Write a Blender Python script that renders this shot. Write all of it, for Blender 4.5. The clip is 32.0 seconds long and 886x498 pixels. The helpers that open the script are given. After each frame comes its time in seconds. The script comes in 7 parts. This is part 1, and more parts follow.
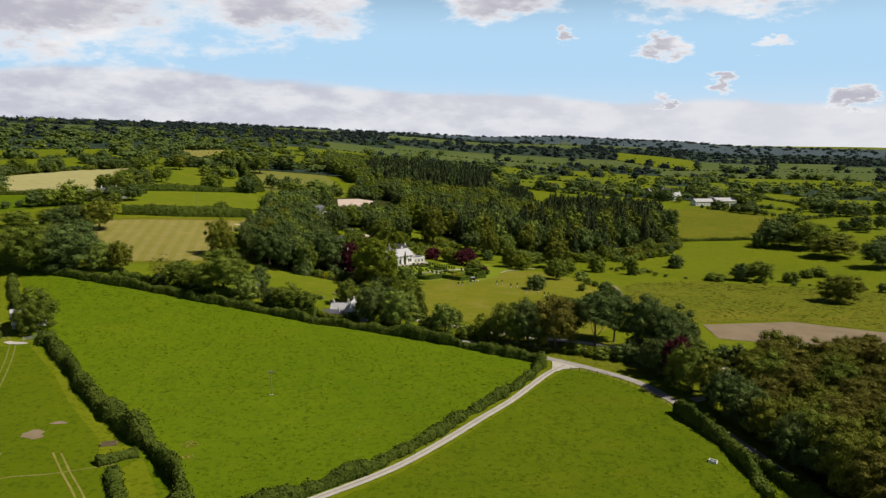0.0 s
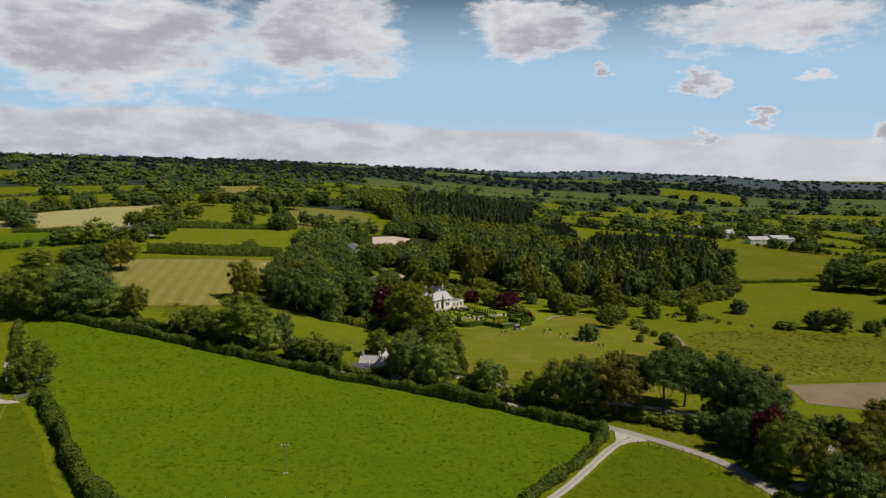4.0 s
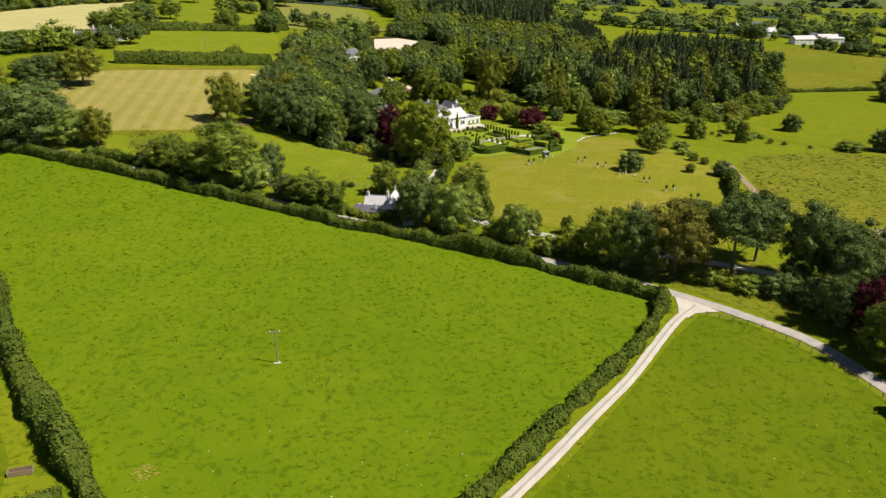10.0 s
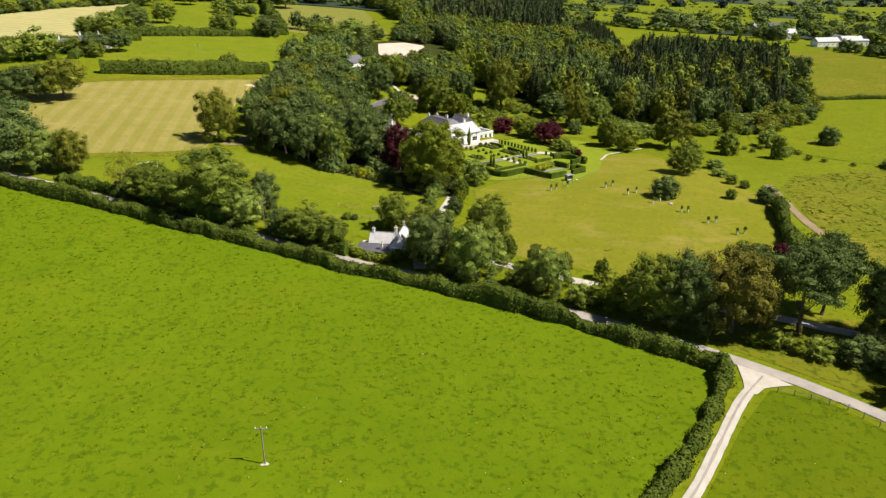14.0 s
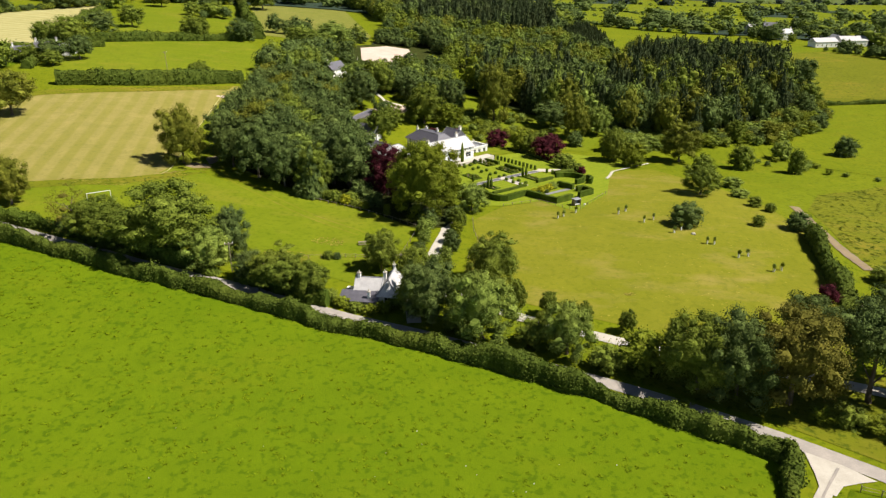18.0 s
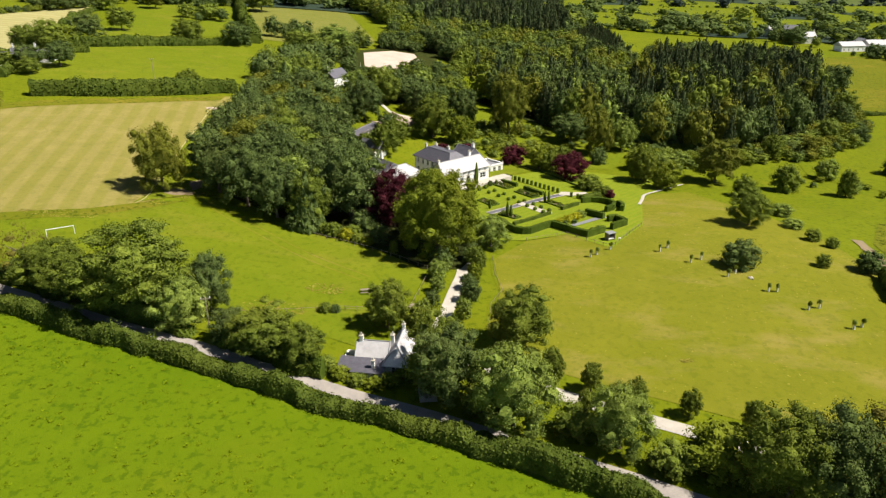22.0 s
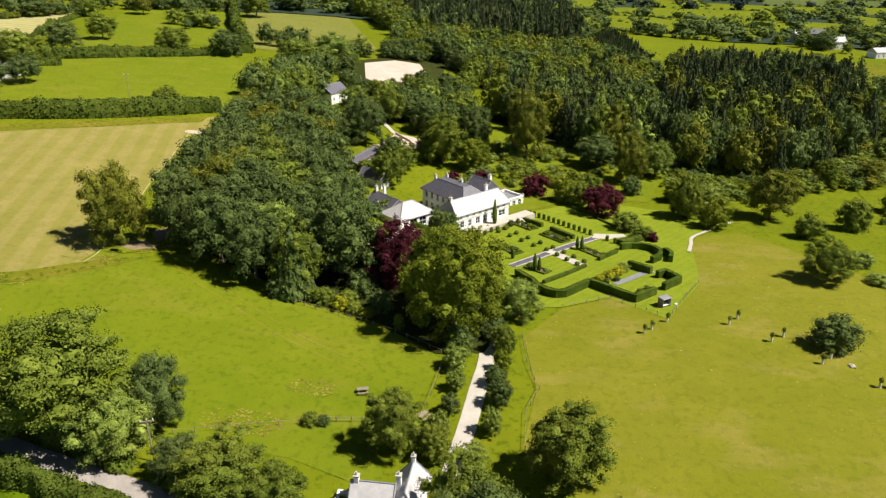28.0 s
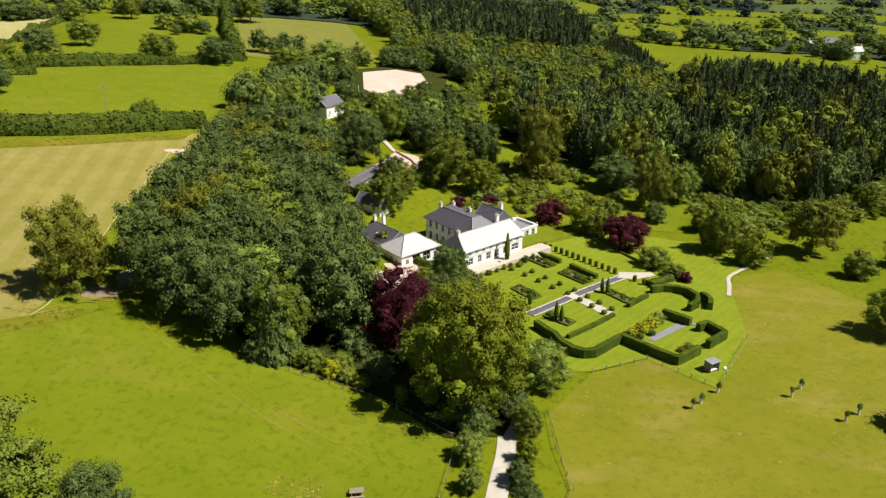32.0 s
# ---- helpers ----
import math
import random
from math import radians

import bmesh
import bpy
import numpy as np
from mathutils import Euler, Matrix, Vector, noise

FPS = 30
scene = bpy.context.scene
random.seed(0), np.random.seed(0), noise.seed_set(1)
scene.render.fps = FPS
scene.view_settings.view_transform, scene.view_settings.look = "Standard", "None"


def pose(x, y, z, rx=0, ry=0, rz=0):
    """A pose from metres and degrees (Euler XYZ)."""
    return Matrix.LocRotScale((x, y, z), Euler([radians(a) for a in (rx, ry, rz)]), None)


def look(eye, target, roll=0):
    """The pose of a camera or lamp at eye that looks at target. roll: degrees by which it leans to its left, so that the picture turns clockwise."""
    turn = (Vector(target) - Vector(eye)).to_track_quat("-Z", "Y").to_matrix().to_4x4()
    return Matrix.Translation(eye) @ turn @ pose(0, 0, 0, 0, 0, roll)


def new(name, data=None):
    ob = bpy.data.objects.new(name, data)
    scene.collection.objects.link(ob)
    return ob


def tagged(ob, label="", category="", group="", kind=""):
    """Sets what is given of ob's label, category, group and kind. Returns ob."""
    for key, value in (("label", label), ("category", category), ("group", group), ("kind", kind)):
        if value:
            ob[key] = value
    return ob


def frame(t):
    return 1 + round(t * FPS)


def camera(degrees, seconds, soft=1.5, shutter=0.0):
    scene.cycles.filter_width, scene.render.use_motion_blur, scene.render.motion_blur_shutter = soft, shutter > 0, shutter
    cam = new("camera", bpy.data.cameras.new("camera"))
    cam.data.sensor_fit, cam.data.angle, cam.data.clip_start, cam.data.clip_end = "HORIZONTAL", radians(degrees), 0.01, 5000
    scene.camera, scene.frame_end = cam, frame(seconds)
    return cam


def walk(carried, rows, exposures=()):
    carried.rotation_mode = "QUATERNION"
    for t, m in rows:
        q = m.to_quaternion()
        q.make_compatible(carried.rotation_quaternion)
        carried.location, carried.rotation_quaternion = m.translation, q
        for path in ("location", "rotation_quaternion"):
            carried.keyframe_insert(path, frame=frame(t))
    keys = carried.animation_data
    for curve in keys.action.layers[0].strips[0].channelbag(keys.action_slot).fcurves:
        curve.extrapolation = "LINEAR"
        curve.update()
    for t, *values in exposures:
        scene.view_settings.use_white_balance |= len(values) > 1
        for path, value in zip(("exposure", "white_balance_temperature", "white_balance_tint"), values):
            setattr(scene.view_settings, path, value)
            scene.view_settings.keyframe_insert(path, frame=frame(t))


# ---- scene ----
cam = camera(64.4, 32.0, soft=1.3)

# seconds, place, heading to the left, pitch, lean
PATH = [
    (0.0, 0.00, 0.00, 58.00, -0.00, -9.06, 0.47),
    (0.5, 0.02, 3.03, 58.01, 1.55, -9.08, 0.48),
    (1.0, 0.03, 6.08, 58.01, 3.05, -9.08, 0.53),
    (1.5, -0.02, 9.16, 58.01, 3.16, -9.06, 0.55),
    (2.0, -0.12, 12.31, 58.00, 3.14, -9.06, 0.48),
    (2.5, -0.31, 15.50, 57.98, 3.15, -8.22, 0.49),
    (4.5, -2.31, 29.32, 57.41, 3.04, -6.10, 0.24),
    (5.0, -2.71, 32.56, 57.40, 3.09, -10.09, 0.14),
    (5.5, -3.14, 35.78, 57.43, 3.11, -14.18, 0.20),
    (6.0, -3.61, 38.98, 57.50, 3.11, -14.83, 0.18),
    (6.5, -4.11, 42.15, 57.52, 3.14, -14.87, 0.16),
    (7.0, -4.60, 45.28, 57.52, 3.19, -18.24, 0.14),
    (7.5, -5.14, 48.44, 57.62, 3.23, -22.08, 0.10),
    (8.0, -5.67, 51.54, 57.70, 3.27, -22.11, 0.07),
    (8.5, -6.21, 54.57, 57.75, 3.28, -22.16, 0.10),
    (9.0, -6.76, 57.56, 57.77, 3.31, -22.21, 0.06),
    (11.0, -9.04, 69.80, 58.05, 3.43, -22.42, -0.02),
    (13.0, -11.05, 81.91, 58.99, 3.63, -22.47, -0.16),
    (15.0, -13.40, 93.06, 59.77, 3.66, -22.56, -0.17),
    (15.5, -14.00, 96.05, 59.91, 3.72, -22.59, -0.21),
    (17.5, -15.57, 108.58, 59.72, 3.10, -22.62, -0.33),
    (18.0, -16.09, 111.69, 59.66, 2.28, -22.63, -0.31),
    (18.5, -16.64, 114.82, 59.59, 2.27, -22.64, -0.36),
    (19.0, -17.21, 117.91, 59.51, 2.30, -22.63, -0.34),
    (21.0, -18.98, 130.83, 59.43, 2.45, -22.64, -0.27),
    (23.0, -20.68, 142.83, 59.24, 2.56, -22.63, -0.28),
    (25.0, -22.12, 153.91, 58.85, 2.64, -22.44, -0.27),
    (28.0, -23.73, 169.94, 59.70, 2.78, -22.57, -0.46),
    (30.0, -25.16, 180.72, 59.29, 2.68, -22.37, -0.29),
    (32.0, -26.70, 191.22, 59.64, 2.57, -22.29, -0.09),
]


def aim(x, y, z, yaw, pitch, lean):
    a, b = radians(yaw), radians(pitch)
    ahead = Vector((-math.sin(a) * math.cos(b), math.cos(a) * math.cos(b), math.sin(b)))
    eye = Vector((x, y, z))
    return look(eye, eye + ahead, lean)


EXPOSURES = [(0.0, 0.03), (5.0, -0.27), (6.0, -0.06), (6.6, 0.03), (7.0, 0.19), (8.0, 0.47), (9.0, 0.69), (20.0, 0.82), (26.0, 0.81), (32.0, 0.72)]
walk(cam, [(row[0], aim(*row[1:])) for row in PATH], EXPOSURES)

# ---- sky and sun ----
SUN_TURN, SUN_HIGH = radians(99.5), radians(53)   # from +y towards +x; above the horizon
world = bpy.data.worlds.new("world")
scene.world = world
world.use_nodes = True
wn, wl = world.node_tree.nodes, world.node_tree.links
wn.clear()
sky = wn.new("ShaderNodeTexSky")
sky.sky_type, sky.sun_disc = "NISHITA", False
sky.sun_elevation, sky.sun_rotation = SUN_HIGH, SUN_TURN
sky.air_density, sky.dust_density, sky.ozone_density = 1.1, 0.15, 2.0
coord = wn.new("ShaderNodeTexCoord")
split = wn.new("ShaderNodeSeparateXYZ")
wl.new(coord.outputs["Generated"], split.inputs[0])


def wmath(op, a, b=0.0, c=0.0, clamp=False):
    n = wn.new("ShaderNodeMath")
    n.operation, n.use_clamp = op, clamp
    for k, v in enumerate((a, b, c)):
        if isinstance(v, (int, float)):
            n.inputs[k].default_value = v
        else:
            wl.new(v, n.inputs[k])
    return n.outputs[0]


comb = wn.new("ShaderNodeCombineXYZ")
wl.new(split.outputs[0], comb.inputs[0]), wl.new(split.outputs[1], comb.inputs[1]), wl.new(wmath("MULTIPLY", split.outputs[2], 2.6), comb.inputs[2])


def cloud_noise(scale, detail, shift, rough=0.58):
    n = wn.new("ShaderNodeTexNoise")
    n.inputs["Scale"].default_value, n.inputs["Detail"].default_value = scale, detail
    n.inputs["Roughness"].default_value = rough
    move = wn.new("ShaderNodeVectorMath")
    move.operation = "ADD"
    move.inputs[1].default_value = shift
    wl.new(comb.outputs[0], move.inputs[0])
    wl.new(move.outputs[0], n.inputs["Vector"])
    return n.outputs["Fac"]


def wramp(value, lo, hi, a=0.0, b=1.0):
    n = wn.new("ShaderNodeMapRange")
    n.interpolation_type = "SMOOTHSTEP"
    for key, w in zip(("From Min", "From Max", "To Min", "To Max"), (lo, hi, a, b)):
        n.inputs[key].default_value = w
    wl.new(value, n.inputs["Value"])
    return n.outputs[0]


def wmix(factor, a, b):
    n = wn.new("ShaderNodeMix")
    n.data_type = "RGBA"
    for key, v in (("Factor", factor), ("A", a), ("B", b)):
        if isinstance(v, tuple):
            n.inputs[key].default_value = v
        else:
            wl.new(v, n.inputs[key])
    return n.outputs["Result"]


# heaped clouds: bearing, height, half-width and half-height in degrees
HEAPS = [(-27.0, 9.6, 15.0, 5.0), (-13.0, 10.3, 8.5, 3.8), (4.2, 11.0, 6.4, 2.7), (20.5, 10.8, 9.6, 2.7), (16.6, 6.9, 2.5, 1.0), (24.0, 6.8, 2.1, 0.7), (21.3, 4.5, 1.2, 0.9), (29.9, 3.1, 2.2, 0.8), (9.2, 8.0, 1.0, 0.7), (17.0, 2.8, 0.9, 0.5), (-47, 10, 9, 3), (42, 11, 8, 3)]
bearing = wmath("MULTIPLY", wmath("ARCTAN2", split.outputs[0], split.outputs[1]), 57.2958)
height = wmath("MULTIPLY", wmath("ARCSINE", split.outputs[2]), 57.2958)
ruffle = cloud_noise(26.0, 6.0, (5.0, 1.0, 3.0), 0.62)
bent = wmath("MULTIPLY_ADD", wmath("SUBTRACT", cloud_noise(21.0, 5.0, (9.0, 3.0, 6.0), 0.6), 0.5), 6.0, bearing)
raised = wmath("MULTIPLY_ADD", wmath("SUBTRACT", ruffle, 0.5), 3.6, height)
heap = None
for b0, h0, rb, rh in HEAPS:
    across = wmath("MULTIPLY", wmath("SUBTRACT", bent, b0), 1 / rb)
    up = wmath("MULTIPLY", wmath("SUBTRACT", raised, h0), 1 / rh)
    one = wmath("SUBTRACT", 1.0, wmath("SQRT", wmath("ADD", wmath("MULTIPLY", across, across), wmath("MULTIPLY", up, up))))
    heap = one if heap is None else wmath("MAXIMUM", heap, one)
billow = cloud_noise(7.5, 9.0, (3.1, 7.7, 0.4), 0.62)
thick = wmath("MULTIPLY_ADD", billow, 1.9, wmath("SUBTRACT", wmath("MINIMUM", heap, 0.6), 1.0))
cover = wramp(thick, -0.04, 0.44)
grey = wmath("MULTIPLY", wramp(thick, 0.12, 0.62), wramp(cloud_noise(9.0, 6.0, (1.0, 4.0, 2.0)), 0.28, 0.6))
# a long pale layer low over the hills, higher to the west
veil = cloud_noise(4.5, 8.0, (8.0, 2.0, 5.0), 0.5)
rim = wmath("MULTIPLY_ADD", bearing, -0.036, wmath("MULTIPLY_ADD", veil, 3.6, 1.9))
low = wmath("MULTIPLY", wramp(wmath("SUBTRACT", rim, height), -0.2, 0.5), 0.94)
streak = wramp(cloud_noise(11.0, 8.0, (2.0, 5.0, 1.0)), 0.38, 0.62)
white, dull = (39.0, 38.8, 39.4, 1), (21.0, 20.8, 24.0, 1)
heaped = wmix(grey, white, dull)
layer = wmix(wmath("MULTIPLY", streak, wramp(bearing, 35.0, -25.0, 0.35, 1.0)), (33.0, 33.0, 34.6, 1), (23.5, 23.6, 27.0, 1))
azure = wmix(wmath("MULTIPLY", wramp(split.outputs[2], 0.28, 0.13), 0.95), sky.outputs[0], (20.0, 30.5, 40.5, 1))   # the air brightens towards the horizon
azure = wmix(wmath("MULTIPLY", wramp(height, 5.5, 1.5), 0.4), azure, (31.0, 34.0, 37.0, 1))
mixed = wmix(cover, wmix(low, azure, layer), heaped)
back = wn.new("ShaderNodeBackground")
back.inputs["Strength"].default_value = 0.023
wl.new(mixed, back.inputs["Color"])
wout = wn.new("ShaderNodeOutputWorld")
wl.new(back.outputs[0], wout.inputs[0])

sun = new("sun", bpy.data.lights.new("sun", "SUN"))
sun.data.energy, sun.data.angle, sun.data.color = 5.0, radians(0.55), (1.0, 0.94, 0.82)
toward = Vector((math.sin(SUN_TURN) * math.cos(SUN_HIGH), math.cos(SUN_TURN) * math.cos(SUN_HIGH), math.sin(SUN_HIGH)))
sun.matrix_world = look(toward * 200, (0, 0, 0))

# ---- materials ----


class Nodes:
    """A material's node tree, with short calls for its usual nodes."""

    def __init__(self, name):
        self.mat = bpy.data.materials.new(name)
        self.mat.use_nodes = True
        self.tree = self.mat.node_tree
        self.bsdf = self.tree.nodes["Principled BSDF"]
        self.place = self.tree.nodes.new("ShaderNodeTexCoord").outputs["Object"]

    def link(self, a, b):
        self.tree.links.new(a, b)

    def put(self, socket, v):
        if isinstance(v, (int, float)):
            socket.default_value = v
        elif isinstance(v, tuple):
            socket.default_value = (*v, 1) if len(v) == 3 and socket.type == "RGBA" else v
        else:
            self.link(v, socket)

    def noise(self, scale, detail=3.0, rough=0.55, vector=None, stretch=None):
        n = self.tree.nodes.new("ShaderNodeTexNoise")
        n.inputs["Scale"].default_value, n.inputs["Detail"].default_value, n.inputs["Roughness"].default_value = scale, detail, rough
        v = vector or self.place
        if stretch:
            m = self.tree.nodes.new("ShaderNodeMapping")
            m.inputs["Scale"].default_value, m.inputs["Rotation"].default_value = stretch[:3], (0, 0, radians(stretch[3]))
            self.link(v, m.inputs[0])
            v = m.outputs[0]
        self.link(v, n.inputs["Vector"])
        return n.outputs["Fac"]

    def ramp(self, v, lo, hi, a=0.0, b=1.0):
        n = self.tree.nodes.new("ShaderNodeMapRange")
        for k, w in zip(("From Min", "From Max", "To Min", "To Max"), (lo, hi, a, b)):
            n.inputs[k].default_value = w
        self.link(v, n.inputs["Value"])
        return n.outputs[0]

    def mix(self, f, a, b, kind="MIX"):
        n = self.tree.nodes.new("ShaderNodeMix")
        n.data_type, n.blend_type = "RGBA", kind
        self.put(n.inputs["Factor"], f), self.put(n.inputs["A"], a), self.put(n.inputs["B"], b)
        return n.outputs["Result"]

    def random(self):
        return self.tree.nodes.new("ShaderNodeObjectInfo").outputs["Random"]

    def island(self):
        return self.tree.nodes.new("ShaderNodeNewGeometry").outputs["Random Per Island"]

    def bump(self, height, strength, distance):
        n = self.tree.nodes.new("ShaderNodeBump")
        n.inputs["Strength"].default_value, n.inputs["Distance"].default_value = strength, distance
        self.link(height, n.inputs["Height"])
        self.link(n.outputs[0], self.bsdf.inputs["Normal"])

    def finish(self, color, rough=0.8, metal=0.0, spec=0.3):
        self.put(self.bsdf.inputs["Base Color"], color)
        self.put(self.bsdf.inputs["Roughness"], rough)
        self.bsdf.inputs["Metallic"].default_value = metal
        self.bsdf.inputs["Specular IOR Level"].default_value = spec
        return self.mat


def grass(name, a, b, dry, dryness=0.5, tuft=0.5, stripes=None, coarse=1.0):
    """Turf: broad patches, dry places, fine tufts and, where mown, lanes."""
    n = Nodes(name)
    patches = n.noise(0.018 * coarse, 5.0, 0.6)
    c = n.mix(n.ramp(patches, 0.32, 0.68), a, b)
    c = n.mix(n.ramp(n.noise(0.05 * coarse, 4.0, 0.62, stretch=(1, 2.2, 1, 20)), 0.52, 0.78, 0.0, dryness), c, dry)
    if stripes:
        angle, width, depth = stripes
        w = n.tree.nodes.new("ShaderNodeTexWave")
        w.inputs["Scale"].default_value, w.inputs["Distortion"].default_value = width, 0.35
        w.inputs["Detail"].default_value = 2.0
        m = n.tree.nodes.new("ShaderNodeMapping")
        m.inputs["Rotation"].default_value = (0, 0, radians(angle))
        n.link(n.place, m.inputs[0]), n.link(m.outputs[0], w.inputs["Vector"])
        c = n.mix(n.ramp(w.outputs["Fac"], 0.3, 0.7, 0.0, depth), c, dry)
    c = n.mix(n.ramp(n.noise(0.16, 5.0, 0.7), 0.35, 0.65, 0.32, 0.0), c, (a[0] * 0.62, a[1] * 0.7, a[2] * 0.6))
    fine = n.noise(0.8, 2.5, 0.6)
    c = n.mix(n.ramp(fine, 0.36, 0.47, min(0.8, tuft * 1.3), 0.0), c, (a[0] * 0.44, a[1] * 0.56, a[2] * 0.6))
    blades = n.noise(6.0, 4.0, 0.7)
    c = n.mix(n.ramp(blades, 0.3, 0.7, 0.22, 0.0), c, (0.02, 0.04, 0.008))
    n.bump(blades, 0.6, 0.12)
    return n.finish(c, 0.95, spec=0.04)


def foliage(name, a, b, spread=0.35):
    """Leaves: each bough and clump its own green, each plant lighter, darker or yellower, light shining through."""
    n = Nodes(name)
    spot = n.tree.nodes.new("ShaderNodeNewGeometry").outputs["Position"]
    bough = n.ramp(n.noise(0.42, 3.0, 0.6, spot), 0.32, 0.68)
    c = n.mix(bough, tuple(0.78 * v for v in a), tuple(1.12 * v for v in b))
    c = n.mix(n.ramp(n.island(), 0, 1, 0.0, 0.5), c, tuple(0.62 * v for v in a))
    c = n.mix(n.ramp(n.noise(0.055, 3.0, 0.5, spot), 0.48, 0.72, 0.0, 0.28), c, (b[0] * 1.15, b[1] * 0.95, b[2] * 0.7))
    c = n.mix(n.ramp(n.random(), 0, 1, 0.0, spread), c, tuple(0.5 * v for v in a))
    n.finish(c, 0.7, spec=0.03)
    t = n.tree.nodes.new("ShaderNodeBsdfTranslucent")
    n.link(c, t.inputs["Color"])
    m = n.tree.nodes.new("ShaderNodeMixShader")
    m.inputs[0].default_value = 0.12
    n.link(n.bsdf.outputs[0], m.inputs[1]), n.link(t.outputs[0], m.inputs[2])
    n.link(m.outputs[0], n.tree.nodes["Material Output"].inputs["Surface"])
    return n.mat


def plain(name, a, b, scale=2.0, rough=0.8, bump=0.2, spec=0.3, metal=0.0, depth=0.02, stretch=None):
    """A surface with stains at one scale and grain at another."""
    n = Nodes(name)
    c = n.mix(n.ramp(n.noise(scale, 5.0, 0.62, stretch=stretch), 0.3, 0.7), a, b)
    grain = n.noise(scale * 14, 3.0)
    c = n.mix(n.ramp(grain, 0.35, 0.65, 0.25, 0.0), c, tuple(0.55 * v for v in a))
    c = n.mix(n.ramp(n.random(), 0, 1, 0.0, 0.25), c, tuple(0.6 * v for v in a))
    n.bump(grain, bump, depth)
    return n.finish(c, rough, metal, spec)


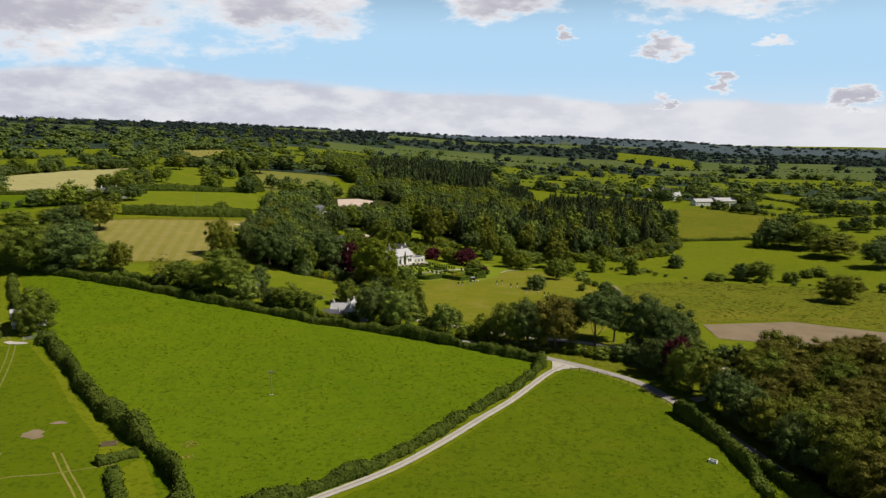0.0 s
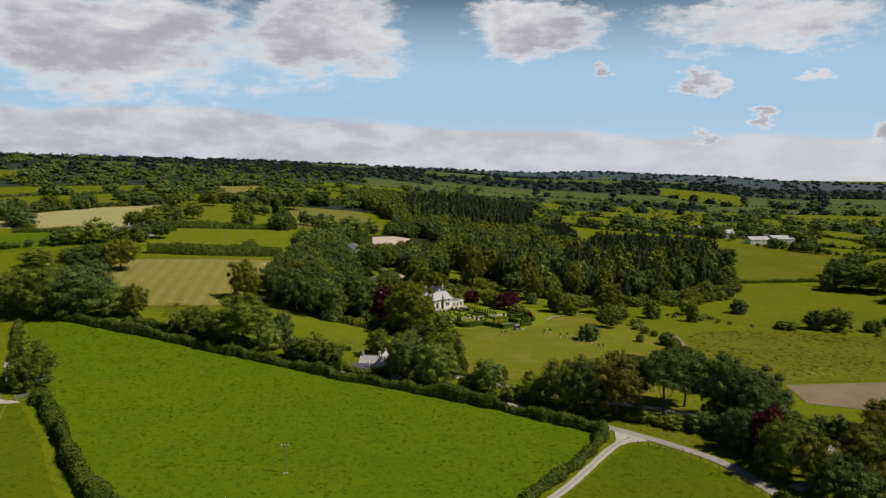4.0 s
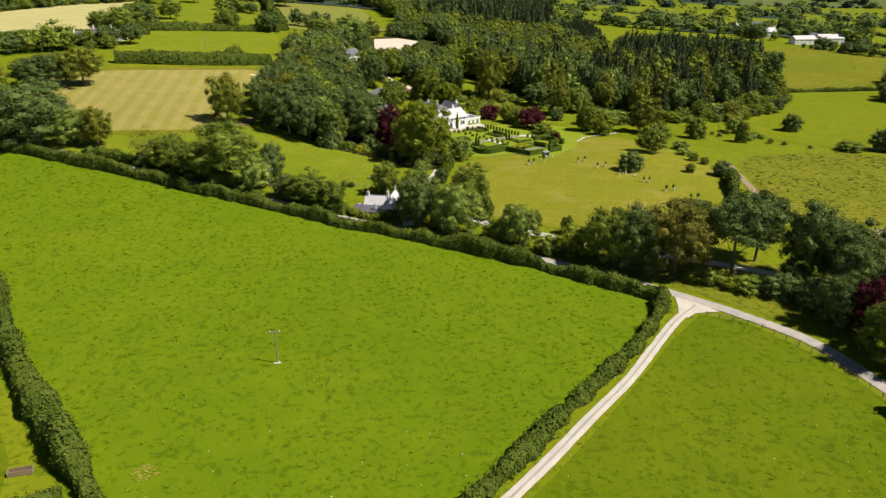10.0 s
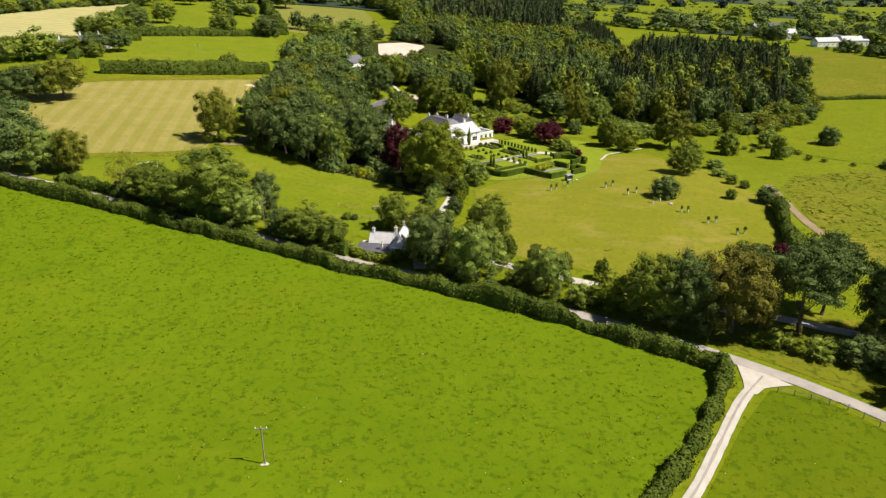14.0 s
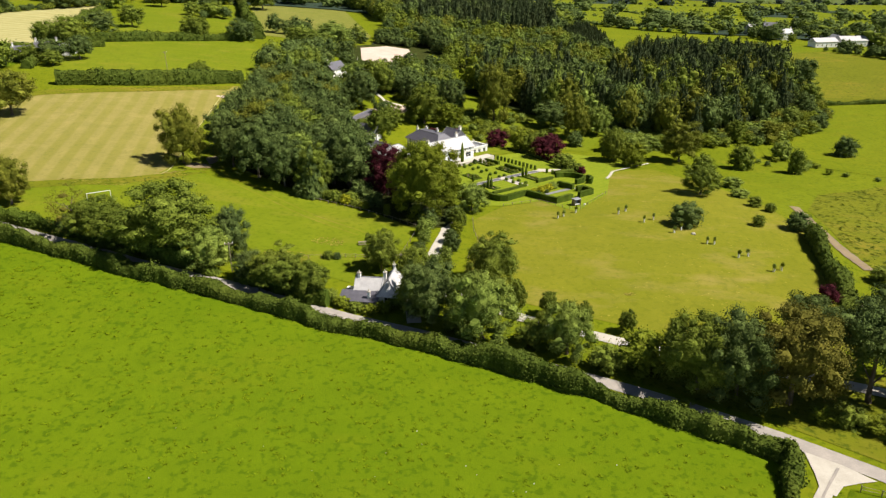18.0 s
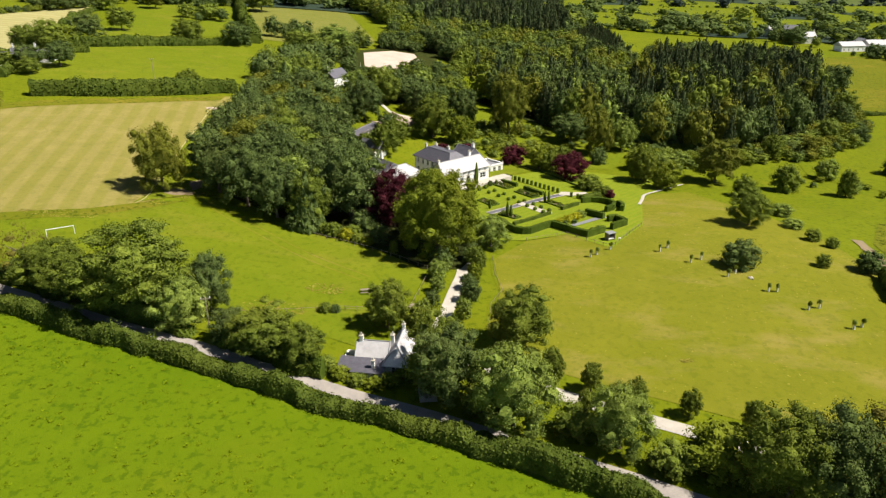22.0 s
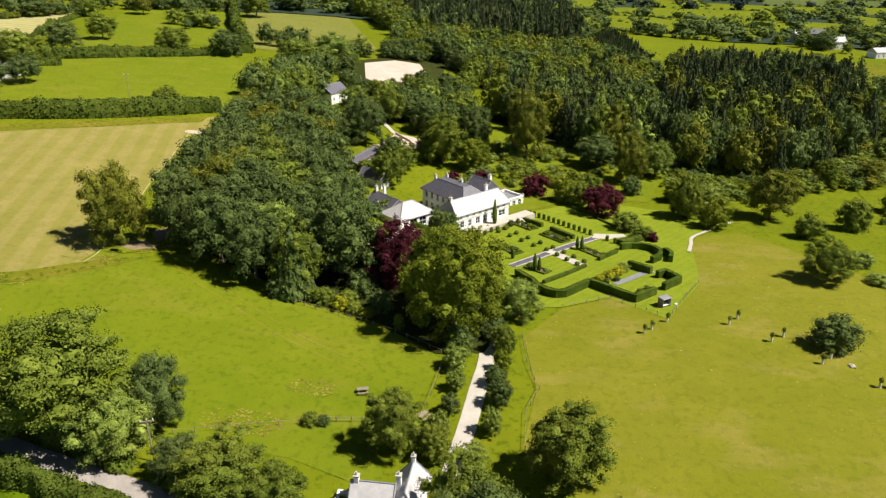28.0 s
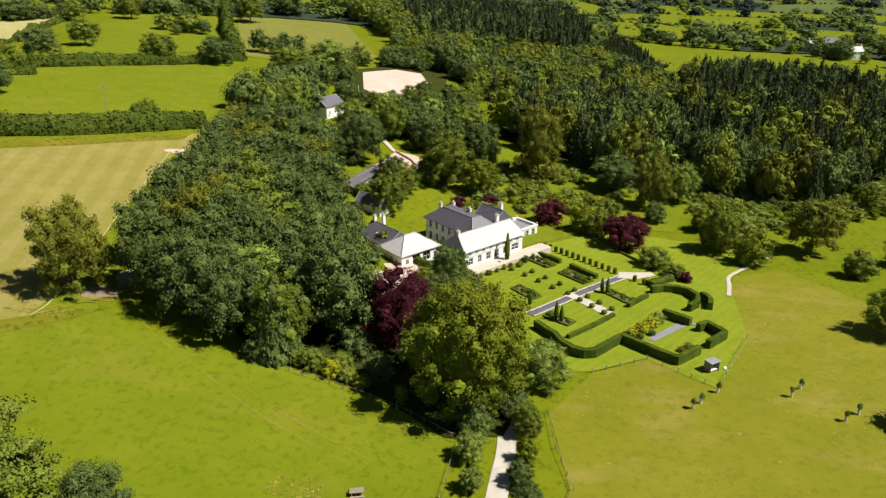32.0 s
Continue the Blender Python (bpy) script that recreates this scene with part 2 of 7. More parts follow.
M = dict(
    pasture=grass("lush_pasture", (0.096, 0.147, 0.0021), (0.123, 0.171, 0.0031), (0.166, 0.171, 0.006), 0.4, 0.42),
    pasture_c=grass("lower_pasture", (0.090, 0.126, 0.002), (0.115, 0.146, 0.003), (0.152, 0.146, 0.006), 0.45, 0.42),
    pasture_b=grass("grazed_pasture", (0.1313, 0.1596, 0.00462), (0.1663, 0.1848, 0.00616), (0.2188, 0.1848, 0.01232), 0.45, 0.45),
    park=grass("park_grass", (0.1669, 0.1729, 0.0108), (0.2052, 0.1915, 0.0181), (0.2872, 0.2198, 0.0633), 0.95, 0.2),
    lawn=grass("mown_lawn", (0.1744, 0.226, 0.0121), (0.2061, 0.255, 0.01613), (0.2547, 0.2508, 0.02822), 0.3, 0.2, (38, 0.16, 0.35)),
    meadow=grass("side_meadow", (0.1350, 0.1710, 0.0067), (0.1710, 0.1908, 0.0099), (0.2340, 0.2025, 0.0252), 0.75, 0.28),
    hay=grass("mown_hay", (0.22, 0.1978, 0.04163), (0.2519, 0.2173, 0.0555), (0.3179, 0.2554, 0.0925), 0.7, 0.15, (-14, 0.055, 0.5)),
    straw=grass("straw_stubble", (0.34, 0.2967, 0.116), (0.394, 0.3438, 0.15), (0.449, 0.414, 0.204), 0.6, 0.05, (30, 0.045, 0.6)),
    rough=grass("rough_grass", (0.130, 0.142, 0.008), (0.172, 0.164, 0.012), (0.245, 0.178, 0.027), 0.8, 0.8),
    tan=grass("tan_pasture", (0.175, 0.1793, 0.0336), (0.203, 0.1964, 0.0448), (0.252, 0.222, 0.0784), 0.7, 0.25),
    young=grass("young_plantation", (0.042, 0.07, 0.0084), (0.063, 0.0945, 0.0112), (0.091, 0.105, 0.014), 0.7, 0.8),
    # woodland ground with the shade of the trees put into its colour
    floor_shade=grass("woodland_floor", (0.03, 0.036, 0.008), (0.05, 0.055, 0.012), (0.075, 0.06, 0.02), 0.6, 0.5),
    # next three: aerial haze mixed into the ground colours, bluer with distance
    hazed_land=grass("haze_tinted_land", (0.030, 0.046, 0.034), (0.044, 0.062, 0.044), (0.066, 0.078, 0.046), 0.6, 0.4, coarse=0.3),
    haze=grass("haze_tinted_hills", (0.068, 0.090, 0.112), (0.084, 0.106, 0.124), (0.10, 0.118, 0.122), 0.6, 0.3, coarse=0.2),
    dim=grass("haze_tinted_pasture", (0.085, 0.112, 0.030), (0.11, 0.135, 0.038), (0.15, 0.15, 0.055), 0.6, 0.3, coarse=0.3),
    earth=plain("bare_earth", (0.19, 0.140, 0.082), (0.26, 0.196, 0.122), 0.12, 0.95, 0.5),
    leaf=foliage("broad_leaves", (0.106, 0.145, 0.018), (0.206, 0.245, 0.036)),
    leaf_light=foliage("light_leaves", (0.118, 0.150, 0.0105), (0.198, 0.228, 0.023)),
    leaf_dark=foliage("dark_leaves", (0.070, 0.104, 0.028), (0.142, 0.186, 0.050)),
    leaf_grey=foliage("grey_leaves", (0.1395, 0.191, 0.03227), (0.2635, 0.3321, 0.06456)),
    leaf_olive=foliage("olive_leaves", (0.112, 0.130, 0.014), (0.205, 0.212, 0.030)),
    leaf_brown=foliage("brownish_leaves", (0.115, 0.110, 0.018), (0.195, 0.178, 0.034)),
    leaf_gold=foliage("yellow_leaves", (0.264, 0.276, 0.0144), (0.384, 0.384, 0.024)),
    copper=foliage("copper_leaves", (0.054, 0.0115, 0.0173), (0.108, 0.0259, 0.036)),
    needle=foliage("needles", (0.034, 0.050, 0.020), (0.075, 0.095, 0.036)),
    # far foliage, its blue put in to stand for haze
    leaf_far=foliage("haze_blue_leaves", (0.022, 0.036, 0.034), (0.05, 0.068, 0.058)),
    hedge=foliage("hedge_leaves", (0.064, 0.096, 0.013), (0.124, 0.158, 0.025)),
    box=foliage("clipped_leaves", (0.06395, 0.1017, 0.0131), (0.1167, 0.1632, 0.02097)),
    bark=plain("bark", (0.10, 0.075, 0.05), (0.16, 0.125, 0.09), 1.2, 0.95, 0.8),
    gravel=plain("gravel", (0.40, 0.362, 0.315), (0.51, 0.468, 0.415), 0.5, 0.95, 0.4),
    asphalt=plain("worn_asphalt", (0.259, 0.232, 0.216), (0.367, 0.324, 0.292), 0.35, 0.9, 0.3),
    white_wall=plain("lime_render", (0.7992, 0.781, 0.7524), (0.8856, 0.869, 0.855), 0.6, 0.85, 0.15),
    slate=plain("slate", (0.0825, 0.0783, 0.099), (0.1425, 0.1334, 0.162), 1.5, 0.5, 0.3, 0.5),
    # whiter slate: pale roofs, and sun glare painted on the manor's bright roofs
    slate_pale_sunlit=plain("pale_and_sunlit_slate", (0.42, 0.40, 0.41), (0.56, 0.54, 0.55), 1.2, 0.6, 0.3, 0.4),
    glass=plain("dark_glass", (0.02, 0.025, 0.03), (0.03, 0.035, 0.04), 0.5, 0.06, 0.0, 0.6),
    stone=plain("stone", (0.42, 0.38, 0.32), (0.55, 0.50, 0.43), 1.4, 0.9, 0.4),
    wood=plain("grey_wood", (0.22, 0.18, 0.13), (0.32, 0.27, 0.20), 1.5, 0.85, 0.4),
    paint=plain("white_paint", (0.76, 0.76, 0.74), (0.82, 0.82, 0.80), 1.0, 0.5, 0.05),
    lead=plain("lead", (0.20, 0.20, 0.22), (0.28, 0.28, 0.30), 1.0, 0.45, 0.1, 0.5),
    clay=plain("quarry_clay", (0.46, 0.35, 0.29), (0.58, 0.46, 0.40), 0.15, 0.95, 0.5),
    soil=plain("bed_soil", (0.12, 0.085, 0.055), (0.17, 0.125, 0.08), 0.8, 0.95, 0.5),
)

# ---- the lie of the land ----
BUMPS = [(-25, 375, 50, -5.257), (130, 430, 110, -9.36), (-110, 290, 50, 3.445), (40, 285, 40, 4.088), (-60, 135, 60, -0.878), (-190, 400, 80, 5.427), (-40, 338, 20, -2.4), (-14, 343, 14, 1.4), (-36, 238, 9, -1.0)]
# skyline: bearing in degrees, distance, height
SKYLINE = np.array([(-60, 2500, 104), (-33, 2500, 98), (-20, 2700, 97), (-8, 3100, 77), (-3, 3300, 70), (4, 3600, 54), (9.6, 3800, 62), (18, 4000, 44), (22, 4300, 23), (32, 4700, 15), (60, 4700, 8)], float)


def ground(x, y):
    """The height of the land."""
    x, y = np.asarray(x, float), np.asarray(y, float)
    u, v = np.tanh(x / 350), np.tanh((y - 300) / 350)
    z = -1.776 - 13.438 * u + 9.325 * v + 12.113 * u * u - 15.4 * u * v + 5.555 * v * v
    for a, b, r, h in BUMPS:
        z = z + h * np.exp(-((x - a) ** 2 + (y - b) ** 2) / (2 * r * r))
    r = np.hypot(x, y)
    bearing = np.degrees(np.arctan2(x, np.maximum(y, 1e-3)))
    far = np.interp(bearing, SKYLINE[:, 0], SKYLINE[:, 1])
    top = np.interp(bearing, SKYLINE[:, 0], SKYLINE[:, 2])
    t = np.clip((r - 750) / (far - 750), 0, 1)
    t = t * t * (3 - 2 * t)
    roll = 9 * np.sin(x / 310 + 1.0) * np.sin(y / 270 + 0.4) * np.clip((r - 750) / 600, 0, 1) * np.clip((far - r) / 500, 0, 1)
    after = np.clip((r - far) / 400, 0, 1) * 25
    return z + (top - z) * t + roll - after


def gz(x, y):
    return float(ground(x, y))


def mesh_object(name, verts, faces, material, parent=None, label="", smooth=False, where=None):
    me = bpy.data.meshes.new(name)
    me.from_pydata(verts, [], faces)
    me.materials.append(material)
    if smooth:
        me.polygons.foreach_set("use_smooth", [True] * len(me.polygons))
    me.update()
    ob = new(name, me)
    if parent:
        ob.parent = parent
    if where is not None:
        ob.matrix_basis = where
    if label:
        ob["label"] = label
    return ob


def part(name, bm, material, parent=None, label="", smooth=False):
    me = bpy.data.meshes.new(name)
    bm.to_mesh(me)
    bm.free()
    me.materials.append(material)
    if smooth:
        me.polygons.foreach_set("use_smooth", [True] * len(me.polygons))
    ob = new(name, me)
    if parent:
        ob.parent = parent
    if label:
        ob["label"] = label
    return ob


def empty(name, x, y, z, turn=0.0):
    ob = new(name)
    ob.matrix_basis = pose(x, y, z, 0, 0, turn)
    return ob


def make_ground():
    n = 260
    s = np.linspace(-1, 1, n)
    spread = lambda k, near, far: near * k + (far - near) * np.sign(k) * np.abs(k) ** 5
    xs = spread(s, 420, 4700) + 0
    ys = spread(s, 480, 4800) + 330
    gx, gy = np.meshgrid(xs, ys)
    v = np.stack([gx, gy, ground(gx, gy)], -1).reshape(-1, 3)
    i = np.arange(n * n).reshape(n, n)
    f = np.stack([i[:-1, :-1], i[:-1, 1:], i[1:, 1:], i[1:, :-1]], -1).reshape(-1, 4)
    ob = mesh_object("ground", v.tolist(), f.tolist(), M["pasture_b"], smooth=True)
    return tagged(ob, "green grassland rolling away to distant hills", "ground", kind="structure")


make_ground()


def drape(name, outline, material, lift, step=6.0, label="", category="field", kind="structure"):
    """A patch of the land inside an outline, cut by a grid so that it follows the ground."""
    bm = bmesh.new()
    bm.faces.new([bm.verts.new((x, y, 0)) for x, y in outline])
    for axis in (0, 1):
        lo, hi = min(p[axis] for p in outline), max(p[axis] for p in outline)
        k = lo + step
        while k < hi:
            no = (1, 0, 0) if axis == 0 else (0, 1, 0)
            co = (k, 0, 0) if axis == 0 else (0, k, 0)
            bmesh.ops.bisect_plane(bm, geom=bm.verts[:] + bm.edges[:] + bm.faces[:], plane_co=co, plane_no=no)
            k += step
    for v in bm.verts:
        v.co.z = gz(v.co.x, v.co.y) + lift
    bmesh.ops.recalc_face_normals(bm, faces=bm.faces)
    if sum(f.normal.z for f in bm.faces) < 0:
        bmesh.ops.reverse_faces(bm, faces=bm.faces)
    ob = part(name, bm, material, smooth=True)
    return tagged(ob, label, category, kind=kind)


def smooth_line(pts, step=2.0):
    """Points at even steps along a line drawn softly through the given ones."""
    p = np.array(pts, float)
    q = np.vstack([2 * p[0] - p[1], p, 2 * p[-1] - p[-2]])
    out = []
    for k in range(len(p) - 1):
        a, b, c, d = q[k:k + 4]
        n = max(1, int(np.linalg.norm(c - b) / step))
        for t in np.arange(n) / n:
            out.append(0.5 * (2 * b + (c - a) * t + (2 * a - 5 * b + 4 * c - d) * t * t + (3 * b - a - 3 * c + d) * t ** 3))
    out.append(p[-1])
    return np.array(out)


def sideways(line):
    d = np.gradient(line, axis=0)
    d /= np.linalg.norm(d, axis=1)[:, None] + 1e-9
    return np.stack([-d[:, 1], d[:, 0]], 1)


def strip(name, pts, width, material, lift, label, category, across=5, ragged=0.15, camber=0.04):
    """A road, track or verge that follows a line over the land."""
    rng = np.random.default_rng(len(name) + int(abs(pts[0][0])))
    line = smooth_line(pts, 1.5)
    side = sideways(line)
    k = np.linspace(-0.5, 0.5, across)
    w = width * (1 + ragged * rng.normal(0, 0.35, len(line)))
    x = line[:, None, 0] + side[:, None, 0] * k * w[:, None]
    y = line[:, None, 1] + side[:, None, 1] * k * w[:, None]
    z = ground(x, y) + lift + camber * (1 - (2 * k) ** 2)
    i = np.arange(x.size).reshape(x.shape)
    f = np.stack([i[:-1, :-1], i[1:, :-1], i[1:, 1:], i[:-1, 1:]], -1).reshape(-1, 4)
    f = f[:, ::-1]
    ob = mesh_object(name, np.stack([x, y, z], -1).reshape(-1, 3).tolist(), f.tolist(), material, smooth=True)
    return tagged(ob, label, category, kind="structure")

# ---- fields, roads ----
drape("field", [(-160, 261), (-136, 253.2), (-118, 247.6), (-94, 240.4), (-77, 234.8), (-55, 228), (-43, 223.4), (-25, 218), (-12, 213), (1, 207), (10, 202), (18, 198), (27.5, 192), (21, 178), (14.5, 168), (4.4, 154.7), (-3, 140),
                (-14, 126), (-25, 113), (-44, 100), (-50, 116), (-58, 129), (-68, 138.5), (-84, 155), (-96, 171), (-115, 191), (-122, 202)],
      M["pasture"], 0.06, 5, "large lush green pasture between hedges, dotted with darker tufts")
drape("field", [(34.5, 187), (27, 177), (19.5, 165), (11.5, 152.5), (2, 138.5), (-7.6, 126), (-20, 114), (-60, 83), (-110, 44), (-110, -100), (112, -100), (88, 0), (76, 62), (68, 120), (60, 145), (55, 162), (50, 174), (42, 185)],
      M["pasture_c"], 0.06, 6, "green pasture beside the farm track")
drape("field", [(-131, 276.5), (-107, 284.5), (-97.5, 291), (-91, 299), (-93, 306), (-96, 320), (-102, 347), (-106, 367), (-108, 390), (-112, 404), (-140, 383), (-170, 366), (-195, 345), (-165, 308), (-148, 288)],
      M["hay"], 0.08, 6, "pale mown hay field with faint mowing lanes")
drape("field", [(-34, 251), (-28.5, 269), (-36, 276), (-48, 282), (-59, 286), (-68, 288), (-80, 290), (-92, 296), (-97, 290.5), (-107, 284), (-131, 276), (-148, 264), (-120, 256), (-98, 254), (-66, 245), (-48, 244), (-36, 240)],
      M["meadow"], 0.07, 5, "bright green meadow between the road and the wood")
drape("field", [(-15, 278), (-14, 262), (-17, 248), (-8, 236), (24, 223), (45, 217), (57, 228), (60, 242), (63, 256), (68, 275), (66, 300), (60, 318), (46, 345), (33, 340), (29, 331), (23, 304), (12, 286), (3, 295.5), (-7, 290)],
      M["park"], 0.07, 5, "yellow-green parkland sloping gently, with dry patches")
drape("field", [(-171, 379), (-113, 415), (-97, 436), (-120, 480), (-142, 515), (-173, 489), (-200, 466), (-210, 430)], M["meadow"], 0.12, 8, "small green field behind a thick hedge")
drape("field", [(-212, 500), (-150, 545), (-200, 698), (-254, 648)], M["meadow"], 0.15, 12, "bright green field")
drape("field", [(-190, 690), (-132, 750), (-79.5, 575), (-82, 545), (-97, 535), (-140, 540)], M["tan"], 0.15, 12, "dry olive-tan field")
drape("field", [(-329, 482), (-318, 499), (-304, 554), (-269, 623), (-254, 554), (-239, 502), (-213, 433), (-271, 429), (-289, 428)], M["straw"], 0.2, 14, "pale straw stubble field with harvest lanes")
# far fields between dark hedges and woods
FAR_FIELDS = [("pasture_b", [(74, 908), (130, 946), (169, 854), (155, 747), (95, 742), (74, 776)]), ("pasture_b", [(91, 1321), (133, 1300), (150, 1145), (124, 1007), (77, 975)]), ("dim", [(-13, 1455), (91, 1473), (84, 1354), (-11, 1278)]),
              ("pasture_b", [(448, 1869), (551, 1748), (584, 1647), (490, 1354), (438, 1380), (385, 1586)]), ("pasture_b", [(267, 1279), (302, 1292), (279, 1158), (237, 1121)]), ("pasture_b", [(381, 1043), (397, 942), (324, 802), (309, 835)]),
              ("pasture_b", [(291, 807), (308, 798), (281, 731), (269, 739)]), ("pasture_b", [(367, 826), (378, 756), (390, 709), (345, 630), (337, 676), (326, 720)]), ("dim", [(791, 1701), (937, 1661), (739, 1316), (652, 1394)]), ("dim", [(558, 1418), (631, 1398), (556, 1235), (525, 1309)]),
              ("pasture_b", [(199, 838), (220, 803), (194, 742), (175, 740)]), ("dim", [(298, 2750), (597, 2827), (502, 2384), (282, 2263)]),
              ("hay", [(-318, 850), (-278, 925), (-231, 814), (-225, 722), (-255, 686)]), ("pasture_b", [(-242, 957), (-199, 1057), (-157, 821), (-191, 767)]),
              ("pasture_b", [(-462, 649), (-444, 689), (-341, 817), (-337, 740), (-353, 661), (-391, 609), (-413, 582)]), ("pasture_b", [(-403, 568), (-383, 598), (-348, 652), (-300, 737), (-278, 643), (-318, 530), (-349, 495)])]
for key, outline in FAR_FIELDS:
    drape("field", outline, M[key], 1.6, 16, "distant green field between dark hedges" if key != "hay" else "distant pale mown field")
drape("field", [(-263, 412), (-206, 432), (-203, 395), (-240, 350), (-300, 330)], M["pasture"], 0.15, 12, "green field below the stubble")
drape("field", [(91, 239), (127, 249), (153, 235), (139, 213), (112, 217), (90, 222)], M["earth"], 0.12, 6, "bare brown ploughed strip")
drape("field", [(109, 216), (132, 201), (150, 190), (140, 184), (111, 205)], M["earth"], 0.12, 6, "bare brown earth track")
drape("field", [(72, 258), (78, 300), (90, 320), (125, 340), (170, 325), (230, 290), (180, 225), (155, 236), (127, 251), (91, 241), (74, 236)], M["rough"], 0.1, 8, "rough green pasture with scrub")
drape("field", [(95, 372), (125, 350), (170, 334), (230, 315), (300, 400), (216, 476), (160, 472), (142, 446), (100, 395)], M["pasture_b"], 0.12, 10, "green field by the stream")
drape("field", [(161, 478), (216, 481), (287, 560), (232, 625), (196, 618)], M["rough"], 0.15, 12, "olive field edged with rough grass")

drape("verge", [(-99.5, 290.5), (-91, 298), (-93, 306), (-96, 320), (-102, 347), (-106, 367), (-108, 385), (-112, 386), (-106.4, 341), (-102.6, 321), (-98.4, 297)], M["meadow"], 0.13, 5, "green strip between hay field and wood", "verge")
strip("footpath", [(-113.5, 386), (-106.2, 340.4), (-102.3, 320.4), (-98.2, 297), (-98.6, 290.4)], 0.32, M["straw"], 0.18, "thin straw-yellow trodden line beside the hay", "path", 3, 0.3, 0.0)
drape("verge", [(-195, 345.5), (-170, 366.5), (-140, 383.5), (-114, 403), (-114, 396), (-138, 377), (-166, 360.5), (-190, 341)], M["rough"], 0.13, 5, "rough green margin under the hedge", "verge")
drape("verge", [(-131, 276.8), (-107, 284.8), (-98, 291), (-88, 296), (-92, 291), (-104, 281.5), (-128, 273)], M["rough"], 0.12, 4, "rough grassy bank below the hay field", "verge")
for off in (0.0, 1.7):
    strip("wheel_track", [(-86 + off, 297), (-77 + off, 288.6 + off), (-69.6 + off, 283 + off), (-56 + off, 272.4 + off), (-42 + off, 264 + off)], 0.4, M["park"], 0.085, "faint wheel track across the meadow", "track", 3, 0.4, 0.0)

ROAD = [(-200, 279), (-160, 266), (-130, 257), (-110, 250), (-94, 245), (-80, 240.4), (-62, 235.4), (-50, 231.6), (-38.5, 227.4), (-25, 222.4), (-12, 217), (2, 211.2), (14, 205.6), (27, 198.5), (36, 192.5), (42, 188), (52, 178), (57.5, 164), (61, 152), (66, 130), (73, 105), (80, 60), (92, 0), (115, -90)]
strip("road", ROAD, 2.8, M["asphalt"], 0.10, "grey worn country lane", "road", 7, 0.03)
TRACK = [(34.6, 190.8), (28.7, 183.3), (22.4, 172.8), (16.4, 162.8), (9.1, 152.5), (0.1, 139.5), (-9.1, 127.8), (-21.1, 116.6), (-38.5, 102.3), (-60.5, 85.3), (-110, 50), (-180, 15)]
strip("track", TRACK, 1.9, M["gravel"], 0.12, "pale gravel farm track with a worn middle", "track", 5, 0.08)
strip("track", TRACK, 0.36, M["asphalt"], 0.19, "greyer worn crown of the farm track", "track", 3, 0.5, 0.0)
drape("road_mouth", [(31.4, 194.0), (35.5, 191.4), (38.6, 188.4), (36.0, 187.9), (33.6, 187.2), (31.8, 185.3), (30.2, 186.2), (30.9, 189.4)], M["gravel"], 0.15, 2, "pale worn gravel where track meets lane", "track")
strip("drive", [(-26, 226), (-27, 234), (-26.6, 242), (-24.6, 252), (-23, 261.5), (-21.4, 272), (-22, 284), (-26, 300), (-34, 314), (-40, 322)], 2.7, M["gravel"], 0.12, "pale gravel drive lined with young trees", "drive", 5, 0.04)
strip("drive", [(-26, 241), (-19, 237.2), (-6.7, 229.6), (8, 223.2), (24, 216.9), (43, 211.9), (59, 206), (72, 203), (80, 190), (72, 172), (62, 166)], 2.8, M["gravel"], 0.11, "pale gravel park drive", "drive", 5, 0.04)
strip("track", [(75, 302), (73, 287), (71.5, 268), (72, 256)], 2.6, M["earth"], 0.14, "bare earth track along a hedge", "track", 5, 0.2)

# ---- plants ----


def quads(centre, normal, size, rng, squash=0.7):
    """Small leaf-clump faces at the given places, turned at will about their normals."""
    n = len(centre)
    r = rng.normal(size=(n, 3))
    a = np.cross(normal, r)
    a /= np.linalg.norm(a, axis=1)[:, None] + 1e-9
    b = np.cross(normal, a)
    size = np.broadcast_to(size, n)[:, None]
    sq = rng.uniform(squash, 1.0, (n, 1))
    lift = normal * size * 0.3
    v = np.stack([centre - a * size, centre + b * size * sq - lift, centre + a * size, centre - b * size * sq - lift], 1)
    return v.reshape(-1, 3), np.arange(4 * n).reshape(n, 4)


def ball(level):
    bm = bmesh.new()
    bmesh.ops.create_icosphere(bm, subdivisions=level, radius=1)
    v = np.array([x.co for x in bm.verts])
    f = np.array([[x.index for x in face.verts] for face in bm.faces])
    bm.free()
    return v, f


BALL1, BALL2 = ball(1), ball(2)


def outward(n, rng):
    d = rng.normal(size=(n, 3))
    return d / np.linalg.norm(d, axis=1)[:, None]


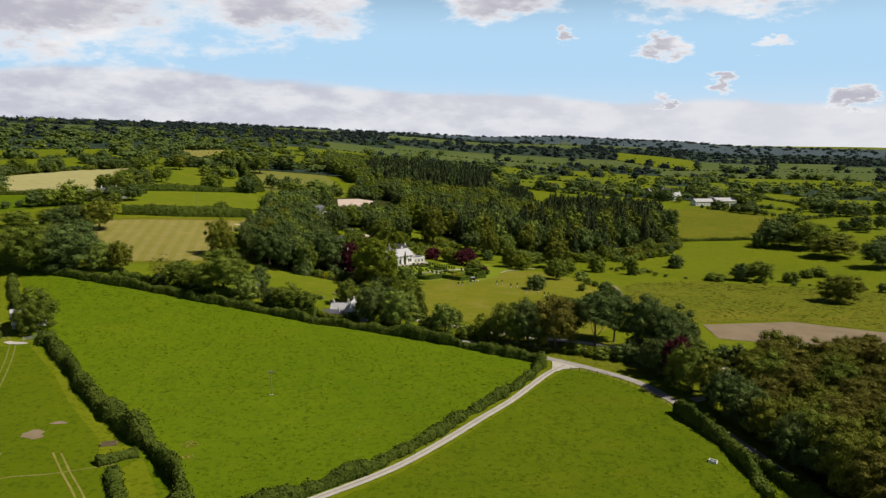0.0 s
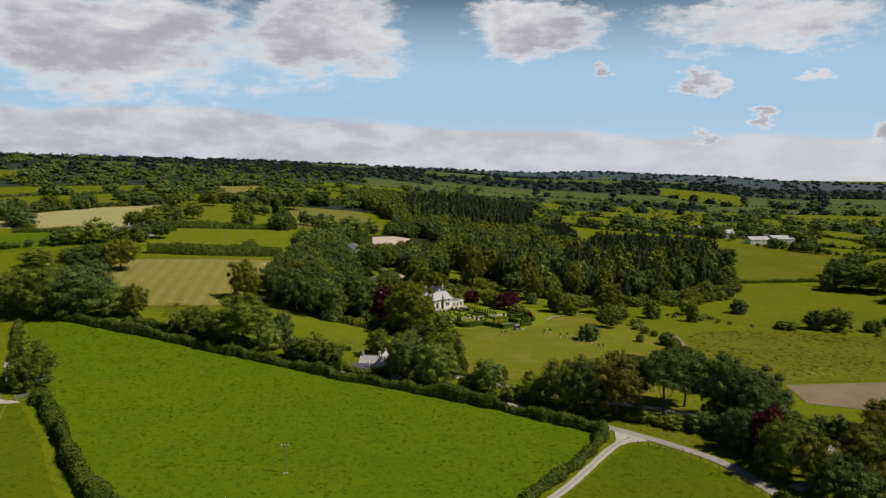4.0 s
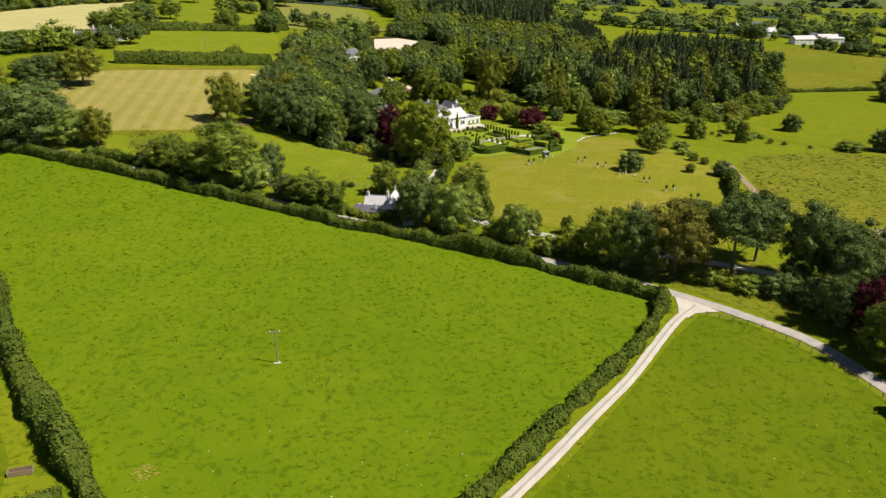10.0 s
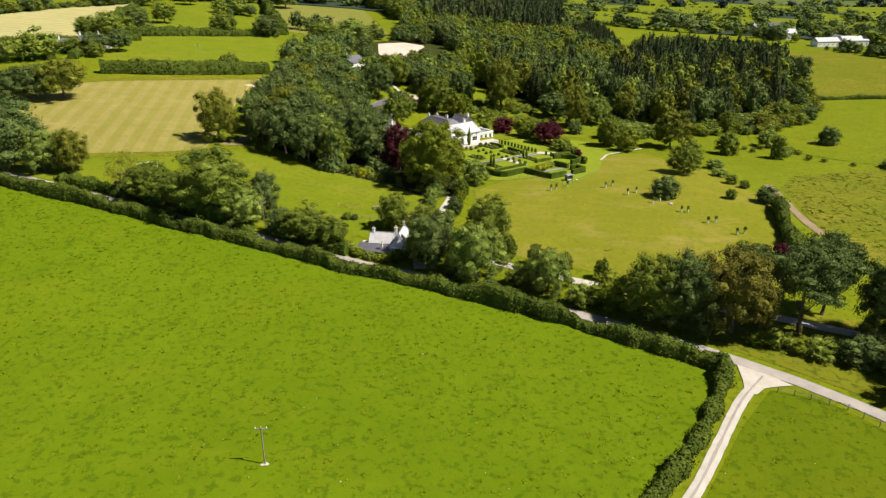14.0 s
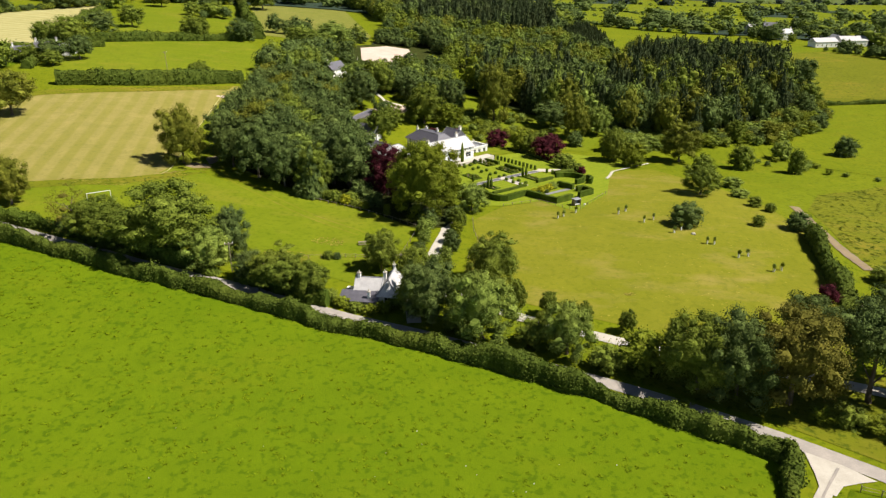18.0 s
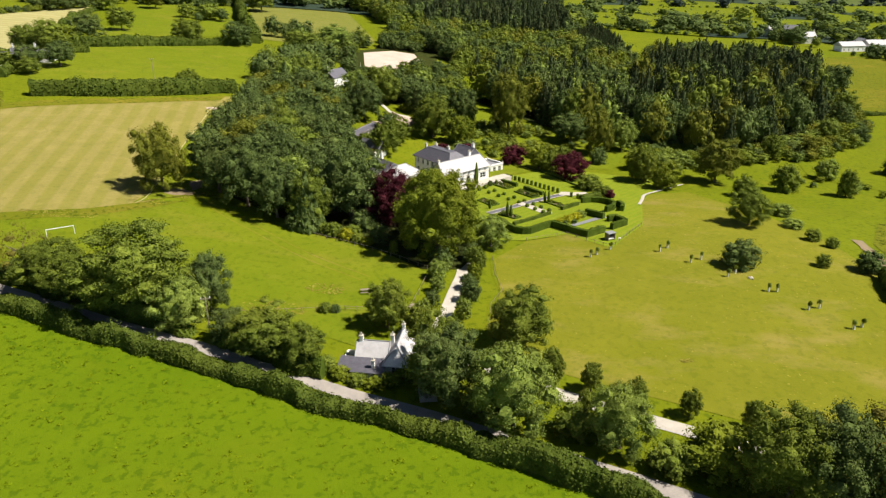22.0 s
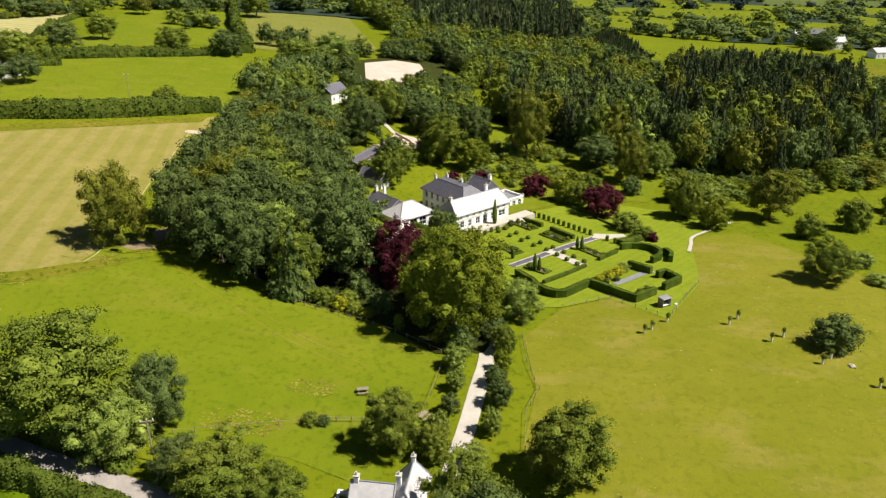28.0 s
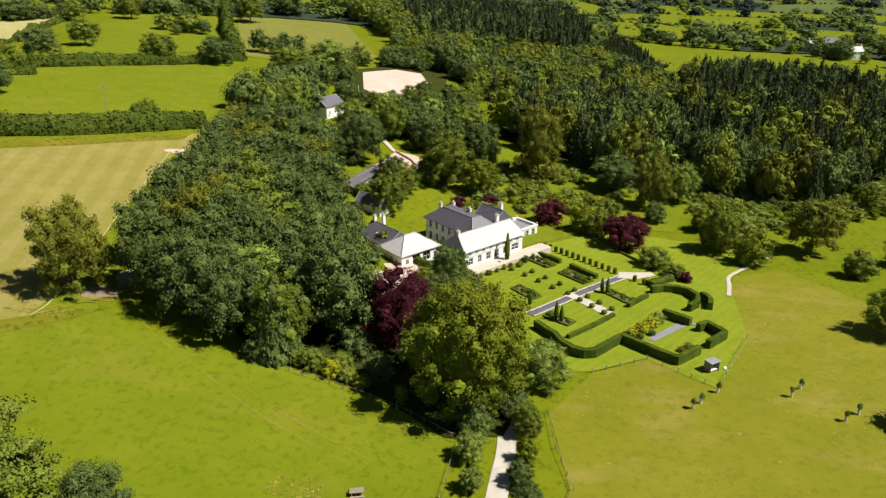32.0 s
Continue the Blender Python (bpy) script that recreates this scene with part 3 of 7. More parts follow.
def crown_data(rng, lobes, leaves, leaf, base=0.2, core=BALL1, gaps=0.0, uneven=0.09):
    """A crown one wide, from base to one high: uneven lobes over a round body, each a heart in a shell of leaf clumps."""
    mid, half = (1 + base) / 2, (1 - base) / 2
    verts, faces, count = [], [], 0
    bv, bf = BALL2
    if not gaps:
        verts.append(np.array([0, 0, mid]) + bv * (1 + 0.1 * rng.normal(size=(len(bv), 1))) * np.array([0.3, 0.3, 0.6 * half]))
        faces += bf.tolist()
        count += len(bv)
        n = leaves // 5
        e = outward(n, rng)
        v, f = quads(np.array([0, 0, mid]) + e * np.array([0.34, 0.34, 0.68 * half]) * rng.uniform(0.9, 1.3, (n, 1)), e, leaf * rng.uniform(0.8, 1.5, n), rng)
        verts.append(v)
        faces += (f + count).tolist()
        count += len(v)
    spin = rng.uniform(0, 6.283)
    reach = 2.1 / math.sqrt(lobes)
    bv, bf = core
    for k in range(lobes):
        z = 1 - 1.86 * (k + 0.5) / lobes
        a = spin + k * 2.39996 + rng.normal(0, 0.25)
        ring = math.sqrt(max(0.0, 1 - z * z))
        if z < 0:
            ring = max(ring, 0.88 + 0.1 * z)
        d = np.array([ring * math.cos(a), ring * math.sin(a), z])
        out = (1 - reach * 0.55) * (1 + uneven * rng.normal())
        size = reach * rng.uniform(0.62, 1.0) * 0.5
        c = np.array([0, 0, mid]) + d * out * np.array([0.5, 0.5, half])
        tall = np.array([1.0, 1.0, 1.5 * half * rng.uniform(0.8, 1.1)])
        if not (gaps and rng.random() < gaps):
            verts.append(c + bv * (1 + 0.16 * rng.normal(size=(len(bv), 1))) * size * 0.62 * tall)
            faces += (bf + count).tolist()
            count += len(bv)
        n = int(leaves / lobes)
        twigs = outward(13, rng) + 0.6 * d / (np.linalg.norm(d) + 1e-6)
        twigs *= rng.uniform(0.75, 1.2, (13, 1)) / np.linalg.norm(twigs, axis=1)[:, None]
        off = twigs[rng.integers(0, 13, n)] + rng.normal(0, 0.24, (n, 3))
        p = c + off * size * tall
        e = off / (np.linalg.norm(off, axis=1)[:, None] + 1e-6)
        nm = e + 0.5 * rng.normal(size=(n, 3)) + np.array([0, 0, 0.3])
        nm /= np.linalg.norm(nm, axis=1)[:, None]
        v, f = quads(p, nm, leaf * rng.uniform(0.6, 1.3, n), rng)
        verts.append(v)
        faces += (f + count).tolist()
        count += len(v)
    return np.vstack(verts), faces


def fir_data(rng, boughs, tiers=9, base=0.05):
    """A dense conifer one wide and one high: ragged tiers of hanging boughs on a cone."""
    t = 1 - np.sqrt(rng.random(boughs))
    z = base + (1 - base) * t
    tier = 0.78 + 0.34 * (1 - (t * tiers + rng.normal(0, 0.15, boughs)) % 1.0)
    r = (0.5 * (1 - t) ** 0.82 + 0.015) * tier * rng.uniform(0.8, 1.12, boughs)
    a = rng.uniform(0, 6.283, boughs)
    d = np.c_[np.cos(a), np.sin(a), np.zeros(boughs)]
    p = d * r[:, None] + np.c_[np.zeros((boughs, 2)), z]
    nm = d + np.array([0, 0, 0.7]) + 0.45 * rng.normal(size=(boughs, 3))
    nm /= np.linalg.norm(nm, axis=1)[:, None]
    v, f = quads(p, nm, (0.075 - 0.035 * t) * rng.uniform(0.6, 1.3, boughs), rng)
    k, n = len(v), 8
    ring = [[0.36 * math.cos(6.283 * i / n), 0.36 * math.sin(6.283 * i / n), base] for i in range(n)]
    return np.vstack([v, ring + [[0, 0, 0.94]]]), f.tolist() + [[k + i, k + (i + 1) % n, k + n] for i in range(n)]


def as_mesh(name, data, material):
    me = bpy.data.meshes.new(name)
    me.from_pydata(data[0].tolist(), [], data[1] if isinstance(data[1], list) else data[1].tolist())
    me.materials.append(material)
    return me


def trunk_data(rng, limbs=5, top=0.6, thick=0.028):
    """A tapered, slightly crooked trunk one high with limbs."""
    verts, faces = [], []

    def tube(a, b, ra, rb, n=7, cuts=3):
        base = len(verts)
        a, b = np.array(a, float), np.array(b, float)
        bend = rng.normal(0, 0.012, 3)
        for k in range(cuts + 1):
            t = k / cuts
            c = a + (b - a) * t + bend * math.sin(math.pi * t)
            r = ra + (rb - ra) * t
            for i in range(n):
                w = 6.2832 * i / n
                verts.append((c[0] + r * math.cos(w), c[1] + r * math.sin(w), c[2]))
        for k in range(cuts):
            for i in range(n):
                j = (i + 1) % n
                faces.append([base + k * n + i, base + k * n + j, base + (k + 1) * n + j, base + (k + 1) * n + i])

    tube((0, 0, -0.04), (0, 0, 0.05), thick * 1.7, thick * 1.1, cuts=2)
    tube((0, 0, 0.05), (rng.normal(0, 0.02), rng.normal(0, 0.02), top), thick * 1.1, thick * 0.45, cuts=4)
    for k in range(limbs):
        z = rng.uniform(0.18, top)
        a = rng.uniform(0, 6.283)
        far = rng.uniform(0.18, 0.36)
        tube((0, 0, z), (math.cos(a) * far, math.sin(a) * far, min(0.9, z + rng.uniform(0.12, 0.32))), thick * 0.5, thick * 0.12, n=5)
    return np.array(verts), faces


RNG = np.random.default_rng(5)
TRUNKS = [as_mesh("trunk", trunk_data(RNG), M["bark"]) for _ in range(3)]
CROWNS = {}


def crown_set(key, material, count, *args, **kw):
    CROWNS[key] = [as_mesh("crown", crown_data(RNG, *args, **kw), M[material]) for _ in range(count)]


crown_set("oak", "leaf", 3, 62, 15000, 0.0105, base=0.03, core=BALL2, uneven=0.13)
crown_set("oak_high", "leaf", 3, 58, 14000, 0.0108, base=0.2, core=BALL2, uneven=0.16)
crown_set("beech", "leaf_light", 2, 120, 24000, 0.0088, base=0.0, core=BALL2, uneven=0.06)
crown_set("dark", "leaf_dark", 3, 58, 14000, 0.0108, base=0.03, core=BALL2, uneven=0.13)
crown_set("grey", "leaf_grey", 2, 54, 12000, 0.0105, base=0.03, core=BALL2, uneven=0.16)
crown_set("olive", "leaf_olive", 2, 56, 13000, 0.0108, base=0.03, core=BALL2, uneven=0.12)
crown_set("copper", "copper", 2, 60, 13000, 0.0108, base=0.02, core=BALL2, uneven=0.1)
crown_set("tall_dark", "leaf_dark", 2, 46, 11000, 0.0115, base=0.36, core=BALL2, uneven=0.2)
crown_set("tall_brown", "leaf_brown", 1, 60, 13000, 0.0105, base=0.12, core=BALL2, uneven=0.12)
crown_set("bare", "leaf_brown", 1, 40, 2600, 0.012, base=0.2, gaps=0.9, uneven=0.2)
crown_set("wood_mid", "leaf", 4, 40, 6500, 0.0145, base=0.1, core=BALL2, uneven=0.15)
crown_set("wood_dark", "leaf_dark", 4, 40, 6500, 0.0145, base=0.1, core=BALL2, uneven=0.15)
crown_set("wood_light", "leaf_light", 3, 40, 6500, 0.0145, base=0.1, core=BALL2, uneven=0.15)
crown_set("wood_olive", "leaf_olive", 2, 40, 6500, 0.0145, base=0.1, core=BALL2, uneven=0.15)
crown_set("wood_grey", "leaf_grey", 2, 40, 6500, 0.0145, base=0.1, core=BALL2, uneven=0.15)
crown_set("bush", "leaf", 3, 26, 2200, 0.022, base=-0.15, core=BALL2)
crown_set("bush_light", "leaf_light", 2, 26, 2200, 0.022, base=-0.15, core=BALL2)
crown_set("bush_dark", "leaf_dark", 2, 26, 2200, 0.022, base=-0.15, core=BALL2)
crown_set("bush_grey", "leaf_grey", 2, 26, 2200, 0.022, base=-0.15, core=BALL2)
crown_set("bush_gold", "leaf_gold", 1, 26, 2000, 0.022, base=-0.15, core=BALL2)
crown_set("bush_copper", "copper", 1, 26, 2200, 0.022, base=-0.15, core=BALL2)
FAR = {}
for key, material in (("mid", "leaf"), ("dark", "leaf_dark"), ("light", "leaf_light"), ("olive", "leaf_olive"), ("grey", "leaf_grey")):
    FAR[key] = (material, [crown_data(RNG, 18, 760, 0.029, base=0.0, uneven=0.14) for _ in range(4)])
# leaves with haze blue in their colour, for trees far off
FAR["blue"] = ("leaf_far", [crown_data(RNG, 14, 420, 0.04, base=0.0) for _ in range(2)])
FAR["spruce"] = ("needle", [fir_data(RNG, 330) for _ in range(4)])
CROWNS["spruce"] = [as_mesh("crown", fir_data(RNG, 1200, 12), M["needle"]) for _ in range(3)]
CROWNS["pine"] = [as_mesh("crown", fir_data(RNG, 2400, 7), M["leaf_dark"]) for _ in range(2)]


def plant(kind, x, y, high, wide, label="", name="tree", category="tree", group=""):
    """One tree or shrub on the ground: a trunk and a crown."""
    top = empty(name, x, y, gz(x, y), RNG.uniform(0, 360))
    for title, mesh in (("trunk", TRUNKS[RNG.integers(len(TRUNKS))]), ("crown", CROWNS[kind][RNG.integers(len(CROWNS[kind]))])):
        ob = new(title, mesh)
        ob.parent = top
        ob.scale = (wide, wide, high) if title == "crown" else (min(wide, high), min(wide, high), high)
    return tagged(top, label, category, group)


LABELS = dict(oak_high="full green broadleaf tree overhanging", oak="full green broadleaf tree", beech="light green dense broadleaf tree", dark="dark green broadleaf tree", grey="grey-green airy broadleaf tree", olive="olive-green broadleaf tree",
              copper="dark purple copper beech", tall_dark="tall dark broadleaf tree with bare trunk", tall_brown="brownish-green dense broadleaf tree", bare="half-bare pale brown tree", spruce="dark green spruce", pine="dark green tiered conifer", bush="rounded green shrub", bush_light="bright green leafy shrub", bush_dark="dark green dense shrub", bush_grey="grey-green shrub", bush_gold="yellow-green leafy shrub",
              bush_copper="dark purple-leaved shrub", wood_mid="green woodland tree", wood_dark="dark green woodland tree", wood_light="light green woodland tree", wood_olive="olive-tinged woodland tree", wood_grey="grey-green woodland tree")


def trees(rows, where, group=""):
    """Rows of kind, x, y, height, width."""
    for kind, x, y, high, wide in rows:
        shrub = kind.startswith("bush")
        plant(kind, x, y, high, wide, LABELS[kind] + " " + where, "shrub" if shrub else "tree", "shrub" if shrub else "tree", group)


def inside(x, y, outline):
    hit = False
    for (x0, y0), (x1, y1) in zip(outline, outline[1:] + outline[:1]):
        if (y0 > y) != (y1 > y) and x < (x1 - x0) * (y - y0) / (y1 - y0) + x0:
            hit = not hit
    return hit


CROWD = {}


def far_tree(kind, x, y, high, wide, z=None):
    """One tree of the joined woods."""
    material, shapes = FAR[kind]
    v, f = shapes[RNG.integers(len(shapes))]
    a = RNG.uniform(0, 6.283)
    c, s = math.cos(a) * wide, math.sin(a) * wide
    w = np.stack([v[:, 0] * c - v[:, 1] * s + x, v[:, 0] * s + v[:, 1] * c + y, v[:, 2] * high + (gz(x, y) if z is None else z)], 1)
    return material, w, f


def crowd(name, rows, label):
    """Many far trees as one object for each kind of leaf."""
    sets = {}
    for row in rows:
        material, w, f = far_tree(*row)
        vs, fs, n = sets.setdefault(material, ([], [], [0]))
        vs.append(w)
        f = f if isinstance(f, list) else f.tolist()
        k = n[0]
        fs.extend([[i + k for i in face] for face in f])
        n[0] += len(w)
    for material, (vs, fs, n) in sets.items():
        ob = mesh_object(name, np.vstack(vs).tolist(), fs, M[material])
        tagged(ob, label, "trees", kind="stuff")


def scatter(outline, gap):
    xs, ys = [p[0] for p in outline], [p[1] for p in outline]
    row, y, out = 0, min(ys), []
    while y < max(ys):
        x = min(xs) + (gap / 2 if row % 2 else 0)
        while x < max(xs):
            px, py = x + RNG.normal(0, gap * 0.3), y + RNG.normal(0, gap * 0.3)
            if inside(px, py, outline):
                out.append((px, py))
            x += gap
        y += gap * 0.87
        row += 1
    return out


def wood(outline, gap, kinds, high, where, group, wide=0.62, joined=False):
    """Trees at uneven gaps inside an outline. kinds: names with weights."""
    # a dark sheet over the bright grass carries the shade below the crowns
    drape("woodland_floor", outline, M["floor_shade"], 0.33 if joined else 0.2, 9, "woodland floor darkened to stand for tree shade", "woodland floor")
    names, weight = zip(*kinds)
    weight = np.array(weight, float) / sum(weight)
    rows = []
    for px, py in scatter(outline, gap):
        kind = names[RNG.choice(len(names), p=weight)]
        h = RNG.uniform(*high) * (1.12 if kind in ("spruce", "pine") else 1.0)
        w = h * 0.42 * RNG.uniform(0.8, 1.35) if kind in ("spruce", "pine") else h * wide * RNG.uniform(0.85, 1.2)
        if joined:
            rows.append((kind, px, py, h, w))
        else:
            plant(kind, px, py, h, w, LABELS[kind] + " " + where, group=group)
    if joined:
        crowd("woodland", rows, where)


def hedgerow(pts, width, height, material, leaf=0.16, density=9.0, label="", uneven=0.18, name="hedge", clipped=False, seed=1):
    """A hedge along a line: a dense uneven body in a shell of leaf clumps."""
    rng = np.random.default_rng(seed + int(abs(pts[0][0] * 7 + pts[0][1])))
    line = smooth_line(pts, max(0.7, leaf * 4)) if len(pts) > 2 and not clipped else smooth_line(pts, 1.2) if not clipped else np.array(pts, float)
    if clipped:
        fine = [line[0]]
        for a, b in zip(line[:-1], line[1:]):
            n = max(1, int(np.linalg.norm(b - a) / 0.8))
            fine += [a + (b - a) * (k + 1) / n for k in range(n)]
        line = np.array(fine)
    side = sideways(line)
    prof = np.array([(-0.5, 0.0), (-0.54, 0.35), (-0.46, 0.8), (-0.3, 1.0), (0.0, 1.04), (0.3, 1.0), (0.46, 0.8), (0.54, 0.35), (0.5, 0.0)])
    if clipped:
        prof = np.array([(-0.5, 0.0), (-0.5, 0.5), (-0.49, 0.97), (-0.47, 1.0), (0.0, 1.0), (0.47, 1.0), (0.49, 0.97), (0.5, 0.5), (0.5, 0.0)])
    n, m = len(line), len(prof)
    wave = np.convolve(rng.normal(size=n + 8), np.ones(9) / 3.0, "valid")[:n]
    h = height * (1 + uneven * wave)
    w = width * (1 + uneven * 0.8 * np.convolve(rng.normal(size=n + 4), np.ones(5) / 2.2, "valid")[:n])
    jit = rng.normal(0, uneven * 0.25, (n, m, 3)) * leaf * 4
    x = line[:, None, 0] + side[:, None, 0] * prof[:, 0] * w[:, None] + jit[..., 0]
    y = line[:, None, 1] + side[:, None, 1] * prof[:, 0] * w[:, None] + jit[..., 1]
    base = ground(line[:, 0], line[:, 1])
    z = base[:, None] - 0.1 + prof[:, 1] * h[:, None] + jit[..., 2]
    v = np.stack([x, y, z], -1)
    i = np.arange(n * m).reshape(n, m)
    f = np.stack([i[:-1, :-1], i[1:, :-1], i[1:, 1:], i[:-1, 1:]], -1).reshape(-1, 4).tolist()
    f += [i[0, ::-1].tolist(), i[-1].tolist()]
    verts, faces = [v.reshape(-1, 3)], f
    length = float(np.linalg.norm(np.diff(line, axis=0), axis=1).sum())
    count = int(length * (width + 2 * height) * density)
    bunch = np.abs(np.convolve(rng.normal(size=n + 2), np.ones(3) / 1.7, "valid")[:n]) + 0.25
    if count:
        k, j = rng.integers(0, n - 1, count), rng.integers(0, m - 1, count)
        s, t = rng.random(count)[:, None], rng.random(count)[:, None]
        p = (v[k, j] * (1 - s) + v[k + 1, j] * s) * (1 - t) + (v[k, j + 1] * (1 - s) + v[k + 1, j + 1] * s) * t
        nm = np.cross(v[k + 1, j] - v[k, j], v[k, j + 1] - v[k, j])
        out = p - np.c_[line[k], base[k] + h[k] * 0.45]
        nm *= np.sign((nm * out).sum(1, keepdims=True))
        nm /= np.linalg.norm(nm, axis=1)[:, None] + 1e-9
        nm += (0.3 if clipped else 0.75) * rng.normal(size=nm.shape)
        nm /= np.linalg.norm(nm, axis=1)[:, None]
        qv, qf = quads(p + nm * leaf * (rng.uniform(-0.2, 0.5, (count, 1)) if clipped else rng.uniform(-0.5, 2.4, (count, 1)) * bunch[k][:, None]), nm, leaf * rng.uniform(0.6, 1.35, count), rng)
        faces += (qf + n * m).tolist()
        verts.append(qv)
    lengths = 1 if clipped else max(1, int(length / 11))
    if lengths == 1:
        ob = mesh_object(name, np.vstack(verts).tolist(), faces, M[material])
        return tagged(ob, label, "hedge")
    # a long hedge is a row of bushy lengths
    top = empty(name, line[n // 2][0], line[n // 2][1], base[n // 2])
    shift = Vector((-line[n // 2][0], -line[n // 2][1], -base[n // 2]))
    cuts = np.linspace(0, n - 1, lengths + 1).astype(int)
    quad_rows = qv.reshape(-1, 4, 3)
    for lo, hi in zip(cuts[:-1], cuts[1:]):
        rows = v[lo:hi + 1]
        i = np.arange(rows.shape[0] * m).reshape(-1, m)
        body = np.stack([i[:-1, :-1], i[1:, :-1], i[1:, 1:], i[:-1, 1:]], -1).reshape(-1, 4).tolist() + [i[0, ::-1].tolist(), i[-1].tolist()]
        leafy = quad_rows[(k >= lo) & (k < hi)].reshape(-1, 3)
        ends = (np.arange(len(leafy)).reshape(-1, 4) + rows.shape[0] * m).tolist()
        mesh_object("hedge_length", (np.vstack([rows.reshape(-1, 3), leafy]) + np.array(shift)).tolist(), body + ends, M[material], top)
    return tagged(top, label, "hedge")


hedgerow([(-200, 274), (-160, 261.4), (-136, 253.8), (-118, 248.2), (-108, 245.0), (-94, 240.8), (-77, 235.2), (-70, 233.5), (-55, 228.4), (-43, 223.9), (-25, 218.5), (-12, 213.4), (1, 207.4), (10, 202.4), (18, 198.6), (25, 194.6), (28.2, 192.6)], 2.6, 2.45, "hedge", 0.17, 26, "long bushy green hedge between the pasture and the lane", 0.26)
hedgerow([(28.4, 193.0), (28.0, 190.0), (22.3, 178.0), (15.8, 167.7), (5.8, 154.2), (-2.2, 142.0), (-11.3, 129.9), (-23.4, 118.4), (-41.4, 103.4)], 2.3, 1.9, "hedge", 0.2, 16, "shaggy green hedge beside the gravel track", 0.3)
hedgerow([(-114, 194), (-103.4, 183), (-94, 171.8), (-82, 157), (-66.6, 141.4), (-56.6, 131), (-49, 121.5), (-44.6, 113), (-42, 101)], 2.7, 2.8, "hedge", 0.22, 14, "tall bushy hedge between pasture and paddock", 0.3)
hedgerow([(-172, 375), (-142, 388), (-113, 412)], 4.0, 5.0, "hedge", 0.35, 4, "thick dark hedge along the hay field", 0.1)
hedgerow([(-212, 462), (-193, 474), (-173, 489.5), (-138, 517)], 3.5, 4.0, "hedge", 0.4, 3, "dark overgrown field hedge")
hedgerow([(-206, 718), (-170, 610), (-137, 524)], 5, 6, "hedge", 0.5, 2.5, "tall dark field hedge with trees")
hedgerow([(-270, 415), (-208, 436)], 3, 2.5, "hedge", 0.4, 3, "dark overgrown field hedge")
hedgerow([(-195, 395), (-207, 440), (-192, 455)], 3, 3, "hedge", 0.4, 3, "green bushy field hedge")
hedgerow([(-268, 624), (-253, 554), (-238, 502), (-212, 440)], 2.6, 2.6, "hedge", 0.4, 3, "dark hedge beside the stubble field", 0.3)
hedgerow([(161, 475), (188, 478), (216, 479)], 2.2, 1.6, "hedge", 0.3, 6, "low dark field hedge", 0.2)
hedgerow([(68, 276), (64, 262), (62, 254), (59.5, 240), (58, 231)], 3.2, 3.0, "hedge", 0.25, 8, "dark overgrown hedge at the park's edge", 0.3)

# added hedge in dark leaves, in place of deep shade under the lane trees
hedgerow([(-125, 259), (-110, 253.4), (-96, 248.6), (-82, 243.8), (-70, 240.4), (-60, 237.2), (-50, 233.8), (-43, 231.2)], 2.4, 2.4, "box", 0.2, 16, "added dark hedge standing for deep shade beyond the lane", 0.4)
trees([
    ("oak", -152.8, 261, 17.8, 20), ("dark", -141, 263, 18.5, 21), ("oak", -165, 262, 15, 16), ("grey", -131, 264, 11, 10.5), ("olive", -123.4, 264.4, 12, 8.5),
    ("bare", -102, 252, 10.5, 10), ("oak_high", -94.5, 248.2, 10.5, 11), ("oak_high", -86, 245.2, 9.5, 9), ("oak_high", -77.6, 243.9, 16.5, 17), ("dark", -66.2, 247.2, 11.5, 7.2), ("grey", -69.5, 241.4, 10, 9),
    ("oak_high", -53.2, 235.4, 8.4, 10.5), ("oak_high", -46.8, 233.4, 7.4, 7.4), ("dark", -60, 238.0, 6.5, 6), ("bush", -88, 248.4, 6, 7), ("bush_dark", -104, 253, 4, 5),
], "by the lane")
trees([
    ("oak", -34.6, 247.5, 9.0, 7.6), ("oak", -24.5, 231, 12, 9.5), ("dark", -23, 226.5, 13, 10), ("grey", -13.7, 221.5, 13, 11.5), ("oak", -11.5, 242.5, 10.6, 10),
    ("grey", 0.9, 217.5, 10, 8.4), ("bush_light", 13, 214, 7, 9), ("bush", -5, 220, 5, 6), ("bush", 7, 213.5, 4.5, 6), ("bush", -18, 224, 6, 6),
    ("oak", 20.5, 208.5, 13, 12), ("dark", 26, 206.5, 14.5, 11), ("tall_brown", 34, 205.5, 16.5, 13.5), ("tall_dark", 46.4, 206.6, 18, 14), ("tall_dark", 41, 217, 13, 9), ("tall_dark", 54, 214, 17, 11), ("dark", 62, 204.5, 17.5, 12), ("dark", 67.4, 199, 16, 13), ("dark", 57, 200, 6, 7), ("dark", 66, 190, 15, 12), ("dark", 59, 184.5, 11, 8.5),
    ("oak", 63.2, 172, 12.5, 12), ("copper", 63.2, 181, 12, 8), ("bush", 47, 198.5, 3.4, 6), ("bush", 41, 201, 3.2, 5), ("bush_light", 44, 199, 2.6, 4), ("bush_dark", 53, 196.5, 5, 7), ("bush_dark", 58, 192, 6, 8), ("bush_dark", 62, 188, 6, 8), ("bush_light", 37, 201.5, 2.6, 4),
    ("oak", -118.4, 199, 12.6, 11),
], "near the lane")
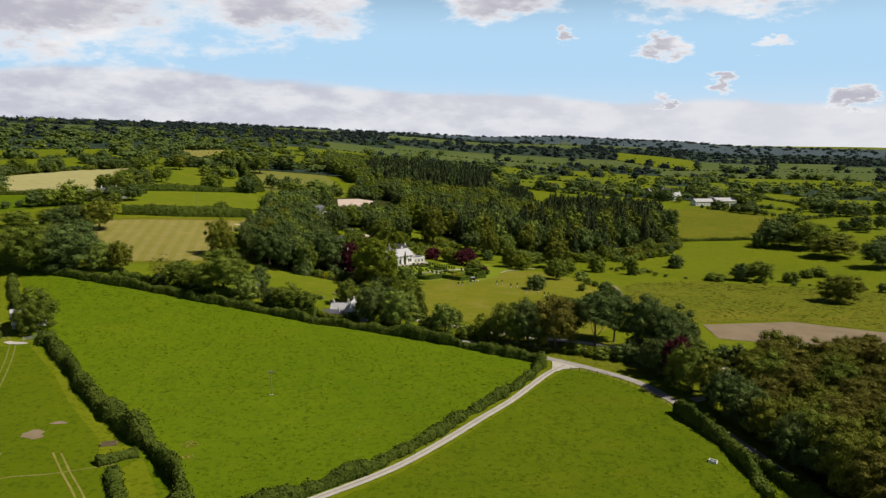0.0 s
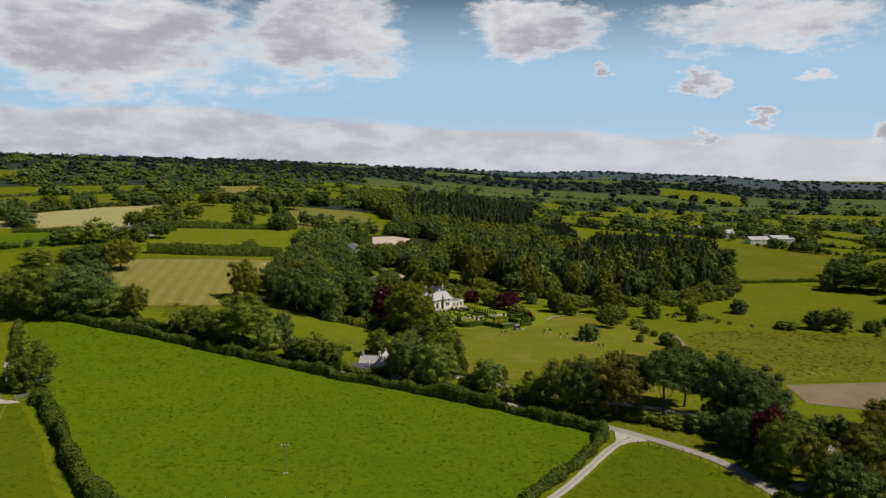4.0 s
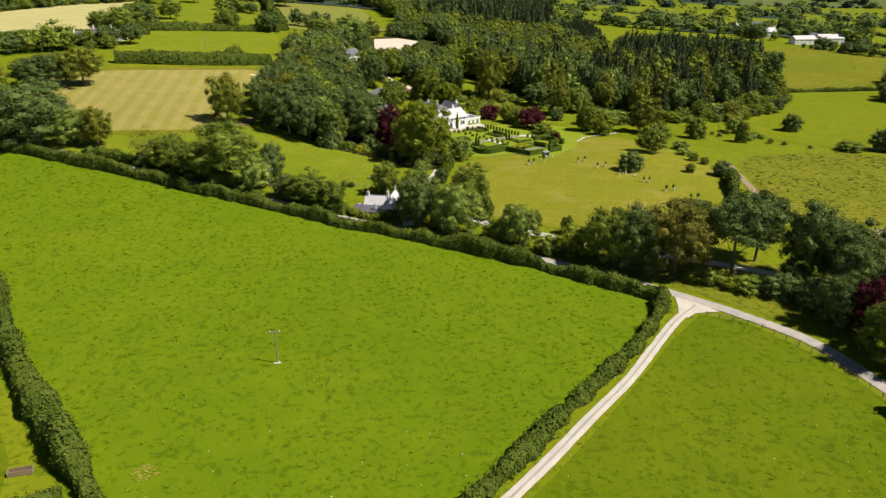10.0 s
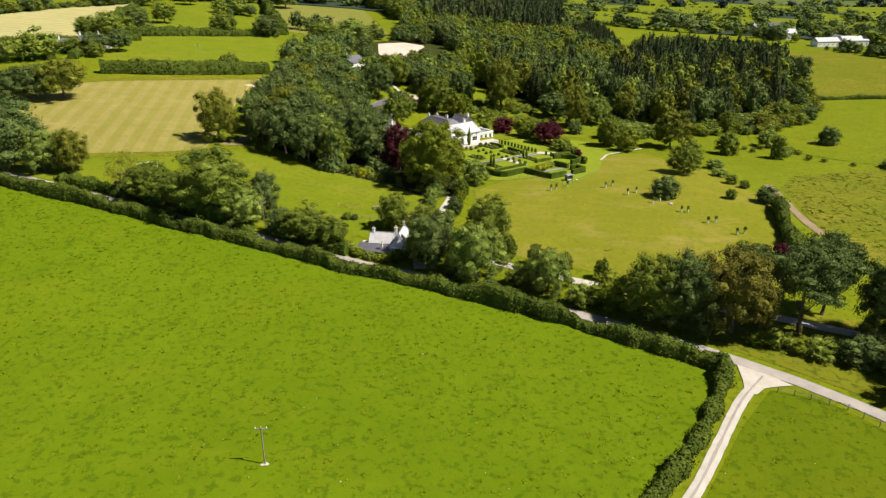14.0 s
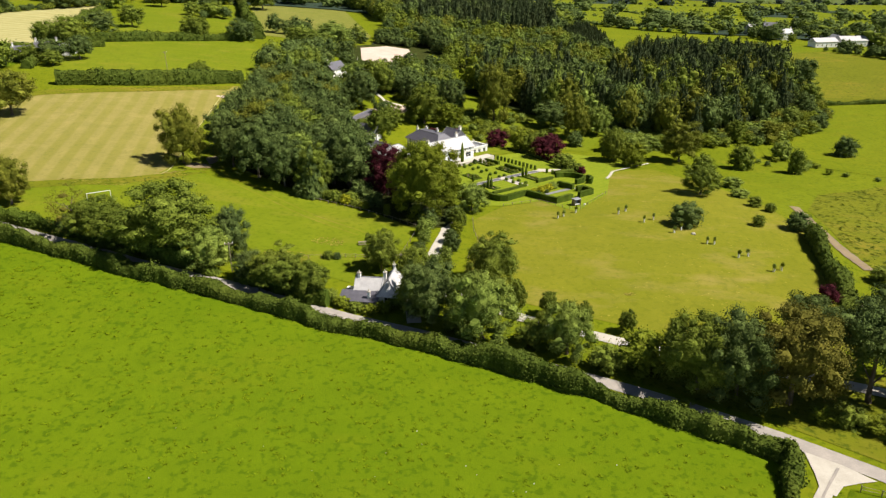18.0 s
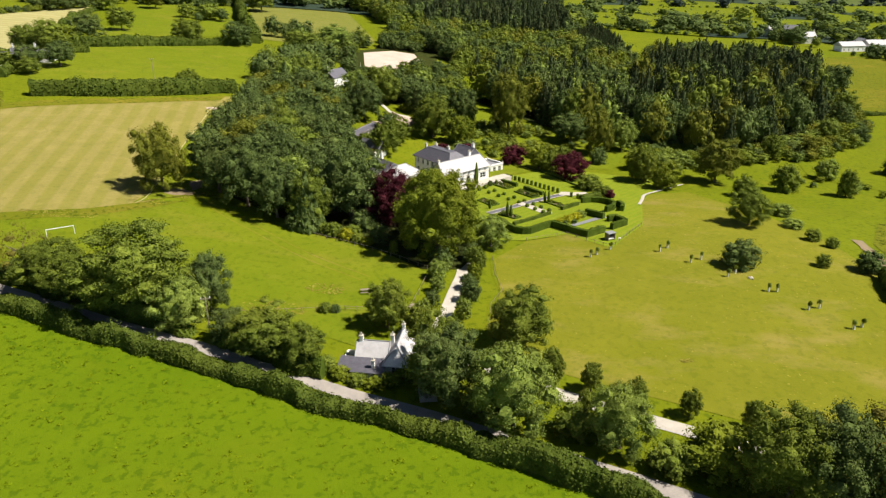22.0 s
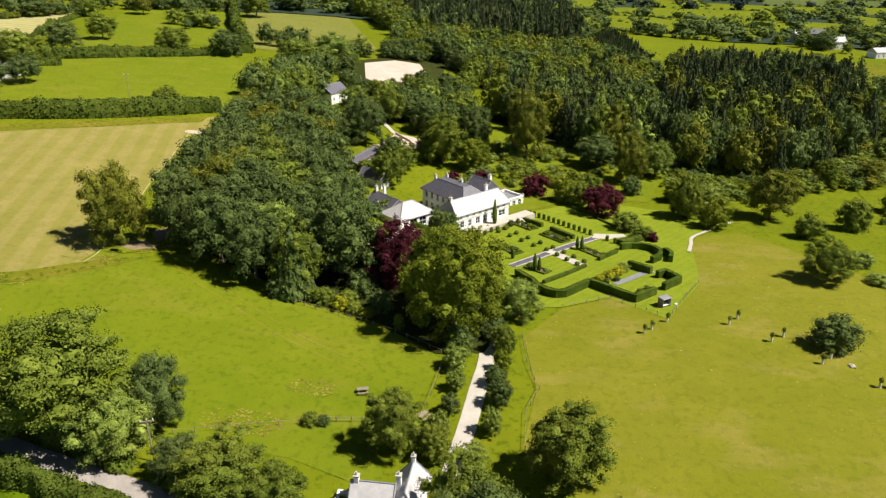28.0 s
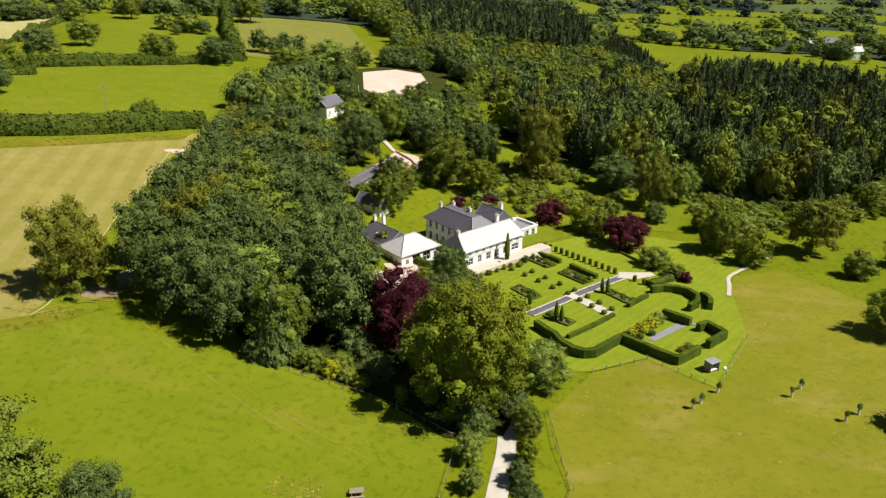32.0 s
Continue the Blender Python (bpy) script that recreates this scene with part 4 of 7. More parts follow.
trees([
    ("olive", -96.2, 300.5, 16.5, 11.5), ("bush_dark", 37.5, 277, 6.2, 7.4), ("oak", 50.7, 308.5, 9.3, 9.6), ("copper", -38.5, 295, 14.2, 11.5), ("beech", -27.2, 280, 19.5, 17.5), ("dark", -31.5, 331.5, 8, 7), ("grey", -15.5, 286, 7.5, 8),
    ("copper", 11.9, 358, 8.9, 10.4), ("bush_copper", -5.8, 375, 6.6, 8), ("beech", 34.8, 359, 10, 8), ("grey", 43, 365, 8.6, 10), ("dark", 137, 425, 7, 8), ("oak", -166, 505, 12, 14), ("dark", -143, 512, 12, 14), ("oak", -128, 403, 8, 8),
], "standing in the park")


drape("verge", [(12, 209.5), (30, 200.5), (40, 193.5), (47, 188), (56, 180), (68, 182), (74, 200), (58, 212), (34, 216), (16, 217)], M["rough"], 0.06, 2, "rough shaded grass under the lane trees", "verge")
# ---- woods ----
wood([(-87, 312), (-79, 301), (-64, 291.5), (-54, 287), (-48, 290), (-50, 310), (-54, 330), (-63, 350), (-70, 378), (-84, 404), (-100, 396), (-95, 370), (-91, 335)], 8.6,
     [("wood_dark", 8), ("wood_mid", 1.6), ("wood_olive", 1.3), ("wood_grey", 0.5), ("pine", 0.8)], (13, 18.5), "in the manor wood", "trees of the manor wood", 0.78)
trees([("wood_dark", -83.5, 304, 15, 11), ("wood_dark", -74.5, 297.5, 15.5, 11.5), ("wood_dark", -66, 292.5, 14, 10.5), ("wood_dark", -88, 316, 15, 11), ("wood_mid", -57.5, 290, 13, 9)], "at the edge of the manor wood")
EDGE_ROWS = []
for x, y in scatter([(58, 396), (80, 386), (104, 394), (128, 414), (152, 446), (166, 500), (158, 512), (140, 462), (98, 411), (70, 404)], 4.2):
    h = RNG.uniform(1.6, 5.5)
    EDGE_ROWS.append((("mid", "dark", "grey", "light", "olive")[RNG.integers(5)], x, y, h, h * RNG.uniform(1.0, 1.6)))
crowd("scrub", EDGE_ROWS, "mixed scrub and small trees at the wood's edge")
trees([("wood_dark", 163, 507, 17, 15), ("wood_mid", 152, 470, 12, 11), ("wood_grey", 128, 432, 9, 8), ("wood_olive", 108, 402, 8, 7), ("wood_mid", 92, 398, 9, 8), ("wood_dark", 142, 452, 11, 10)], "at the conifer wood's edge")
wood([(62, 428), (95, 412), (140, 460), (160, 512), (110, 512), (66, 500), (48, 480)], 6.6, [("spruce", 10), ("mid", 1.2), ("dark", 2.6), ("olive", 0.8)], (13, 23), "dense dark conifer wood", "", 0.62, True)
wood([(66, 500), (110, 512), (160, 512), (168, 548), (120, 560), (80, 548)], 6.6, [("spruce", 10), ("dark", 2.0)], (13, 21), "dense dark conifer wood", "", 0.62, True)
wood([(80, 548), (120, 560), (168, 548), (178, 590), (120, 605), (88, 590)], 6.5, [("spruce", 6), ("dark", 4), ("olive", 1)], (10, 14), "low dark trees behind the conifer wood", "", 0.8, True)
wood([(-76, 549), (-50, 547), (-44, 560), (-58, 575), (-74, 580)], 7, [("mid", 2), ("dark", 4)], (6, 8), "dark trees behind the quarry", "", 1.0, True)
wood([(-20, 452), (10, 425), (42, 406), (75, 397), (100, 408), (62, 428), (48, 480), (10, 490)], 7.2, [("mid", 1), ("dark", 5), ("olive", 2), ("spruce", 6), ("light", 0.3), ("grey", 0.7)], (14, 20), "mixed dark woodland behind the gardens", "", 0.6, True)
wood([(-28, 500), (10, 490), (48, 480), (70, 520), (62, 560), (20, 565), (-28, 520)], 7.4, [("mid", 2), ("dark", 4), ("olive", 1.5), ("spruce", 3), ("light", 0.6), ("grey", 1)], (9.5, 13.5), "mixed dark woodland behind the gardens", "", 0.75, True)
wood([(-55, 610), (40, 600), (48, 660), (45, 760), (-50, 830), (-80, 700)], 7.6, [("spruce", 9), ("dark", 0.5)], (17, 22), "dark spruce plantation", "", 0.7, True)
wood([(-44, 548), (-28, 515), (20, 562), (75, 560), (45, 600), (-50, 612), (-76, 650), (-74, 590), (-58, 560)], 8, [("mid", 3), ("dark", 4), ("light", 0.6), ("olive", 1), ("grey", 1)], (10, 15), "broadleaf woodland behind the quarry", "", 0.75, True)
wood([(-80, 650), (-55, 612), (-80, 700), (-50, 830), (-120, 880), (-138, 770)], 9, [("mid", 4), ("dark", 4), ("olive", 1)], (13, 18), "broadleaf woodland beside a field", "", 0.8, True)
wood([(-112, 440), (-97, 425), (-84, 440), (-90, 480), (-92, 500), (-106, 520), (-122, 520), (-104, 480)], 7.5, [("mid", 3), ("grey", 2), ("dark", 3)], (9, 13), "green tree belt beyond the manor wood", "", 0.8, True)
wood([(-92, 500), (-84, 490), (-82, 520), (-94, 528)], 6.5, [("mid", 3), ("dark", 3)], (5, 7), "small green trees beside the quarry", "", 0.95, True)
wood([(-68, 436), (-40, 428), (-24, 440), (-28, 455), (-46, 458), (-62, 450)], 7, [("mid", 3), ("dark", 4), ("grey", 1), ("spruce", 0.6)], (8.5, 12), "green trees round the quarry", "", 0.8, True)
wood([(-44, 458), (-26, 452), (-26, 500), (-38, 500), (-46, 480)], 7, [("mid", 3), ("dark", 4), ("grey", 1)], (7.5, 9.5), "green trees round the quarry", "", 0.9, True)
wood([(69, 98), (150, 80), (165, 170), (120, 190), (84, 192), (72, 150)], 8.2, [("wood_olive", 4), ("tall_brown", 4), ("wood_mid", 1), ("wood_dark", 1)], (9, 13), "in the copse beside the lane", "trees of the copse", 0.85)
wood([(72, 190), (90, 195), (125, 192), (160, 175), (200, 170), (210, 186), (140, 200), (100, 206), (76, 206)], 9, [("mid", 2), ("dark", 4), ("olive", 1)], (4, 7), "dark trees along the brown strip", "", 0.9, True)
drape("field", [(46, 657), (27, 627), (60, 575), (80, 603), (85, 662), (88, 675), (84, 730), (86, 885), (60, 860), (52, 720)], M["young"], 0.25, 16, "dark green young tree plantation")
wood([(46, 657), (60, 590), (80, 603), (85, 662), (84, 730), (76, 800), (60, 800), (52, 720)], 4.0, [("spruce", 1)], (3.0, 4.6), "young spruce plantation", "", 0.7, True)

trees([("wood_dark", 219, 452, 16, 23), ("wood_mid", 233, 444, 17, 24), ("wood_olive", 231, 412, 13, 25), ("bush_dark", 206, 452, 10, 10), ("olive", 166.5, 288, 12, 15), ("bush_dark", 148, 344, 9, 9), ("wood_mid", 157, 341, 10, 12),
       ("bush", 171, 339, 5.6, 8), ("bush", 185, 352, 4.4, 7), ("bush", 193, 355, 5.3, 9), ("bush", 96, 350, 9, 5.5), ("bush_dark", 128, 381, 7.8, 8.5), ("bush", 135, 342, 4, 10), ("wood_dark", 238, 375, 14, 20)], "in the valley fields")
trees([("bush", 56.4, 280, 3, 3.2), ("bush_grey", 64.7, 322, 3.4, 6), ("bush_grey", 62.2, 309, 2.5, 5.2), ("bush", 62.5, 298.5, 3.1, 3.7), ("bush", 65, 294, 2.7, 3), ("bush", 78.7, 353, 8.9, 8), ("bush_grey", 100, 372, 7.2, 7), ("bush_dark", 66, 279, 4.9, 6),
       ("bush", 72, 250, 4, 6), ("bush_dark", 62, 228, 5, 7), ("bush_copper", 55.5, 240, 3.5, 4)], "at the park's edge")
trees([("wood_mid", -197.5, 437, 15, 17), ("wood_dark", -209, 488, 12.5, 13.5), ("wood_mid", -212, 530, 12, 13), ("wood_olive", -236, 632, 13, 13), ("wood_dark", -173, 331, 12, 13), ("wood_olive", -164, 333, 15, 14), ("wood_dark", -180, 328, 10.5, 13),
       ("wood_mid", -202, 331, 7.5, 13), ("wood_mid", -192, 344, 7, 13), ("wood_dark", -309, 556, 11.5, 18), ("wood_mid", -322, 534, 11, 13), ("wood_dark", -160, 713, 16, 21), ("wood_mid", -172, 661, 17, 17), ("wood_mid", -209, 689, 18, 15),
       ("wood_mid", -105, 494, 13.5, 17), ("wood_grey", -94, 522, 14, 19), ("wood_mid", -212, 441, 12, 11)], "among the hedged fields")
# scrub and rushes along the stream and the valley
SCRUB_ROWS = []
SCRUB = [(("mid", "dark", "grey", "light")[RNG.integers(4)], x, y) for x, y in scatter([(82, 372), (96, 352), (120, 344), (150, 333), (200, 308), (206, 316), (150, 342), (124, 352), (98, 370), (88, 384)], 6.0)]
for k, (kind, x, y) in enumerate(SCRUB):
    if RNG.random() < 0.6:
        h = RNG.uniform(1.0, 3.0)
        SCRUB_ROWS.append((kind, x, y, h, h * RNG.uniform(1.2, 2.0)))
crowd("scrub", SCRUB_ROWS, "mixed green scrub by the stream")

# ---- the land to the skyline: fields, hedges, trees ----
FAR_KINDS = ["mid", "dark", "dark", "dark", "dark", "dark"]


def far_land():
    rng = np.random.default_rng(21)
    stock = []
    bounds = []
    r = 720.0
    while r < 4300:
        bounds.append(r)
        r *= 1.15
    wave = lambda k, a: bounds[k] * (1 + 0.03 * math.sin(a * 9 + k * 1.7) + 0.02 * math.sin(a * 23 + k))
    at = lambda k, a: (wave(k, a) * math.sin(a), wave(k, a) * math.cos(a))
    far_edge = lambda a: float(np.interp(math.degrees(a), SKYLINE[:, 0], SKYLINE[:, 1]))
    open_land = [outline for _, outline in FAR_FIELDS]

    # distant trees switch to the leaves coloured with haze
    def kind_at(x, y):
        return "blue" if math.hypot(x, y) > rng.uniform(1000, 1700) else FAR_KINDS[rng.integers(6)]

    def line(p, q, gap, high, tall):
        length = math.dist(p, q)
        for t in np.arange(0, length, gap):
            k = t / length
            x, y = p[0] + (q[0] - p[0]) * k + rng.normal(0, 1.2), p[1] + (q[1] - p[1]) * k + rng.normal(0, 1.2)
            h = rng.uniform(*high) if rng.random() < 1 - tall else rng.uniform(8, 13)
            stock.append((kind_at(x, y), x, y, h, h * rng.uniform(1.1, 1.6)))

    for k in range(len(bounds) - 1):
        a = -0.72 + rng.uniform(0, 0.08)
        while a < 0.70:
            b = a + rng.uniform(0.085, 0.19)
            mid = (a + b) / 2
            r0 = bounds[k]
            if r0 > far_edge(mid) * 0.99:
                a = b
                continue
            corners = [at(k, a), at(k, mid), at(k, b), at(k + 1, b), at(k + 1, mid), at(k + 1, a)]
            east = math.degrees(mid) > -6
            cleared = rng.random() < (0.8 if r0 < 1500 and east else 0.5 if r0 < 1150 else 0.30 if r0 < 2300 else 0.22)
            # far ground takes the haze-tinted colours, the farthest hills the bluest
            ground_kind = "haze" if r0 > 2300 and east else ("pasture_b" if r0 < 1150 else "dim") if cleared else "hazed_land"
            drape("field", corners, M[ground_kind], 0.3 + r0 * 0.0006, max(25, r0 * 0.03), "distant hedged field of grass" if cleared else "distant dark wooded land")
            if cleared:
                for p, q in zip(corners, corners[1:4]):
                    line(p, q, 5.5 + r0 * 0.004, (2.5, 4.5), 0.2)
            else:
                for x, y in scatter(corners, 15 + r0 * 0.0125):
                    if not any(inside(x, y, outline) for outline in open_land) and (rng.random() < 0.4 or not (east and r0 > 2300)):
                        h = rng.uniform(5, 10) * (1 + r0 / 12000)
                        kind = "spruce" if rng.random() < 0.06 else kind_at(x, y)
                        stock.append((kind, x, y, h, h * (0.5 if kind == "spruce" else rng.uniform(1.2, 2.0))))
            a = b
    for outline in open_land:
        far_off = math.hypot(*outline[0])
        for p, q in zip(outline, outline[1:] + outline[:1]):
            line(p, q, 4.5 + far_off * 0.003, (2.5, 4.5), 0.14)
    # a ragged crest of trees on the skyline
    for a in np.arange(-0.72, 0.30, 0.0032):
        e = far_edge(a)
        if rng.random() < (0.9 if a < -0.05 else 0.5):
            rr = e * rng.uniform(0.985, 1.0)
            h = rng.uniform(4, 8)
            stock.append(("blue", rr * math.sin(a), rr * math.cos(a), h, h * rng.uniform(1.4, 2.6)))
    return stock


FAR_STOCK = far_land()
# lighter shapes for what stands very far
FAR_SHAPES = {key: (material, [crown_data(RNG, 5, 45, 0.12, base=-0.1, core=BALL1) for _ in range(3)]) for key, (material, _) in FAR.items() if key != "spruce"}
FAR_SHAPES["spruce"] = ("needle", [fir_data(RNG, 70, 5) for _ in range(2)])
NEAR_SHAPES, FAR = FAR, FAR_SHAPES
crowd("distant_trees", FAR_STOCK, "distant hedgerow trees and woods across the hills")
MID_LINES = [((-270, 430), (-329, 482), 5), ((-329, 482), (-304, 554), 5), ((-304, 554), (-269, 623), 4), ((-263, 345), (-205, 395), 5), ((-200, 698), (-132, 750), 6), ((-254, 648), (-200, 698), 5), ((-330, 770), (-250, 700), 6),
             ((216, 479), (300, 400), 5), ((216, 479), (290, 562), 4), ((290, 562), (232, 628), 5), ((290, 562), (420, 620), 6), ((300, 400), (420, 480), 6), ((200, 308), (320, 300), 5), ((320, 300), (420, 480), 6), ((46, 660), (74, 776), 4), ((95, 742), (155, 747), 3.5)]
MID = []
for (x0, y0), (x1, y1), gap in MID_LINES:
    n = int(math.hypot(x1 - x0, y1 - y0) / gap)
    for k in range(n + 1):
        t = k / max(1, n)
        h = RNG.uniform(2.5, 4.5) if RNG.random() < 0.78 else RNG.uniform(7, 13)
        MID.append((FAR_KINDS[RNG.integers(6)], x0 + (x1 - x0) * t + RNG.normal(0, 0.8), y0 + (y1 - y0) * t + RNG.normal(0, 0.8), h, h * RNG.uniform(1.0, 1.5)))
for x, y, n, spread in ((330, 620, 9, 14), (300, 700, 8, 12), (260, 612, 7, 10), (450, 560, 12, 20), (300, 512, 6, 10), (225, 708, 8, 14), (262, 745, 6, 12), (262, 690, 6, 12), (215, 690, 7, 9), (-190, 600, 8, 14), (-230, 660, 8, 20), (-300, 640, 6, 20), (-125, 560, 6, 8), (-90, 545, 8, 8)):
    for _ in range(n):
        h = RNG.uniform(6, 12)
        MID.append((FAR_KINDS[RNG.integers(6)], x + RNG.normal(0, spread), y + RNG.normal(0, spread), h, h * RNG.uniform(0.8, 1.2)))
FAR = NEAR_SHAPES
crowd("hedgerow_trees", MID, "hedgerow trees and bushes between the fields")

# dark trees and bushes crowding the lane below the copse
for k, (x, y) in enumerate(((67, 166), (66.5, 158), (68, 150), (70, 142), (71, 133), (73, 125), (74, 117), (76, 109), (78, 100), (66, 163), (68.5, 146), (72, 129), (75, 113))):
    tall = k < 9
    plant("wood_dark" if k % 3 else "wood_olive", x + RNG.normal(0, 0.5), y, RNG.uniform(8, 11) if tall else RNG.uniform(4, 6), RNG.uniform(7.5, 9.5) if tall else RNG.uniform(5, 6), "dark woodland tree hanging over the lane", group="trees over the lane")
hedgerow([(55.6, 158), (57.8, 150), (62.8, 130), (69.5, 105), (76, 62)], 1.8, 2.6, "hedge", 0.22, 14, "dark bushy hedge along the lane", 0.3)

trees([("wood_dark", -193, 412, 9, 11), ("wood_mid", -201, 408, 7, 9), ("wood_dark", -186, 420, 10, 11), ("bush_dark", -207, 407, 5, 7), ("wood_mid", -189, 404, 6, 8)], "before the farmhouse")

# ---- buildings ----


def add_box(bm, x0, x1, y0, y1, z0, z1):
    v = [bm.verts.new((x, y, z)) for z in (z0, z1) for x, y in ((x0, y0), (x1, y0), (x1, y1), (x0, y1))]
    for f in ((3, 2, 1, 0), (4, 5, 6, 7), (0, 1, 5, 4), (1, 2, 6, 5), (2, 3, 7, 6), (3, 0, 4, 7)):
        bm.faces.new([v[i] for i in f])


def box(name, x0, x1, y0, y1, z0, z1, material, parent, label="", bevel=0.0):
    bm = bmesh.new()
    add_box(bm, x0, x1, y0, y1, z0, z1)
    if bevel:
        bmesh.ops.bevel(bm, geom=bm.edges[:], offset=bevel, segments=1, affect="EDGES")
    return part(name, bm, material, parent, label)


def hip_roof(parent, x0, x1, y0, y1, z, rise, ends=(1.0, 1.0), along="x", over=0.35, flat=0.0, material="slate", label=""):
    """A pitched roof with eaves. ends: how far each end is hipped, as a share of half the width; flat: width of a platform on top."""
    bm = bmesh.new()
    if along == "y":
        x0, x1, y0, y1 = y0, y1, x0, x1
    half = (y1 - y0) / 2 + over
    mid = (y0 + y1) / 2
    xa, xb = x0 - over, x1 + over
    ra, rb = xa + half * ends[0], xb - half * ends[1]
    low = z - over * rise / half
    tops = [(ra, mid - flat / 2, z + rise), (rb, mid - flat / 2, z + rise), (rb, mid + flat / 2, z + rise), (ra, mid + flat / 2, z + rise)]
    rows = [(xa, mid - half, low), (xb, mid - half, low), (xb, mid + half, low), (xa, mid + half, low)] + tops
    rows += [(x, y, zz - 0.16) for x, y, zz in rows[:4]]
    swap = (lambda p: (p[1], p[0], p[2])) if along == "y" else (lambda p: p)
    v = [bm.verts.new(swap(p)) for p in rows]
    faces = [(0, 1, 5, 4), (1, 2, 6, 5), (2, 3, 7, 6), (3, 0, 4, 7), (0, 8, 9, 1), (1, 9, 10, 2), (2, 10, 11, 3), (3, 11, 8, 0), (11, 10, 9, 8)]
    if flat:
        faces.append((4, 5, 6, 7))
    for f in faces:
        bm.faces.new([v[i] for i in f])
    bmesh.ops.remove_doubles(bm, verts=bm.verts, dist=0.001)
    bmesh.ops.recalc_face_normals(bm, faces=bm.faces)
    roof = part("roof", bm, M[material], parent, label)
    # ridge and hip rolls
    lines = [(4, 5), (0, 4), (3, 7), (1, 5), (2, 6)] + ([(7, 6)] if flat else [])
    bm = bmesh.new()
    for a, b in lines:
        p, q = Vector(swap(rows[a])), Vector(swap(rows[b]))
        if (p - q).length < 0.1:
            continue
        m = Matrix.Translation((p + q) / 2) @ (q - p).to_track_quat("Z", "Y").to_matrix().to_4x4()
        bmesh.ops.create_cone(bm, cap_ends=True, segments=6, radius1=0.11, radius2=0.11, depth=(q - p).length, matrix=m)
    part("ridge_tiles", bm, M["lead"], roof)
    return roof


def chimney(parent, x, y, z0, z1, sx=0.9, sy=0.6, pots=2):
    stack = box("chimney", x - sx / 2, x + sx / 2, y - sy / 2, y + sy / 2, z0, z1, M["white_wall"], parent, "white rendered chimney", 0.03)
    box("cap", x - sx / 2 - 0.08, x + sx / 2 + 0.08, y - sy / 2 - 0.08, y + sy / 2 + 0.08, z1 - 0.02, z1 + 0.14, M["stone"], stack)
    for k in range(pots):
        bm = bmesh.new()
        px = x + (k - (pots - 1) / 2) * sx / max(1, pots)
        bmesh.ops.create_cone(bm, cap_ends=True, segments=10, radius1=0.15, radius2=0.11, depth=0.5, matrix=Matrix.Translation((px, y, z1 + 0.37)))
        part("chimney_pot", bm, M["stone"], stack)


def wall_run(parent, a, b, z0, z1, openings, thick=0.4, material="white_wall", doors=()):
    """A wall from a to b (outside on the right-hand side) with openings cut through it, each with a frame, panes and a sill.
    openings: along, bottom, width, height."""
    a, b = Vector((*a, 0)), Vector((*b, 0))
    d = (b - a).normalized()
    out = Vector((d.y, -d.x, 0))
    length = (b - a).length
    P = lambda s, z, depth=0.0: a + d * s - out * depth + Vector((0, 0, z))
    cuts = sorted({0.0, length, *[o[0] - o[2] / 2 for o in openings], *[o[0] + o[2] / 2 for o in openings]})
    highs = sorted({z0, z1, *[o[1] for o in openings], *[o[1] + o[3] for o in openings]})
    bm = bmesh.new()
    quad = lambda *pts: bm.faces.new([bm.verts.new(p) for p in pts])
    for s0, s1 in zip(cuts, cuts[1:]):
        for h0, h1 in zip(highs, highs[1:]):
            if any(abs((s0 + s1) / 2 - o[0]) < o[2] / 2 and o[1] < (h0 + h1) / 2 < o[1] + o[3] for o in openings):
                continue
            quad(P(s0, h0), P(s1, h0), P(s1, h1), P(s0, h1))
            quad(P(s1, h0, thick), P(s0, h0, thick), P(s0, h1, thick), P(s1, h1, thick))
    quad(P(0, z1), P(length, z1), P(length, z1, thick), P(0, z1, thick))
    quad(P(0, z0), P(0, z1), P(0, z1, thick), P(0, z0, thick))
    quad(P(length, z0, thick), P(length, z1, thick), P(length, z1), P(length, z0))
    for s, h, w, t in openings:
        l, r = s - w / 2, s + w / 2
        quad(P(l, h), P(l, h, thick), P(l, h + t, thick), P(l, h + t))
        quad(P(r, h, thick), P(r, h), P(r, h + t), P(r, h + t, thick))
        quad(P(l, h + t), P(l, h + t, thick), P(r, h + t, thick), P(r, h + t))
        quad(P(l, h, thick), P(l, h), P(r, h), P(r, h, thick))
    wall = part("wall", bm, M[material], parent)
    turn = math.atan2(d.y, d.x)
    for k, (s, h, w, t) in enumerate(openings):
        hold = new("window" if k not in doors else "door")
        hold.parent = wall
        hold.matrix_basis = Matrix.Translation(P(s, h, 0.14)) @ Matrix.Rotation(turn, 4, "Z")
        bm = bmesh.new()
        for x0, x1, h0, h1 in ((-w / 2, -w / 2 + 0.09, 0, t), (w / 2 - 0.09, w / 2, 0, t), (-w / 2, w / 2, 0, 0.09), (-w / 2, w / 2, t - 0.09, t), (-0.03, 0.03, 0.09, t - 0.09), (-w / 2, w / 2, t / 2 - 0.025, t / 2 + 0.025)):
            add_box(bm, x0, x1, -0.03, 0.03, h0, h1)
        part("frame", bm, M["paint"], hold)
        bm = bmesh.new()
        add_box(bm, -w / 2 + 0.02, w / 2 - 0.02, 0.035, 0.05, 0.02, t - 0.02)
        part("pane", bm, M["glass"], hold)
        bm = bmesh.new()
        add_box(bm, -w / 2 - 0.08, w / 2 + 0.08, -0.22, 0.0, -0.1, -0.005)
        part("sill", bm, M["stone"], hold)
    return wall


